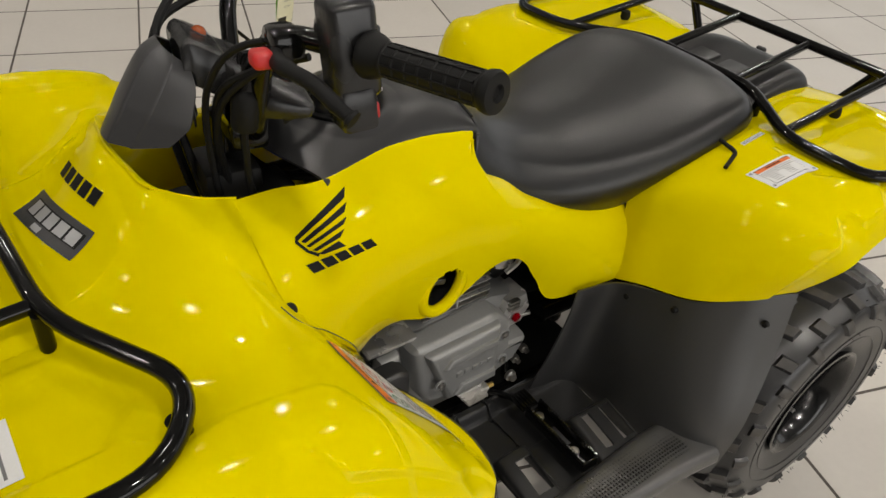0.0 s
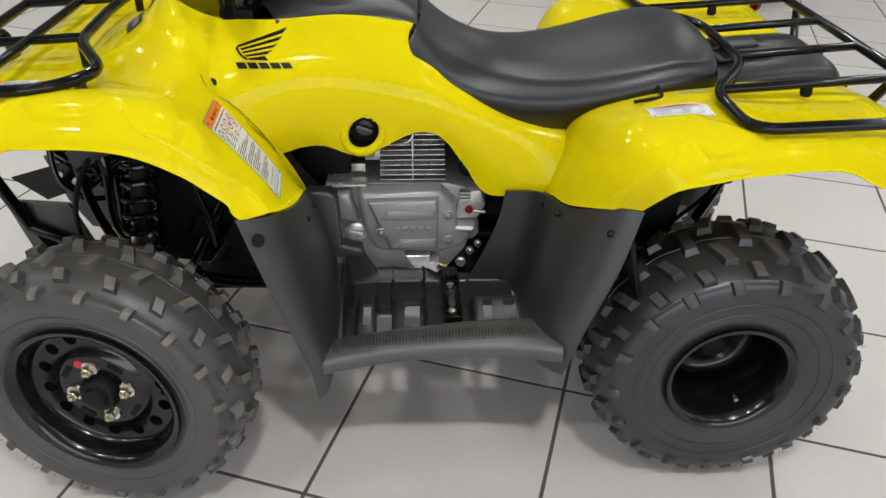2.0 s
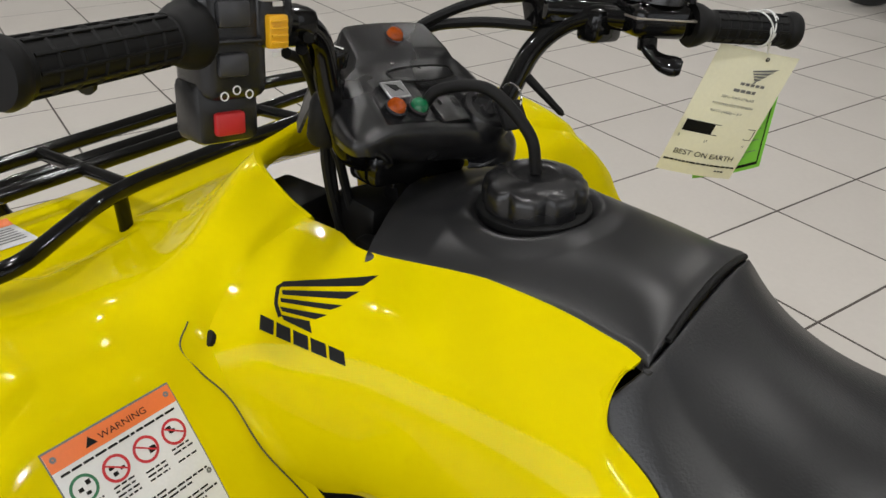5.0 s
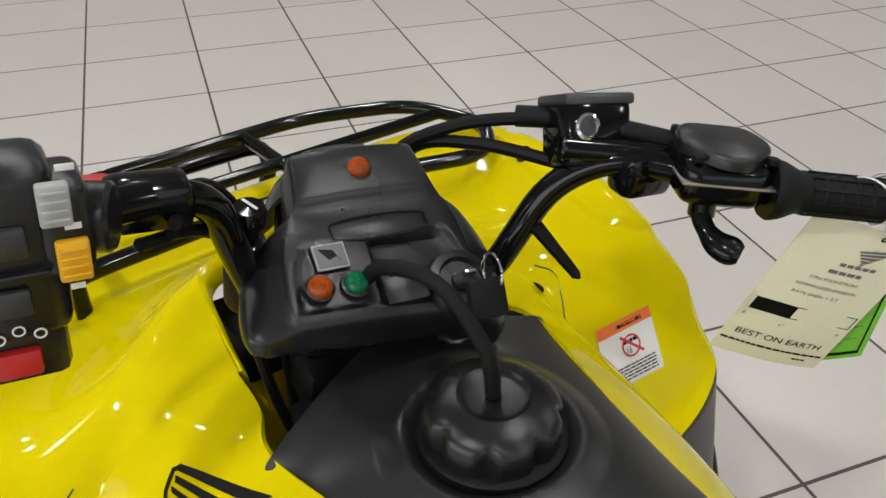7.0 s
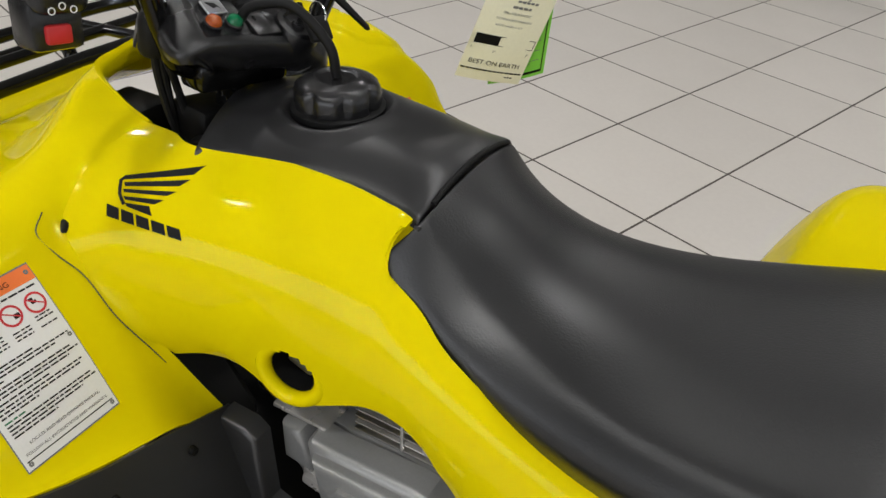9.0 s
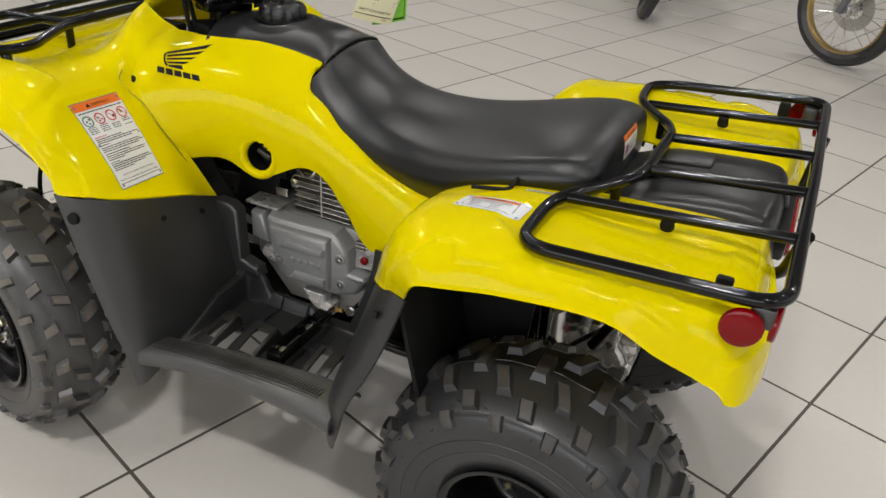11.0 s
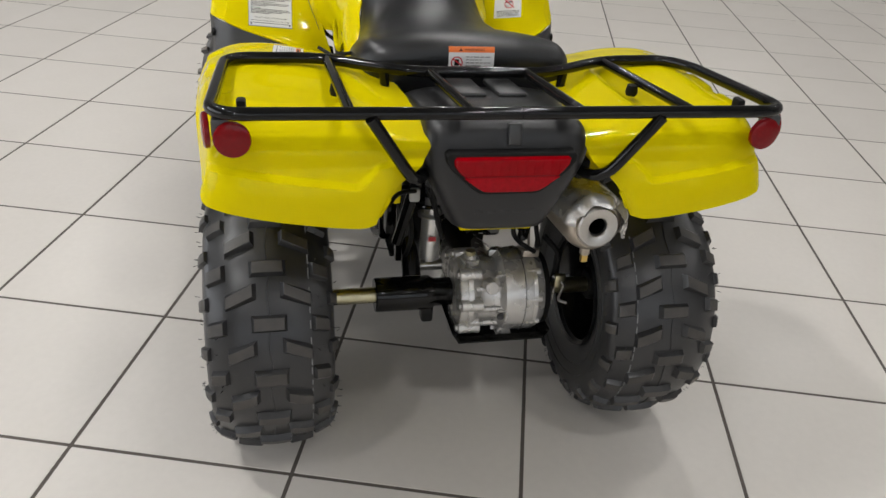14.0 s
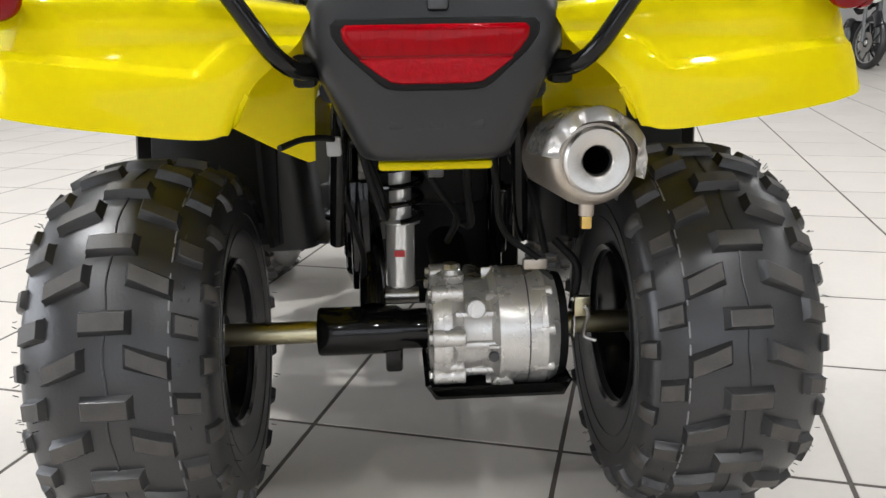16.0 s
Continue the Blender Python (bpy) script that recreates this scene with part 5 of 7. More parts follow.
for y, r in ((-.072, .0875), (.006, .0905), (.066, .0895)):
    part("case_flange", lathe([(r - .012, -.005), (r, -.004), (r, .004), (r - .012, .005)], 40, Matrix.Translation((.565, .092 + y, AXLE)) @ pose(0, 0, 0, -90, 0, 0)), CAST_METAL, final)
for i in range(7):
    a = radians(51 * i)
    part("cooling_rib", box(.004, .085, .016, .0015, Matrix.Translation((.565 + .080 * math.cos(a), .120, AXLE + .080 * math.sin(a))) @ pose(0, 0, 0, 0, -math.degrees(a) + 90, 0)), CAST_METAL, final)
for z, k in ((.04, .02), (.0, .026), (-.045, .02)):
    part("case_rib", box(.012, .13, .012, .005, pose(.640 - abs(z) * .35, .090, AXLE + z)), CAST_METAL, final)
part("filler_plug", lathe([(.020, 0), (.020, .010), (.013, .011), (.012, .018), (0, .018)], 18, pose(.575, .030, AXLE + .076)), CAST_METAL, final)
part("filler_plug_head", lathe([(.011, 0), (.011, .010), (.0, .011)], 6, pose(.575, .030, AXLE + .092)), ZINC, final)
for i in range(9):
    a = radians(40 * i + 15)
    for y, r in ((.158, .082), (.030, .078)):
        x, z = .565 + r * math.cos(a), AXLE + r * math.sin(a)
        part("cover_lug", rod((x, y - .016, z), (x, y + .014, z), .0085, 10), CAST_METAL, final)
        part("cover_bolt", lathe([(.0058, 0), (.0058, .005), (.004, .006), (0, .006)], 6, aim((x, y - .016, z), (x, -1, z))), STEEL, final)
part("joint_seam", lathe([(.0895, -.001), (.0908, 0), (.0895, .001)], 40, Matrix.Translation((.565, .136, AXLE)) @ pose(0, 0, 0, -90, 0, 0)), DARK_GREY, final)
part("vent_boss", rod((.625, .060, AXLE + .052), (.655, .060, AXLE + .058), .014, 14), CAST_METAL, final)
part("drain_boss", rod((.60, .100, AXLE - .070), (.640, .100, AXLE - .066), .016, 14), CAST_METAL, final)
part("sight_plug", lathe([(.008, 0), (.007, .004), (0, .004)], 12, aim((.648, .085, AXLE - .015), (1, .085, AXLE - .015))), DARK_GREY, final)
part("brake_panel", lathe([(.080, 0), (.078, .012), (.03, .016), (.0, .016)], 32, aim((.565, .180, AXLE), (.565, 1, AXLE))), MATT_BLACK, final)
part("brake_lever", tube(fillet([(.600, .205, AXLE + .035), (.600, .215, AXLE + .10), (.585, .180, AXLE + .135)], .02), .006, 10), MATT_BLACK, final)
part("return_spring", tube([(.612 + .006 * math.cos(i), .205, AXLE - .01 + .012 * math.sin(i) + .0022 * i) for i in np.linspace(0, 26, 90)], .0018, 6), STEEL, final)
part("adjuster", tube(fillet([(.615, .20, AXLE + .055), (.625, .225, AXLE + .04), (.622, .215, AXLE), (.628, .235, AXLE - .005)], .01), .003, 8), STEEL, final)
part("adjuster_bracket", box(.012, .024, .030, .003, pose(.618, .215, AXLE + .045)), ZINC, final)
part("wire_bracket", box(.012, .035, .016, .003, pose(.600, .150, AXLE + .105)), HEAT_STEEL, final)
part("brake_cable", tube(spline([(.600, .165, AXLE + .12), (.590, .14, AXLE + .22), (.55, .10, AXLE + .28), (.45, .09, AXLE + .32)], 20), .005, 8), MATT_BLACK, final)
guard = [(.002, .190), (.186, .190), (.198, .212), (.192, .216), (.180, .200), (.008, .200), (-.006, .216), (-.012, .212)]
part("axle_guard", prism(guard, .14, .004, Matrix(((0, 0, 1, .510), (1, 0, 0, 0), (0, 1, 0, -.012), (0, 0, 0, 1)))), GLOSS_BLACK, final, "black skid guard under the housing")
axle = part("axle_shaft", rod((.565, -.335, AXLE), (.565, .335, AXLE), .0165, 20), ZINC, atv, "bare steel rear axle")
part("axle_tube", lathe([(.034, 0), (.036, .003), (.036, .115), (.030, .125), (.030, .16)], 28, aim((.565, -.165, AXLE), (.565, 1, AXLE)), cap=True), GLOSS_BLACK, axle, "black painted axle tube")
part("tube_lug", box(.03, .026, .05, .006, pose(.575, -.055, AXLE - .035)), GLOSS_BLACK, axle)
part("wheel_hub_flange", rod((.565, .30, AXLE), (.565, .335, AXLE), .034, 20), MATT_BLACK, axle)
part("left_hub_flange", rod((.565, -.335, AXLE), (.565, -.30, AXLE), .034, 20), MATT_BLACK, axle)
swing = part("swing_arm", tube(fillet([(.545, -.085, AXLE + .03), (.50, -.085, AXLE + .10), (.20, -.10, .38)], .05), .020, 14), GLOSS_BLACK, atv, "black swing arm")
part("swing_arm_tube", rod((.53, .05, AXLE + .02), (.16, .03, .36), .034, 18), MATT_BLACK, swing)
part("swing_bracket", box(.02, .03, .17, .004, pose(.50, -.100, AXLE + .13)), GLOSS_BLACK, swing)
top, bot = Vector((.49, -.036, .570)), Vector((.505, -.042, .305))
shock = part("rear_shock", rod(bot, bot + (top - bot) * .40, .0225, 22), BRIGHT_ALLOY, atv, "bright steel rear shock absorber")
part("shock_upper", rod(bot + (top - bot) * .38, top, .0175, 20), BRIGHT_ALLOY, shock)
part("shock_collar", rod(bot + (top - bot) * .37, bot + (top - bot) * .39, .031, 20), BRIGHT_ALLOY, shock)
part("spring", tube([bot + (top - bot) * (.40 + .60 * i / 199) + Vector((.033 * math.cos(i * .19), .033 * math.sin(i * .19), 0)) for i in range(200)], .0045, 8), GLOSS_BLACK, shock)
part("shock_label", box(.0008, .016, .010, .0002, pose(.5275, -.042, .362)), RED_INK, shock)
part("shock_eye", rod((.512, -.066, .292), (.512, -.014, .292), .012, 14), STEEL, shock)
part("shock_nut", lathe([(.011, 0), (.011, .010), (.006, .011), (.006, .016), (0, .016)], 6, aim((.512, -.060, .292), (.512, -1, .292))), ZINC, shock)

# hoses, stays and the dark parts above the axle
for s in (-1, 1):
    part("stay_tube", rod((.70, s * .108, .600), (.60, s * .128, .400), .011, 12), GLOSS_BLACK, chassis)
    part("swing_mount", box(.05, .020, .11, .006, pose(.44, s * .120, .395, 0, 10, 0)), GLOSS_BLACK, chassis)
for pts, r in (([(.70, -.105, .600), (.66, -.120, .520), (.62, -.105, .440), (.56, -.095, .370), (.52, -.10, .31)], .0050),
               ([(.72, -.092, .575), (.70, -.075, .500), (.69, -.060, .455), (.66, -.060, .470), (.64, -.085, .540)], .0045),
               ([(.68, .070, .590), (.66, .085, .500), (.63, .100, .420), (.62, .150, .375)], .0050),
               ([(.70, .055, .580), (.64, .050, .500), (.58, .060, .420), (.50, .055, .400)], .0060),
               ([(.66, .105, .600), (.62, .125, .500), (.60, .120, .420)], .0080),
               ([(.60, -.020, .540), (.62, .010, .480), (.58, .040, .430), (.53, .030, .380)], .0055),
               ([(.76, -.175, .555), (.72, -.150, .560), (.70, -.115, .555), (.66, -.11, .53)], .0040)):
    part("hose", tube(spline(pts, 24), r, 8), MATT_BLACK, chassis)
part("rear_air_box", box(.10, .19, .16, .02, pose(.42, .005, .500)), MATT_BLACK, chassis)
# two made-up dark plates close gaps that showed lit floor
part("frame_gusset", box(.17, .020, .13, .008, pose(.215, .130, .250)), MATT_BLACK, chassis)
part("gear_case_cover", box(.024, .22, .17, .010, pose(.320, .060, .340)), MATT_BLACK, chassis)
part("frame_cross_tube", rod((.60, -.12, .545), (.60, .12, .545), .013, 14), GLOSS_BLACK, chassis)
part("connector", box(.012, .018, .024, .003, pose(.70, -.118, .548)), GREY_SWITCH, chassis, "pale grey plug")

# silencer
mu_a, mu_b = Vector((.835, .173, .543)), Vector((.46, .165, .520))
mu = aim(mu_a, mu_b)
silencer = part("silencer", lathe([(.036, .006), (.040, .006), (.0445, .009), (.050, .017), (.0530, .030), (.0530, .30), (.045, .35), (.02, .37)], 40, mu), HEAT_STEEL, atv, "heat-tinted steel silencer", auto=30)
part("tail_pipe", lathe([(.037, .010), (.037, -.001), (.034, -.004), (.019, -.003), (.0165, -.001), (.0155, .004), (.0155, .05)], 32, mu), STEEL, silencer)
# bore wall coloured near-black for the shade inside the pipe
part("tail_pipe_bore", lathe([(.015, .006), (.0148, .06), (0, .06)], 24, mu), HOLE_SHADE, silencer)


def shield_arc():
    """Thin metal wrapped over the upper half, its end bent in and dented."""
    rows, n = [], 44
    for i in range(n):
        a = radians(-22 + 196 * i / (n - 1))
        edge = -.008 + .009 * math.sin(i * .50) - .006 * math.cos(i * .27) + .001 * math.sin(i * 1.35)
        dent = .0013 * math.sin(i * .61) + .0006 * math.sin(i * 1.3 + 1)
        up = Vector((0, math.cos(a), math.sin(a)))
        rows.append([mu_a + up * r + Vector((-h, 0, -h * .087)) for r, h in ((.043, edge), (.049 + dent, edge + .004), (.0575 + dent, .011 + edge * .5), (.0575 - dent, .028), (.0585 + dent * .6, .06), (.0585, .11))])
    return sheet(rows, 110, 30, thick=.0012)


part("heat_shield", shield_arc(), CAST_METAL, silencer, "crumpled bright heat shield")
part("drain_bung", rod(mu_a + Vector((-.026, -.004, -.046)), mu_a + Vector((-.026, -.004, -.066)), .009, 12), HEAT_STEEL, silencer)
part("drain_plug", box(.010, .012, .016, .002, Matrix.Translation(mu_a + Vector((-.026, -.004, -.073)))), BRASS, silencer)

# reflectors
for s in (-1, 1):
    hang = part("reflector_bracket", box(.030, .024, .030, .005, pose(.852, s * .428, .735)), BLACK_PLASTIC, rear_rack)
    for p, d in (((.866, s * .412, .721), Vector((1, s * .10, 0))), ((.832, s * .446, .722), Vector((.16, s * 1, 0)))):
        part("reflector", lathe([(.026, 0), (.0265, .004), (.0255, .007), (.023, .0085), (.010, .0095), (0, .0095)], 30, aim(p, Vector(p) + d)), RED_LENS_DARK, hang, "round red reflector")


# ---- steering: handlebar, pod, controls ----
H = pose(-.30, 0, .95, -7, 0, -10)
steer = part("handlebar", tube(fillet([H @ Vector(p) for p in ((.141, -.388, .0605), (.081, -.260, .0635), (.038, -.168, .063), (.020, -.122, .050), (.012, -.102, -.010), (.008, -.080, -.066), (.005, -.050, -.078), (.005, .050, -.078), (.022, .095, -.055), (.032, .132, .030), (.058, .165, .062), (.134, .245, .061), (.190, .352, .061))], .03, 8), .0111, 16), GLOSS_BLACK, atv, "gloss black tubular handlebar turned to its right")


def hpart(name, bm, mat, label="", parent=None, auto=40):
    bm.transform(H)
    return part(name, bm, mat, parent or steer, label, auto=auto)


POD = []
for x, z, w, c, d in ((-.054, -.030, .046, .010, .030), (-.058, .020, .047, .006, .040), (-.056, .031, .048, .005, .045), (-.050, .0365, .049, .005, .050), (-.044, .0365, .050, .006, .052), (-.018, .0225, .054, .007, .055), (-.013, .018, .056, .009, .055),
                      (-.009, .012, .060, .014, .055), (-.003, .008, .066, .023, .055), (.020, -.003, .073, .028, .055), (.045, -.017, .075, .029, .053), (.061, -.0265, .074, .028, .048),
                      (.067, -.031, .072, .025, .042), (.0705, -.039, .070, .020, .034), (.069, -.054, .065, .014, .018), (.062, -.066, .056, .006, .010), (.045, -.074, .050, .004, .004)):
    POD.append([(x, 0, z + .002), (x, -w * .5, z + .0015), (x, -w * .90, z), (x, -w, z - .0025), (x, -w - c * .45, z - .010), (x, -w - c * .9, z - d * .45), (x, -w - c, z - d * .75), (x, -w - c * .9, z - d)])


def pod_relief(P, d0, d1):
    x, y, z = P[..., 0], P[..., 1], P[..., 2]
    face = inside(x, y, [(.020, -.058), (.032, -.066), (.0655, -.068), (.0655, .068), (.040, .069), (.016, .056)], .0035)
    bay = inside(x, y, [(.017, -.010), (.067, -.006), (.067, .066), (.044, .068), (.016, .050)], .0045)
    return np.where(z > -.045, -.0026 * face - .0065 * bay, 0.0)


pod_bm = sheet(both(POD), 130, 150, relief=pod_relief)
for v in pod_bm.verts:
    k = min(1.0, max(0.0, (v.co.x + .012) / .08))
    v.co.z -= .10 * v.co.y * k
    top = float(np.interp(v.co.x, [-.049, -.012, -.006, .066], [.037, .018, .010, -.030])) - .10 * v.co.y * k
    if v.co.y < -.03 and v.co.z < top - .004:
        v.co.z = top - .004 - (top - .004 - v.co.z) * (1 - .45 * k * min(1.0, (-v.co.y - .03) / .05))
    v.co.y -= .012 * k
thicken(pod_bm, .003)
pod = hpart("instrument_pod", pod_bm, POD_PLASTIC, "grained black plastic instrument pod", auto=30)
SL = math.degrees(math.atan2(.068, .115))
def on_pod(x, y, lift=0.0):
    z = float(np.interp(x, [-.049, -.012, -.006, .066], [.037, .018, .010, -.030])) + .002 - .10 * y * min(1.0, max(0.0, (x + .012) / .08))
    return Matrix.Translation((x, y, z)) @ pose(0, 0, 0, 0, SL, 0) @ Matrix.Translation((0, 0, lift))


def bulb(x, y, r, mat):
    hpart("lamp_bezel", lathe([(r * 1.18, -.003), (r * 1.18, .002), (r, .003)], 24, on_pod(x, y)), POD_PLASTIC, parent=pod)
    hpart("warning_lamp", lathe([(r, .001), (r * .98, .004), (r * .8, .0075), (r * .45, .0095), (0, .010)], 24, on_pod(x, y)), mat, parent=pod)


bulb(-.030, -.002, .0088, AMBER)
bulb(.050, -.060, .0088, AMBER)
bulb(.050, -.034, .0088, GREEN)
oval = [(.0085 * math.sin(a) + 0.0, .036 * math.copysign(min(1, abs(math.cos(a)) * 1.25), math.cos(a))) for a in (2 * math.pi * i / 36 for i in range(36))]
hpart("pod_panel", tube([on_pod(.011, 0, .0012) @ Vector((p[0] * 1.15, p[1] * 1.05, 0)) for p in oval], .0010, 6, closed=True), MATT_BLACK, parent=pod)
hpart("pod_panel_face", prism(oval, .002, .001, on_pod(.011, 0, -.0005)), POD_PLASTIC, parent=pod)
hpart("badge_plate", box(.020, .024, .002, .0006, on_pod(.029, -.045, .0015)), SILVER_PRINT, parent=pod)
hpart("badge_face", box(.017, .021, .001, .0003, on_pod(.029, -.045, .0026)), GREY_INK, parent=pod)
hpart("badge_mark", prism([(.005, .006), (-.004, .002), (-.006, -.008), (.003, -.002), (.001, .004)], .0006, 0, on_pod(.029, -.045, .0031)), INK, parent=pod)
# recessed bay with key switch
hpart("blank_cover", box(.032, .034, .012, .003, on_pod(.052, .002, -.004)), POD_PLASTIC, parent=pod)
for i in range(2):
    hpart("blank_notch", box(.006, .002, .0012, .0004, on_pod(.046, -.006 + i * .016, .0022)), MATT_BLACK, parent=pod)
ks = on_pod(.058, .046, .0)
hpart("key_switch", lathe([(.027, -.016), (.027, .001), (.025, .006), (.019, .007), (.017, .003), (.008, .003), (.007, .006), (0, .006)], 36, ks), POD_PLASTIC, parent=pod)
hpart("key_blade", box(.003, .010, .016, .0006, ks @ pose(0, 0, .014)), CHROME, parent=pod)
hpart("key_head", box(.028, .030, .008, .003, ks @ pose(.022, .006, .018, 0, 25, 0)), MATT_BLACK, parent=pod)
hpart("key_ring", tube([ks @ Vector((.004 + .013 * math.cos(a), .016, .022 + .013 * math.sin(a))) for a in (2 * math.pi * i / 24 for i in range(24))], .0011, 6, closed=True), CHROME, parent=pod)
hpart("choke_knob", lathe([(.012, -.02), (.012, .006), (.007, .008), (.007, .018), (.0115, .020), (.012, .030), (.0105, .034), (0, .035)], 24, Matrix.Translation((.000, -.094, -.003)) @ pose(0, 0, 0, 0, 10, 0)), GLOSS_BLACK, parent=pod)
hpart("choke_body", lathe([(.013, -.055), (.0155, -.050), (.0165, -.018), (.014, -.010), (.011, -.006)], 24, Matrix.Translation((.000, -.094, -.003)) @ pose(0, 0, 0, 0, 10, 0), cap=True), MATT_BLACK, parent=pod)
hpart("choke_mark", box(.014, .0022, .0008, .0002, Matrix.Translation((.006, -.094, .0325)) @ pose(0, 0, 0, 0, 10, 30)), WHITE_MARK, parent=pod)
# smooth grey visor in front of the pod
VISOR = [
    [(-.068, 0, .027), (-.067, -.018, .026), (-.065, -.024, .024), (-.059, -.034, .018), (-.056, -.037, .015), (-.046, -.045, .008)],
    [(-.090, 0, .012), (-.088, -.022, .011), (-.085, -.027, .009), (-.071, -.046, .001), (-.066, -.049, -.001), (-.044, -.064, -.012)],
    [(-.118, 0, -.028), (-.116, -.024, -.029), (-.112, -.029, -.031), (-.094, -.049, -.034), (-.088, -.053, -.038), (-.056, -.076, -.048)],
    [(-.131, 0, -.048), (-.128, -.023, -.049), (-.124, -.028, -.051), (-.107, -.047, -.053), (-.101, -.051, -.056), (-.066, -.074, -.060)],
    [(-.146, 0, -.072), (-.143, -.021, -.073), (-.139, -.026, -.075), (-.123, -.043, -.076), (-.117, -.047, -.077), (-.082, -.068, -.074)],
]
VISOR = [[(x - .006, y, z) for x, y, z in row] for row in VISOR]
hpart("visor", sheet(both(VISOR), 50, 90, thick=.003), DARK_GREY, "angular dark grey visor with raised crests")
# steering stem and clutter under the pod
hpart("steering_stem", rod((.0, 0, -.080), (-.055, 0, -.55), .017, 16), GLOSS_BLACK)
hpart("bar_clamp", box(.045, .12, .035, .008, Matrix.Translation((.004, 0, -.082))), GLOSS_BLACK)
hpart("stem_bracket", box(.07, .10, .05, .008, Matrix.Translation((-.02, 0, -.15))), MATT_BLACK)
for i, (pts, r) in enumerate((
        ([(.05, -.150, .050), (.0, -.128, .048), (-.030, -.10, .020), (-.045, -.07, -.04), (-.04, -.05, -.16), (-.02, -.03, -.30)], .0042),
        ([(.04, -.150, .040), (.01, -.125, .020), (-.03, -.08, -.02), (-.03, -.05, -.12), (.0, -.03, -.22)], .0050),
        ([(.07, .205, .072), (.02, .150, .076), (-.045, .085, .050), (-.075, .04, .0), (-.06, .02, -.12), (-.03, .0, -.28)], .0055),
        ([(.04, .150, .045), (-.03, .10, .040), (-.07, .06, .02), (-.08, .04, -.05), (-.05, .03, -.25)], .0055),
        ([(-.003, -.094, -.02), (-.01, -.09, -.08), (.0, -.07, -.16), (.05, -.05, -.20)], .0045),
        ([(-.02, .05, -.08), (.0, .06, -.13), (.04, .03, -.17), (.10, .0, -.18)], .006))):
    hpart("cable", tube(spline(pts, 30), r, 8), MATT_BLACK)
hpart("cable_sleeve", tube(spline([(.070, .210, .073), (.045, .180, .075), (.015, .148, .075), (-.010, .12, .070)], 14), .0085, 10), MATT_BLACK)
hpart("wiring_loom", tube(spline([(.050, -.170, .040), (.01, -.128, .020), (-.030, -.085, -.03), (-.035, -.05, -.11), (-.02, -.03, -.20)], 24), .0042, 10), MATT_BLACK)
hpart("cable_clip", prism([(0, -.006), (.060, -.002), (.064, .002), (.060, .006), (0, .008)], .004, .001, Matrix.Translation((.030, .118, .0)) @ pose(0, 0, 0, 20, 40, 40)), MATT_BLACK)
part("head_pipe_gusset", box(.10, .05, .16, .01, pose(-.375, 0, .66, 0, -12, 0)), MATT_BLACK, chassis)
part("fuse_box", box(.075, .050, .050, .006, pose(-.418, -.062, .795)), MATT_BLACK, chassis)
part("relay_box", box(.05, .06, .04, .006, pose(-.285, -.055, .785)), MATT_BLACK, chassis)
part("front_liner", box(.22, .20, .010, .003, pose(-.43, 0, .70)), YELLOW, chassis)
part("well_side", box(.20, .006, .13, .002, pose(-.385, .102, .762)), YELLOW, chassis, "yellow inner wall of the steering well")
on_both("well_bracket", box(.06, .008, .07, .003, pose(-.405, -.108, .760)), MATT_BLACK, parent=chassis)


def grip(s):
    a, b = (Vector((.081, -.258, .0635)), Vector((.142, -.391, .0605))) if s < 0 else (Vector((.134, .245, .061)), Vector((.192, .354, .061)))
    m = aim(a, b)
    L = (b - a).length
    prof = [(.0115, 0), (.021, .0), (.0225, .003), (.021, .010), (.0165, .020), (.0155, .023), (.0160, .025)]
    for i in range(7):
        h = .026 + i * (L - .040) / 7
        prof += [(.0162, h), (.0150, h + .0012), (.0150, h + (L - .040) / 7 - .0022), (.0162, h + (L - .040) / 7 - .001)]
    prof += [(.0162, L - .012), (.0185, L - .010), (.0195, L - .004), (.0180, L), (.008, L + .001), (.006, L - .003), (0, L - .003)]
    g = hpart("grip", lathe(prof, 30, m), MATT_BLACK, "black ribbed rubber grip")
    for i in range(10):
        q = 2 * math.pi * i / 10
        hpart("grip_rib", box(.0016, .0022, L - .044, .0005, m @ pose(.0157 * math.cos(q), .0157 * math.sin(q), L / 2 + .006, 0, 0, math.degrees(q))), MATT_BLACK, parent=g)
    return g


grip(-1)
grip(1)
# left switch housing
SW = Matrix.Translation((.070, -.234, .066)) @ pose(0, 0, 0, 0, -3, 2) @ Matrix.Scale(.845, 4)
sw = hpart("switch_housing", box(.056, .058, .112, .012, SW, seg=3), POD_PLASTIC, "black left-hand switch housing")
hpart("switch_block", box(.050, .030, .060, .008, SW @ pose(.006, .030, .014), seg=3), POD_PLASTIC, parent=sw)
hpart("switch_skirt", box(.044, .056, .052, .008, SW @ pose(-.004, -.004, -.066), seg=2), POD_PLASTIC, parent=sw)
hpart("clamp_half", rod(SW @ Vector((-.004, .034, .008)), SW @ Vector((.006, .060, .008)), .019, 20), POD_PLASTIC, parent=sw)
hpart("dimmer_switch", box(.008, .017, .026, .002, SW @ pose(.033, .026, .034, 0, 0, 0)), GREY_SWITCH, parent=sw)
hpart("starter_switch", box(.008, .018, .026, .002, SW @ pose(.033, .032, -.002)), YELLOW_SWITCH, parent=sw)
for i in range(4):
    hpart("switch_ridge", box(.002, .015, .002, .0005, SW @ pose(.0378, .032, -.010 + i * .0055)), YELLOW_SWITCH, parent=sw)
    hpart("switch_ridge", box(.002, .014, .002, .0005, SW @ pose(.0378, .026, .026 + i * .0055)), GREY_SWITCH, parent=sw)
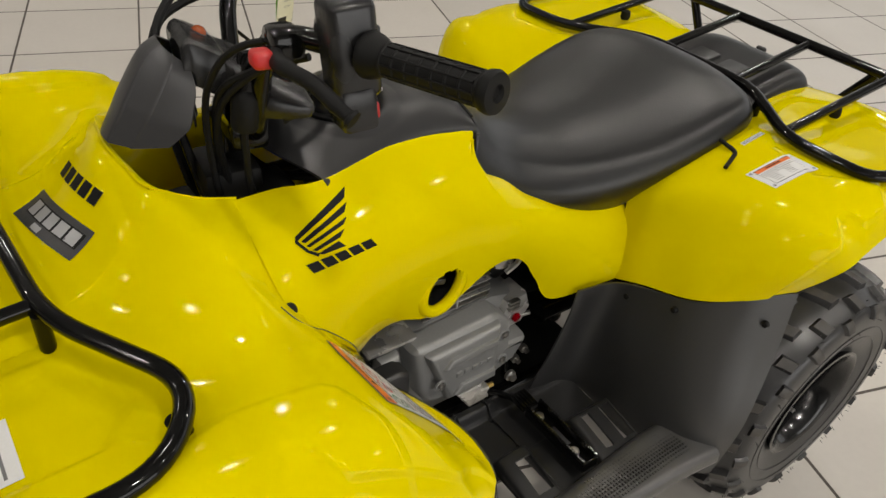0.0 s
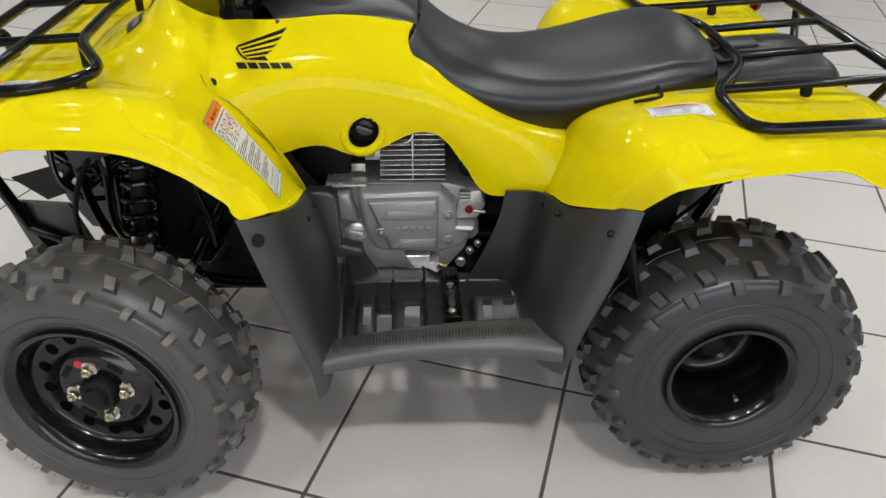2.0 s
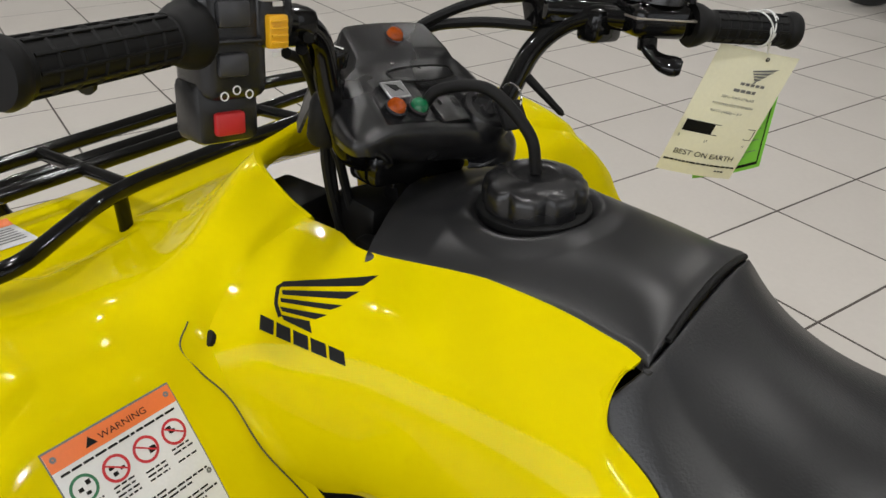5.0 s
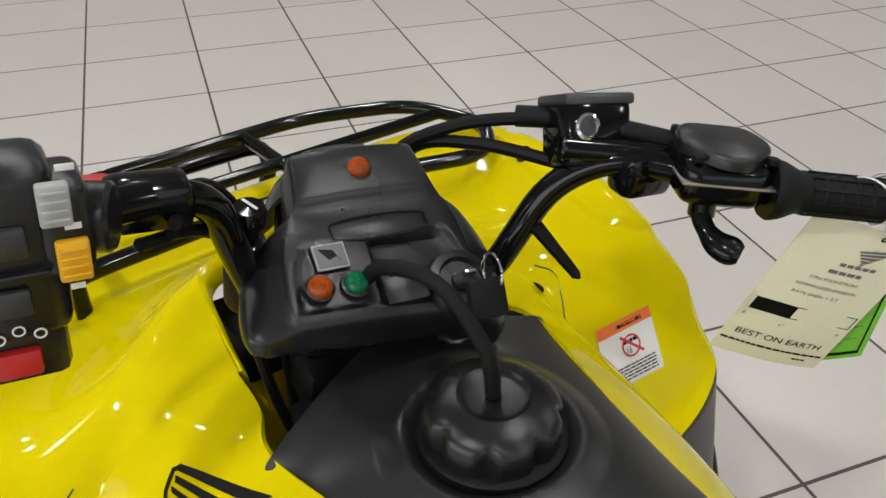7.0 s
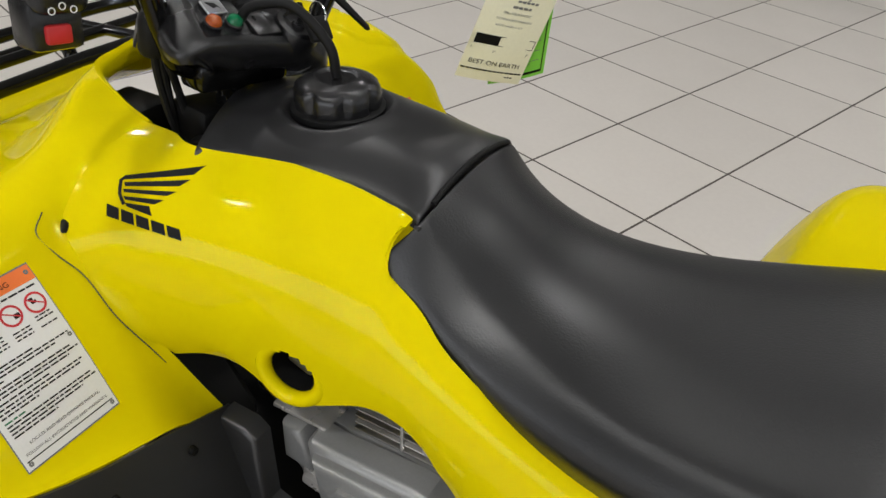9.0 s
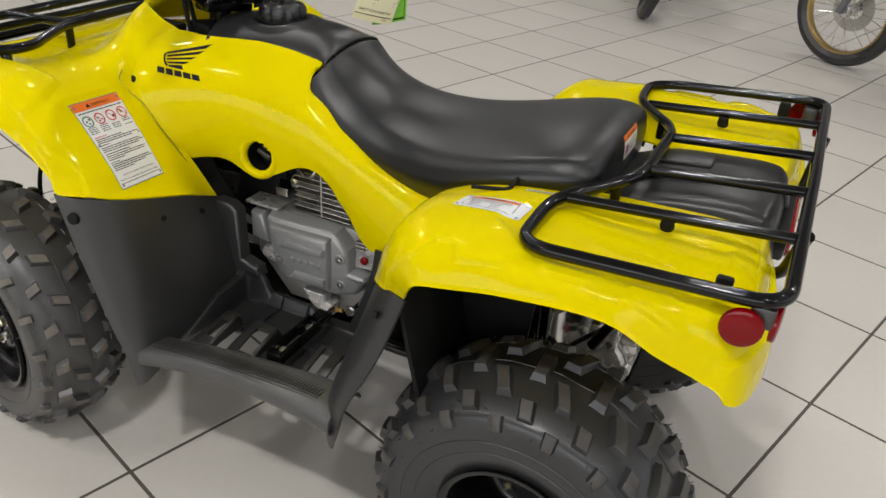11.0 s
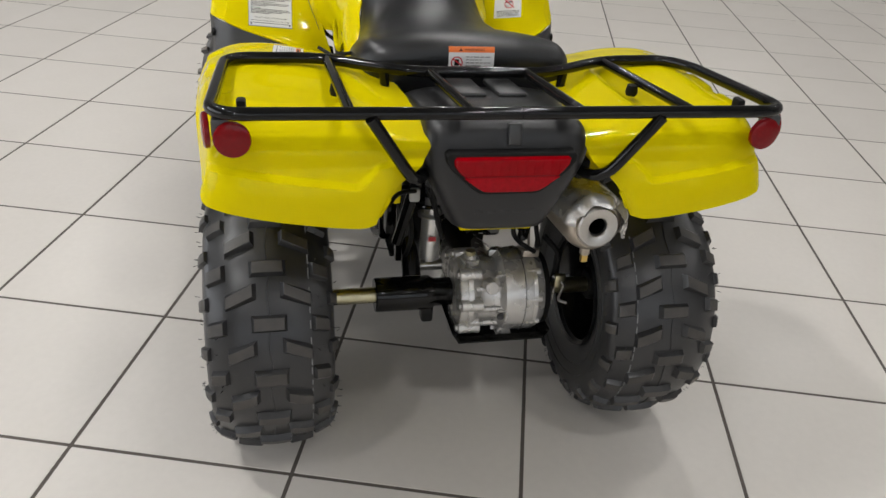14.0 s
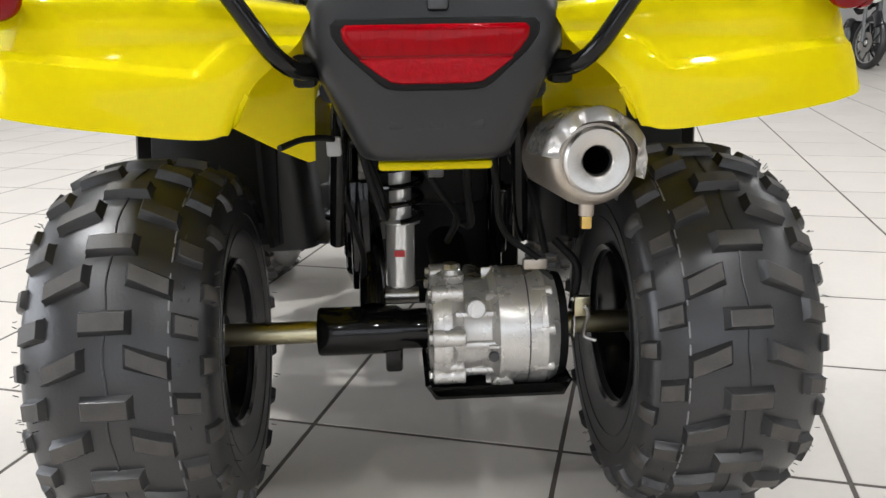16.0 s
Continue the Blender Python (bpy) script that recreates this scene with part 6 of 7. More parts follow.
hpart("horn_button", box(.006, .028, .020, .004, SW @ pose(.030, -.004, .012)), DARK_GREY, parent=sw)
hpart("lower_button", box(.006, .026, .018, .004, SW @ pose(.030, -.006, -.026)), DARK_GREY, parent=sw)
hpart("housing_lip", box(.012, .046, .004, .0015, SW @ pose(.028, -.004, -.008)), POD_PLASTIC, parent=sw)
hpart("stop_switch", box(.012, .026, .019, .003, SW @ pose(.018, -.006, -.074)), RED_SWITCH, "red engine stop switch", parent=sw)
for y, z, w in ((.034, .055, .010), (.034, .019, .009), (.032, -.020, .008)):
    hpart("print_mark", box(.0008, w, .004, .0002, SW @ pose(.0288 if y < .02 else .0322, y, z)), WHITE_MARK, parent=sw)
for y, z in ((-.014, -.050), (-.003, -.046), (.008, -.050)):
    hpart("print_mark", tube([SW @ Vector((.0285, y + .0032 * math.cos(a), z + .0032 * math.sin(a))) for a in (2 * math.pi * i / 14 for i in range(14))], .0005, 5, closed=True), WHITE_MARK, parent=sw)
hpart("lever_perch", box(.034, .05, .030, .008, Matrix.Translation((.028, -.160, .056))), GLOSS_BLACK)
hpart("parking_lock", box(.022, .026, .018, .006, Matrix.Translation((-.002, -.187, .050)), seg=3), RED_SWITCH, "red parking brake catch")
hpart("left_lever", tube(spline([(.012, -.180, .050), (.010, -.215, .050), (.025, -.262, .045), (.034, -.300, .035), (.043, -.316, .026)], 24), [.009] * 8 + [.0075] * 10 + [.0065] * 4 + [.010, .009], 12, flat=.75), MATT_BLACK, "black brake lever")
# right side: reservoir, throttle box, lever
RV = Matrix.Translation((.026, .160, .072)) @ pose(0, 0, 0, 0, -24, -8) @ Matrix.Scale(.88, 4)
rv = hpart("brake_reservoir", box(.050, .062, .056, .006, RV @ pose(0, 0, -.006)), GLOSS_BLACK, "black brake fluid reservoir")
hpart("reservoir_cap", box(.052, .067, .010, .003, RV @ pose(0, 0, .023)), BLACK_PLASTIC, parent=rv)
hpart("sight_glass", lathe([(.0115, -.001), (.0115, .003), (.009, .004), (.008, .002), (0, .002)], 24, RV @ pose(.025, -.014, 0, 0, 90, 0)), CHROME, parent=rv)
hpart("sight_glass_window", lathe([(.0078, .0022), (0, .0030)], 20, RV @ pose(.025, -.014, 0, 0, 90, 0)), DARK_GREY, parent=rv)
hpart("master_cylinder", rod((.040, .130, .064), (.075, .205, .064), .010, 16), GLOSS_BLACK)
hpart("right_perch", box(.028, .045, .034, .007, Matrix.Translation((.070, .185, .052))), GLOSS_BLACK)
TB = Matrix.Translation((.104, .222, .064)) @ pose(0, 0, 0, 0, 0, -26)
tb = hpart("throttle_housing", box(.062, .066, .036, .012, TB, seg=3), GLOSS_BLACK, "black thumb throttle housing")
hpart("housing_cover", prism([(.033 * math.cos(a) * (1 + .12 * math.cos(3 * a)), .034 * math.sin(a)) for a in (2 * math.pi * i / 36 for i in range(36))], .010, .004, TB @ pose(0, 0, .016), seg=3), POD_PLASTIC, parent=tb)
hpart("housing_seam", box(.0640, .0680, .002, .0005, TB @ pose(0, 0, .002)), HEAT_STEEL, parent=tb)
for x, y in ((-.026, -.026), (.026, -.026), (-.026, .027), (.02, .03)):
    hpart("cover_screw", lathe([(.0045, 0), (.0045, .004), (.0, .005)], 10, TB @ pose(x, y, .018)), MATT_BLACK, parent=tb)
hpart("throttle_neck", rod((.112, .208, .058), (.114, .210, .034), .010, 14), GLOSS_BLACK, parent=tb)
hpart("throttle_thumb", tube(spline([(.112, .208, .044), (.122, .204, .034), (.140, .204, .026), (.156, .212, .024)], 16), [.007] * 8 + [.008, .009, .010, .0105, .011, .011, .010, .007], 12, flat=.7), GLOSS_BLACK, "curved black thumb lever", parent=tb)
hpart("right_lever", tube(spline([(.060, .180, .055), (.068, .225, .052), (.098, .280, .050), (.130, .325, .050)], 16), .0075, 12, flat=.7), MATT_BLACK, "black brake lever")
hpart("lever_ball", lathe([(.003, -.01), (.009, -.006), (.010, 0), (.008, .007), (0, .010)], 14, Matrix.Translation((.131, .327, .050))), MATT_BLACK)

# ---- printed labels and marks ----
from mathutils.bvhtree import BVHTree


class Print:
    """Flat print laid on a body panel: u along U, v along V from O, both 0 to 1."""

    def __init__(self, O, U, V, ob=None, out=None):
        self.O, self.U, self.V = Vector(O), Vector(U), Vector(V)
        n = self.U.cross(self.V).normalized()
        self.n = n if out is None or n.dot(Vector(out)) > 0 else -n
        self.tree = None
        if ob:
            me = ob.data
            self.tree = BVHTree.FromPolygons([v.co[:] for v in me.vertices], [list(p.vertices) for p in me.polygons])
        self.bm, self.mats = bmesh.new(), []

    def at(self, u, v, lift):
        p = self.O + self.U * u + self.V * v
        if self.tree:
            hit = self.tree.ray_cast(p + self.n * .06, -self.n, .18)
            if hit[0] is not None:
                p = hit[0]
        return p + self.n * lift

    def slot(self, mat):
        if mat not in self.mats:
            self.mats.append(mat)
        return self.mats.index(mat)

    def face(self, vs, k):
        a = self.bm.faces.new(vs)
        a.normal_update()
        if a.normal.dot(self.n) < 0:
            a.normal_flip()
        a.material_index = k

    def rect(self, u0, v0, u1, v1, mat, lift=.0012, nu=1, nv=1):
        k = self.slot(mat)
        g = [[self.bm.verts.new(self.at(u0 + (u1 - u0) * i / nu, v0 + (v1 - v0) * j / nv, lift)) for j in range(nv + 1)] for i in range(nu + 1)]
        for i in range(nu):
            for j in range(nv):
                self.face((g[i][j], g[i + 1][j], g[i + 1][j + 1], g[i][j + 1]), k)

    def poly(self, pts, mat, lift=.0012):
        self.face([self.bm.verts.new(self.at(u, v, lift)) for u, v in pts], self.slot(mat))

    def strip(self, a, b, mat, lift=.0012, n=8):
        """A band between two edges, each a pair of end points."""
        k = self.slot(mat)
        A = [self.bm.verts.new(self.at(*(np.array(a[0]) * (1 - i / n) + np.array(a[1]) * i / n), lift)) for i in range(n + 1)]
        B = [self.bm.verts.new(self.at(*(np.array(b[0]) * (1 - i / n) + np.array(b[1]) * i / n), lift)) for i in range(n + 1)]
        for i in range(n):
            self.face((A[i], A[i + 1], B[i + 1], B[i]), k)

    def ring(self, u, v, r0, r1, mat, lift=.0016, n=24):
        k = self.slot(mat)
        fu, fv = 1 / self.U.length, 1 / self.V.length
        a = [[self.bm.verts.new(self.at(u + r * fu * math.cos(2 * math.pi * i / n), v + r * fv * math.sin(2 * math.pi * i / n), lift)) for i in range(n)] for r in (r0, r1)]
        for i in range(n):
            self.face((a[0][i], a[0][(i + 1) % n], a[1][(i + 1) % n], a[1][i]), k)

    def text(self, body, u, v, height, mat, lift=.0014, width=None, turn=False):
        cu = bpy.data.curves.new("text", "FONT")
        cu.body, cu.size = body, 1.0
        ob = bpy.data.objects.new("text", cu)
        scene.collection.objects.link(ob)
        me = bpy.data.meshes.new_from_object(ob.evaluated_get(bpy.context.evaluated_depsgraph_get()))
        bpy.data.objects.remove(ob)
        xs = [q.co.x for q in me.vertices]
        w = max(xs) - min(xs)
        h = height
        sx = (width / w) if width else h * self.V.length / self.U.length
        k = self.slot(mat)
        vs = [self.bm.verts.new(self.at(u + (q.co.x - min(xs)) * sx, v + q.co.y * h / .7, lift)) for q in me.vertices]
        for p in me.polygons:
            try:
                self.face([vs[i] for i in p.vertices], k)
            except ValueError:
                pass
        bpy.data.meshes.remove(me)

    def lines(self, u0, u1, v, h, mat, rnd, words=(.02, .08), gap=.012, lift=.0016):
        """A line of unreadable writing as small bars."""
        u = u0
        while u < u1 - .01:
            w = min(rnd.uniform(*words), u1 - u)
            self.rect(u, v, u + w, v + h, mat, lift)
            u += w + gap

    def done(self, name, parent, label="", m=None):
        ob = part(name, self.bm, self.mats, parent, label, smooth=False)
        return ob


rnd = random.Random(5)
A = Vector


def warning_front():
    p = Print((-.229, -.406, .611), A((-.238, -.294, .603)) - A((-.229, -.406, .611)), A((-.333, -.404, .745)) - A((-.229, -.406, .611)), front_body, (1, 0, 1))
    p.rect(-.01, -.01, 1.01, 1.01, GREY_INK, .0008, 8, 12)
    p.rect(0, 0, 1, 1, WHITE_LABEL, .0012, 8, 12)
    p.rect(0, .905, 1, 1, ORANGE_LABEL, .0016, 8, 2)
    p.poly([(.27, .93), (.36, .93), (.315, .975)], INK, .0020)
    p.text("WARNING", .38, .932, .032, INK, .0020, width=.38)
    p.lines(.04, .96, .872, .012, INK, rnd, (.03, .09))
    for i, m in enumerate((GREEN_INK, RED_INK, RED_INK, RED_INK)):
        u = .13 + i * .245
        p.ring(u, .780, .0088, .0112, m)
        for k in range(3):
            a, b = rnd.uniform(-.05, .03), rnd.uniform(-.035, .02)
            p.rect(u + a, .78 + b, u + a + rnd.uniform(.03, .05), .78 + b + rnd.uniform(.012, .025), INK, .0017)
        if i:
            p.strip(((u - .075, .815), (u + .075, .745)), ((u - .068, .822), (u + .082, .752)), m, .0021, 2)
        for k in range(4):
            if rnd.random() < .85:
                p.lines(u - .085, u + .085, .700 - k * .022, .009, INK, rnd, (.03, .07))
    for k, (v, u1) in enumerate(((.585, .30), (.560, .62), (.538, .96), (.516, .80), (.490, .25), (.460, .90), (.438, .97), (.416, .85), (.385, .60), (.360, .95), (.338, .90), (.316, .42), (.285, .25), (.262, .93), (.240, .97), (.218, .80), (.196, .50))):
        p.lines(.05, u1, v, .010, RED_INK if v in (.585,) else (GREEN_INK if v == .285 else INK), rnd, (.03, .10))
    p.text("LOCATE AND READ OWNER'S MANUAL.", .14, .125, .017, INK, .0016, width=.76)
    p.text("FOLLOW ALL INSTRUCTIONS AND WARNINGS.", .06, .075, .017, INK, .0016, width=.88)
    p.rect(.03, .045, .97, .052, INK, .0016, 4, 1)
    for u, v in ((.05, .96), (.95, .96), (.04, .5), (.96, .52), (.05, .03), (.95, .03)):
        p.ring(u, v, .0006, .0026, GREY_INK, .0020, 10)
    p.done("warning_label", front_body, "white warning label with an orange heading")


def warning_right():
    p = Print((-.258, .282, .639), A((-.258, .350, .639)) - A((-.258, .282, .639)), A((-.300, .290, .698)) - A((-.258, .282, .639)), front_body, (1, 0, 1))
    p.rect(-.12, 0, 1, 1, WHITE_LABEL, .0012, 6, 6)
    p.rect(-.12, .82, 1, 1, ORANGE_LABEL, .0016, 6, 2)
    p.lines(.2, .8, .87, .06, INK, rnd, (.06, .12))
    p.ring(.48, .55, .0105, .0128, RED_INK)
    p.text("16", .38, .44, .11, INK, .0018)
    p.lines(.34, .62, .60, .06, INK, rnd, (.06, .12))
    p.strip(((.28, .72), (.68, .38)), ((.31, .75), (.71, .41)), RED_INK, .0021, 2)
    for k in range(5):
        p.lines(.0, .9, .26 - k * .05, .022, INK, rnd, (.05, .14), .02)
    p.done("warning_label", front_body, "small white label with an orange heading")


def warning_rear():
    p = Print((.405, -.343, .700), A((.104, -.006, .018)), A((0, .053, .008)), rear_fenders[0], (0, 0, 1))
    p.rect(0, 0, 1, 1, WHITE_LABEL, .0012, 10, 5)
    p.rect(.12, .76, .84, .90, ORANGE_LABEL, .0016, 8, 1)
    p.lines(.32, .64, .80, .06, INK, rnd, (.03, .05), lift=.0020)
    for a in ((.105, .12, .112, .92), (.848, .12, .855, .92)):
        p.rect(*a, INK, .0016, 1, 4)
    for a in ((.105, .12, .855, .14), (.105, .90, .855, .92)):
        p.rect(*a, INK, .0016, 8, 1)
    for k in range(3):
        p.lines(.14, .78 - .12 * (k == 2), .68 - k * .075, .025, GREY_INK, rnd, (.02, .05), .008)
    for k in range(4):
        p.lines(.18, .34, .45 - k * .075, .025, GREY_INK, rnd, (.03, .05), .008)
        p.lines(.50, .64, .45 - k * .075, .025, GREY_INK, rnd, (.03, .05), .008)
    for u, v in ((.05, .90), (.95, .90), (.05, .10), (.95, .10)):
        p.ring(u, v, .0008, .0028, GREY_INK, .0018, 10)
    p.done("warning_label", rear_fenders[0], "white load label with an orange heading")
    q = Print((.474, -.235, .72), A((.060, .004, .004)), A((0, .009, .001)), rear_fenders[0], (0, 0, 1))
    q.rect(0, 0, 1, 1, WHITE_LABEL, .0012, 6, 1)
    q.rect(.04, .2, .96, .8, GREY_INK, .0016, 6, 1)
    q.lines(.08, .92, .38, .26, WHITE_LABEL, rnd, (.03, .06), .01, .0020)
    q.done("manual_label", rear_fenders[0], "narrow grey and white label")


def warning_seat():
    p = Print((.585, -.046, .735), A((0, .084, 0)), A((-.008, 0, .042)), seat, (1, 0, .15))
    p.rect(0, 0, 1, 1, WHITE_LABEL, .0012, 6, 5)
    p.rect(0, .76, 1, 1, ORANGE_LABEL, .0016, 6, 2)
    p.poly([(.22, .82), (.30, .82), (.26, .94)], INK, .0020)
    p.text("WARNING", .33, .825, .10, INK, .0020, width=.45)
    p.ring(.18, .34, .0088, .0108, RED_INK)
    p.rect(.13, .22, .23, .48, INK, .0017)
    p.strip(((.08, .48), (.28, .20)), ((.10, .52), (.30, .24)), RED_INK, .0021, 2)
    for k in range(4):
        p.lines(.38, .92 - .2 * (k % 2), .56 - k * .12, .035, GREY_INK, rnd, (.05, .12), .02)
    p.done("warning_label", seat, "white label with a red heading")


def front_left_label():
    p = Print((-.715, -.325, .77), A((.075, 0, 0)), A((0, .085, 0)), front_body, (0, 0, 1))
    p.rect(0, 0, 1, 1, WHITE_LABEL, .0012, 6, 6)
    p.rect(0, 0, .2, 1, ORANGE_LABEL, .0016, 2, 6)
    for k in range(6):
        p.rect(.30 + k * .10, .08, .34 + k * .10, .92, GREY_INK, .0016, 1, 4)
    p.done("warning_label", front_body, "white label with an orange edge")


def wing(p, mat, lift=.0010):
    """A plain spread wing of five stepped feathers, with a row of blocks below it. One unit is a sixth of a millimetre."""
    p.strip(((98, 175), (112, 255)), ((122, 178), (134, 250)), mat, lift, 5)
    p.strip(((112, 255), (150, 318)), ((134, 250), (172, 305)), mat, lift, 5)
    p.strip(((98, 175), (130, 150)), ((122, 178), (140, 166)), mat, lift, 3)
    for (a, b), (c, d) in ((((125, 150), (650, 40)), ((130, 172), (585, 95))), (((135, 186), (575, 122)), ((150, 206), (512, 165))),
                           (((140, 222), (500, 197)), ((152, 240), (440, 228))), (((150, 262), (425, 255)), ((168, 282), (360, 288))),
                           (((165, 300), (330, 302)), ((182, 322), (345, 362)))):
        p.strip((a, b), (c, d), mat, lift, 14)


def brand_marks():
    for cover, s in zip(side_covers[:1], (1,)):
        p = Print(A((-.3449, -.200 * s, .8140)), A((.00018083, 0, .00001757)), A((.0000778, 0, -.00011883)), cover, (0, -s, 0))
        wing(p, INK)
        for i in range(5):
            u = 45 + 97 * i
            v, w = 318 + (u - 45) * .232, 318 + (u + 82 - 45) * .232
            p.strip(((u, v), (u + 82, w)), ((u, v + 78), (u + 82, w + 78)), INK, .0010, 4)
        p.done("brand_mark", cover, "plain black wing mark over five blocks")
    O = A((-.551, .062, .772))
    p = Print(O, A((.024, -.140, .014)), A((.024, 0, .032)), front_body, (-1, 0, 1))
    p.rect(0, 0, 1, 1, DARK_GREY, .0010, 14, 4)
    p.rect(.10, .30, .95, .80, INK, .0014, 12, 3)
    for i in range(5):
        p.rect(.12 + i * .165, .34, .12 + i * .165 + .135, .76, SILVER_PRINT, .0018, 3, 2)
    p.rect(.36, .06, .50, .24, SILVER_PRINT, .0014, 3, 1)
    p.done("badge", front_body, "dark grey badge with five silver blocks")
    p = Print(A((-.510, .055, .826)), A((.020, -.110, .006)), A((.010, 0, .016)), front_body, (-1, 0, 1))
    for i in range(5):
        p.rect(.02 + i * .2, 0, .02 + i * .2 + .16, 1, INK, .0010, 3, 2)
    p.done("brand_mark", front_body)


warning_front()
warning_right()
warning_rear()
warning_seat()
front_left_label()
brand_marks()
on_both("panel_rivet", lathe([(.0085, -.003), (.0085, .001), (.007, .0025), (0, .003)], 18, aim((-.350, -.2345, .7515), (-.52, -.80, 1.15))), MATT_BLACK)
part("seat_hook", tube(fillet([(.392, -.262, .722), (.448, -.240, .722), (.448, -.205, .728)], .01), .0036, 8), MATT_BLACK, rear_fenders[0])

# ---- paper tags on the right grip ----
def hang_tag(name, O, U, V, mat, label, bend=.004):
    rows = []
    for i in range(7):
        u = i / 6
        rows.append([STANCE @ (A(O) + A(U) * u + A(V) * v + A((0, 0, 0)) + A(U).cross(A(V)).normalized() * bend * math.sin(math.pi * u)) for v in (0, .3, .6, .92, 1.0)])
    ob = part(name, sheet([[tuple(q) for q in r] for r in rows], 20, 20, thick=.0006), mat)
    return tagged(ob, label, "tag")


TO, TU, TV = A((-.141, .231, .818)), A((.062, .070, -.022)), A((.040, .030, .141))
tag1 = hang_tag("hang_tag", TO, TU, TV, CREAM_PAPER, "cream card hang tag tied to the grip")
tp = Print(STANCE @ TO, STANCE.to_3x3() @ TU, STANCE.to_3x3() @ TV, tag1, (.7, -.6, .3))
for i in range(5):
    tp.strip(((.50 + i * .02, .86 - i * .018), (.82 - i * .05, .90 - i * .030)), ((.51 + i * .02, .85 - i * .018), (.76 - i * .05, .875 - i * .030)), GREY_INK, .0006, 4)
for i in range(5):
    tp.rect(.44 + i * .065, .745, .44 + i * .065 + .05, .765, GREY_INK, .0006)
tp.lines(.40, .68, .690, .022, GREY_INK, rnd, (.04, .08), .012, .0006)
for v, a, w, words in ((.632, .30, .42, "229cc FOUR-STROKE"), (.574, .24, .52, "NORMALIZED EMISSION"), (.516, .26, .40, "RATE (NER) = 3.7")):
    tp.text(words, a, v, .020, GREY_INK, .0006, width=w)
tp.rect(.06, .335, .42, .425, INK, .0006)
tp.rect(.42, .420, .97, .425, INK, .0006)
tp.rect(.42, .335, .97, .340, INK, .0006)
tp.rect(.96, .335, .97, .425, INK, .0006)
tp.text("0", .05, .285, .022, INK, .0006)
tp.text("3.7", .38, .270, .022, INK, .0006)
tp.text("10", .90, .275, .022, INK, .0006)
tp.text("BEST ON EARTH", .10, .150, .040, INK, .0006, width=.78)
tp.lines(.02, .97, .090, .014, INK, rnd, (.03, .08), .012, .0006)
tp.lines(.72, .86, .050, .012, INK, rnd, (.03, .05), .012, .0006)
tp.ring(.60, .955, .0008, .0024, INK, .0006, 12)
tp.done("tag_print", tag1)
away = A(TU).cross(A(TV)).normalized()
away = -away if away.dot(A((.7, -.6, .3))) > 0 else away
GO, GU, GV = TO + TU * .60 - TV * .07 + away * .010, TU * .77 + TV * .19, TU * -.40 + TV * .80
tag2 = hang_tag("hang_tag", GO, GU, GV, GREEN_PAPER, "bright green card hang tag behind the cream one")
gp = Print(STANCE @ GO, STANCE.to_3x3() @ GU, STANCE.to_3x3() @ GV, tag2, (.7, -.6, .3))
for a in ((.06, .04, .94, .07), (.92, .04, .94, .95), (.06, .04, .08, .95)):
    gp.rect(*a, INK, .0005, 4, 4)
for k in range(9):
    gp.lines(.15, .86 - .15 * (k % 3), .42 - k * .038, .010, GREY_INK, rnd, (.04, .10), .015, .0005)
gp.done("tag_print", tag2)
gc = H @ Vector((.172, .316, .061))
loop = []
for i in range(80):
    a = 2 * math.pi * i / 26
    loop.append(STANCE @ (gc + (H.to_3x3() @ Vector((.0185 * math.cos(a), .010 * math.sin(i * .13) + .004 * math.sin(a * .5), .0185 * math.sin(a))))))
hole = STANCE @ (TO + TU * .60 + TV * .955)
string = part("tag_string", tube([hole] + loop + [hole + Vector((.001, 0, 0))], .0008, 6), WHITE_MARK)
tagged(string, "thin white cotton string wound round the grip", "string")


# ---- other machines in the showroom ----
BIKE_BODY = material("dark_bike_paint", (0.020, 0.020, 0.024), 0.25, vary=0.2, scale=8, coat=0.4)
BIKE_GREY = material("grey_bike_paint", (0.16, 0.17, 0.17), 0.35, vary=0.2, scale=8)
GOLD_RIM = material("gold_rim", (0.55, 0.40, 0.16), 0.3, metal=1.0, vary=0.1, scale=30)


def bike_wheel(parent, x, R, spoked, turn, rim_mat, w=.045):
    m = pose(x, 0, R, 0, 0, turn)
    prof = [(R - .075, -w * .6), (R - .05, -w), (R - .02, -w * .9), (R - .004, -w * .45), (R, 0), (R - .004, w * .45), (R - .02, w * .9), (R - .05, w), (R - .075, w * .6)]
    turnm = m @ pose(0, 0, 0, -90, 0, 0)
    wh = part("wheel", lathe([(R - .075, -w * .6), (R - .088, -w * .5), (R - .092, 0), (R - .088, w * .5), (R - .075, w * .6)], 56, turnm), rim_mat, parent)
    part("tyre", lathe(prof, 56, turnm), RUBBER, wh)
    part("hub", rod(m @ Vector((0, -.06, 0)), m @ Vector((0, .06, 0)), .035, 20), CAST_METAL, wh)
    part("brake_disc", lathe([(.06, .05), (.13, .05), (.13, .054), (.06, .054)], 36, turnm), STEEL, wh)
    n = 28 if spoked else 10
    for i in range(n):
        a = 2 * math.pi * i / n
        b = a + (.5 if i % 2 else -.5) * (1 if spoked else .12)
        side = .025 if i % 2 else -.025
        part("spoke", rod(m @ Vector((.035 * math.cos(b), side, .035 * math.sin(b))), m @ Vector(((R - .088) * math.cos(a), 0, (R - .088) * math.sin(a))), .002 if spoked else .011, 6), CHROME if spoked else BIKE_BODY, wh)
    return wh


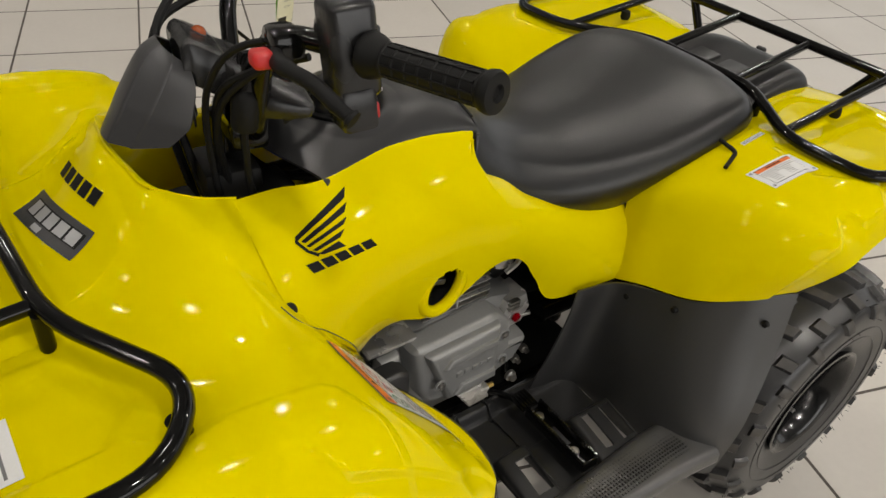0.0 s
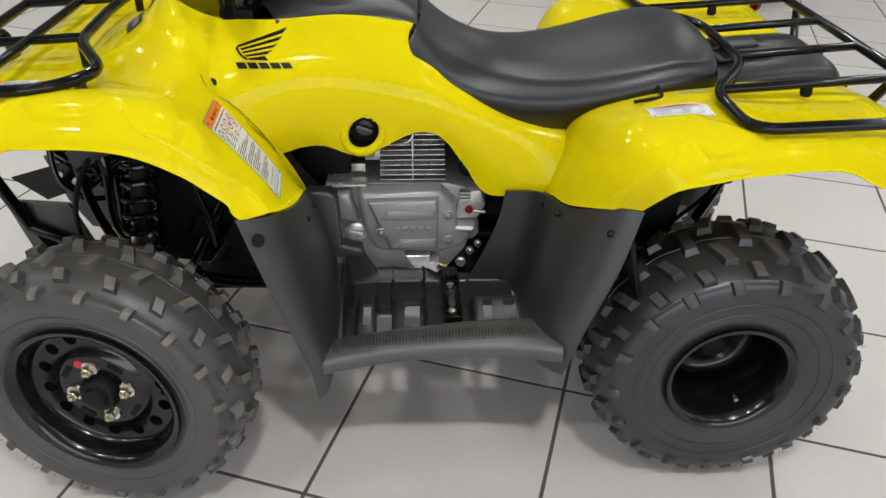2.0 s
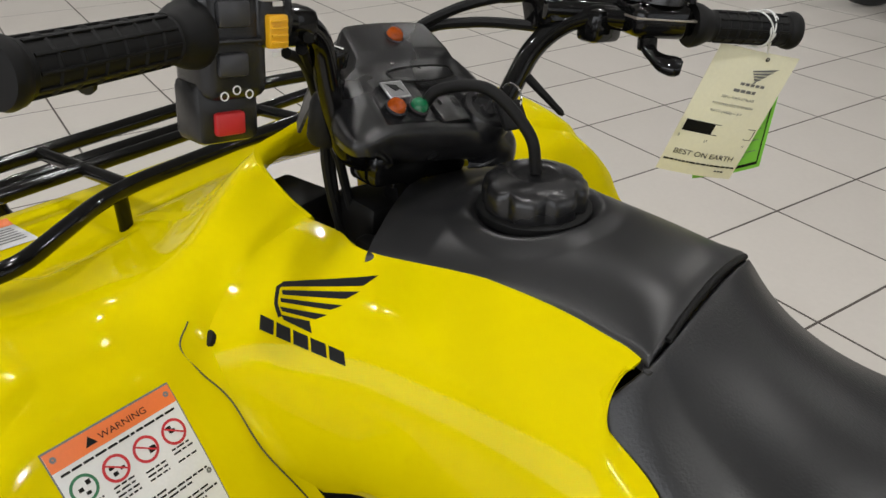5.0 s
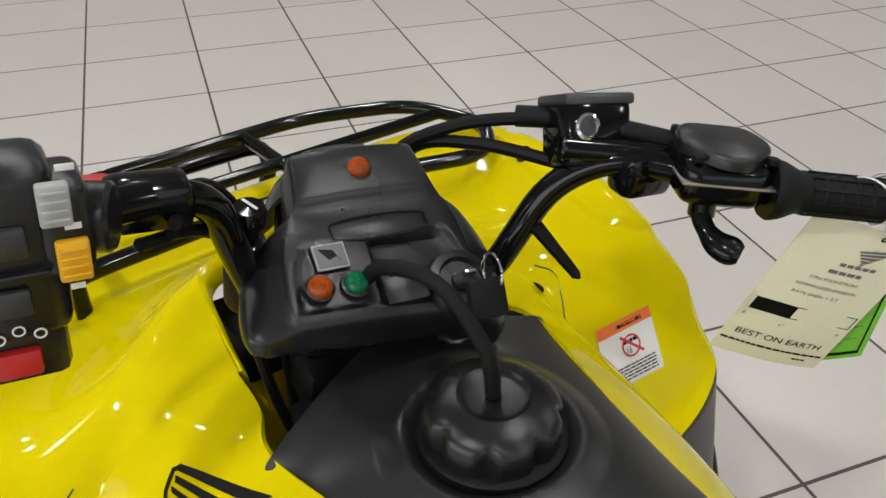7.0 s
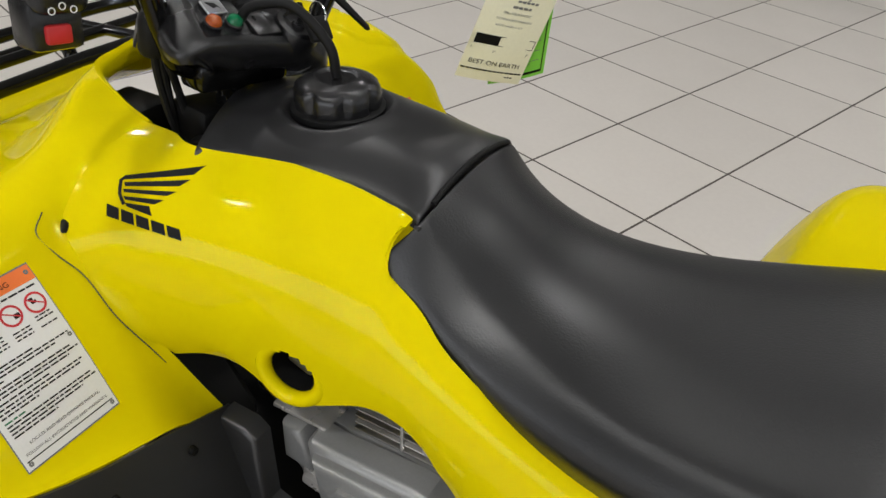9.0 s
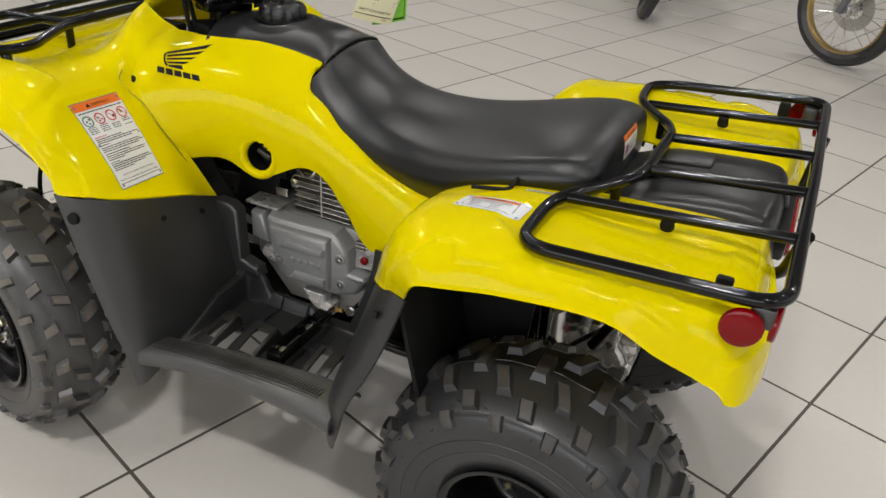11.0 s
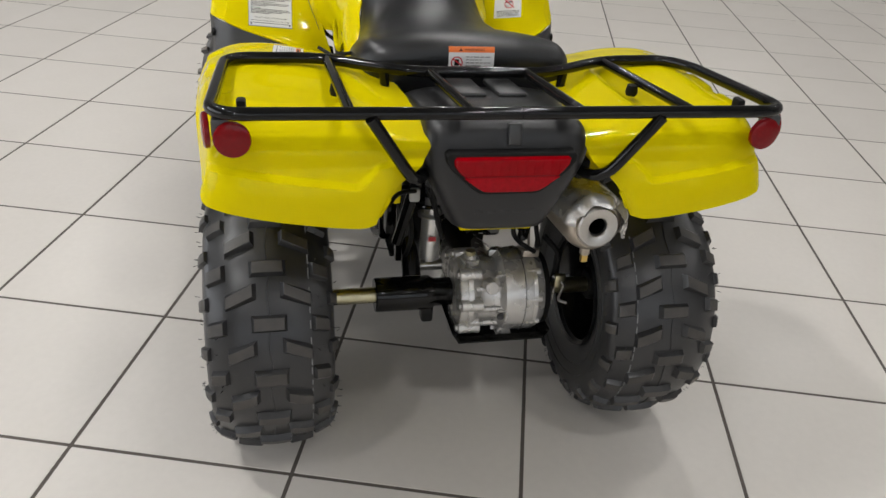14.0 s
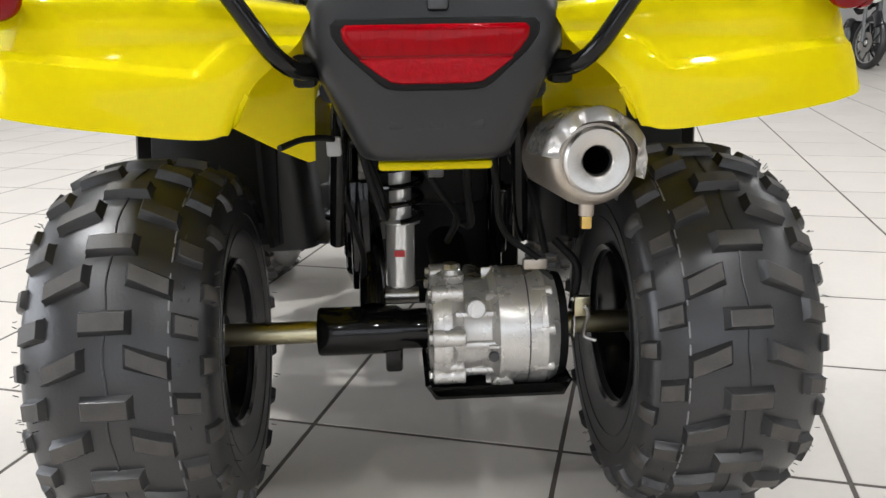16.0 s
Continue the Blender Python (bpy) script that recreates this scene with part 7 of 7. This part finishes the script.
def motorbike(label, m, spoked, rim_mat, paint, turn=0.0, R=.33):
    root = new("motorcycle")
    root.matrix_basis = m
    tagged(root, label, "motorcycle", group="motorcycles on the showroom floor")
    bike_wheel(root, 0, R, spoked, turn, rim_mat)
    bike_wheel(root, 1.40, R - .015, spoked, 0, rim_mat, .055)
    for s in (-1, 1):
        part("fork_leg", rod((0.0, s * .085, R), (.26, s * .085, .92), .024, 14), BIKE_GREY, root)
    part("front_mudguard", tube([(-R * 1.08 * math.cos(a) * .98, 0, R + R * 1.12 * math.sin(a)) for a in np.linspace(.6, 2.3, 16)], .06, 12, flat=.35), paint, root)
    part("engine_block", box(.36, .30, .34, .05, pose(.66, 0, .42), seg=3), MATT_BLACK, root)
    part("engine_case", rod((.62, -.19, .38), (.62, .19, .38), .12, 24), BIKE_GREY, root)
    part("fuel_tank", sheet(both([[(.30, 0, .80), (.30, -.05, .79), (.30, -.07, .74)], [(.45, 0, .95), (.45, -.12, .92), (.45, -.15, .80)], [(.70, 0, .92), (.70, -.10, .90), (.70, -.13, .78)], [(.82, 0, .80), (.82, -.06, .80), (.82, -.09, .76)]]), 30, 24, thick=.01), paint, root)
    part("saddle", box(.62, .24, .09, .035, pose(1.10, 0, .80, 0, -4, 0), seg=3), VINYL, root)
    part("swing_arm", box(.62, .16, .06, .02, pose(1.08, 0, .36)), BIKE_GREY, root)
    part("frame_spine", tube(fillet([(.26, 0, .90), (.60, 0, .74), (1.0, 0, .70), (1.5, 0, .82)], .08), .035, 12), MATT_BLACK, root)
    part("bars", tube(fillet([(.36, -.38, 1.04), (.26, -.20, 1.06), (.22, 0, .98), (.26, .20, 1.06), (.36, .38, 1.04)], .06), .012, 10), MATT_BLACK, root)
    part("headlamp", lathe([(.02, 0), (.075, .02), (.085, .07), (.08, .09), (0, .10)], 24, aim((.22, 0, .90), (-1, 0, .85))), CHROME, root)
    part("exhaust_can", rod((.80, .15, .30), (1.45, .18, .46), .05, 20), BIKE_GREY, root)
    part("side_stand", rod((.72, -.14, .26), (.70, -.32, .012), .012, 10), MATT_BLACK, root)
    part("foot_rest", rod((.86, -.28, .34), (.86, .28, .34), .012, 10), MATT_BLACK, root)
    return root


motorbike("dark off-road motorcycle with wire-spoked wheels", pose(.95, 4.06, 0, 4, 0, -38), True, GOLD_RIM, BIKE_BODY, 8)
motorbike("dark road motorcycle leaning on its side stand", pose(-.35, 4.40, 0, 15, 0, 108), False, BIKE_BODY, BIKE_GREY, -4)
motorbike("black road motorcycle with alloy wheels", pose(-.90, 5.28, 0, 5, 0, 62), False, BIKE_BODY, BIKE_BODY, -28)
motorbike("black cruiser motorcycle parked by the far wall", pose(-8.20, 6.00, 0, 4, 0, 160), False, CHROME, BIKE_BODY, 20)
motorbike("dark motorcycle parked far across the floor", pose(-8.60, -4.30, 0, 4, 0, 200), False, BIKE_BODY, BIKE_BODY, -10)

# ---- ceiling lamps ----
LAMP_WHITE = material("lamp_diffuser", (0.8, 0.8, 0.8), 0.5, emit=(1.0, 0.97, 0.92, 6.0))
LAMP_BODY = material("lamp_body", (0.5, 0.5, 0.5), 0.5)
first_lamp = None
for lx, ly in LAMPS:
    if first_lamp is None:
        first_lamp = part("ceiling_lamp", box(.70, .30, .08, .01, pose(0, 0, -.04)), LAMP_BODY)
        tagged(first_lamp, "white rectangular ceiling lamp", "lamp", group="ceiling lamps")
        part("diffuser", box(.62, .22, .012, .004, pose(0, 0, -.084)), LAMP_WHITE, first_lamp)
        first_lamp.matrix_basis = pose(lx, ly, ROOM[4])
    else:
        copy_thing(first_lamp, pose(lx, ly, ROOM[4]))


# ---- floor tiles ----
def tile_mesh():
    """One tile, its edges eased."""
    g, t = 0.0072, 0.008
    bm = box(TILE_STEP - g, TILE_STEP - g, t, 0.0012, pose(TILE_STEP / 2, TILE_STEP / 2, -t / 2), seg=1)
    return bm


def lay_tiles():
    me_ob = part("tile", tile_mesh(), TILE, floor, smooth=False)
    me = me_ob.data
    first = True
    far = []
    x0, x1, y0, y1, _ = ROOM
    for i in range(-45, 40):
        for j in range(-45, 45):
            c = TILE_M @ Vector(((i + .5) * TILE_STEP, (j + .5) * TILE_STEP, 0))
            if not (x0 - .2 < c.x < x1 + .2 and y0 - .2 < c.y < y1 + .2):
                continue
            m = TILE_M @ Matrix.Translation((i * TILE_STEP, j * TILE_STEP, 0))
            if -3.6 < c.x < 2.3 and -1.6 < c.y < 4.6:
                ob = me_ob if first else new("tile", me)
                first = False
                ob.parent = floor
                ob.matrix_basis = m
            else:
                far.append(m)
    src = tile_mesh()
    vs = np.array([v.co[:] for v in src.verts])
    fs = [[v.index for v in f.verts] for f in src.faces]
    src.free()
    V, F = [], []
    for m in far:
        k = len(V)
        R = np.array(m.to_3x3())
        V += [tuple(p) for p in vs @ R.T + np.array(m.translation)]
        F += [[k + i for i in f] for f in fs]
    me2 = bpy.data.meshes.new("tile_field")
    me2.from_pydata(V, [], F)
    me2.materials.append(TILE)
    ob = new("tile_field", me2)
    ob.parent = floor
    tagged(ob, kind="stuff")


lay_tiles()
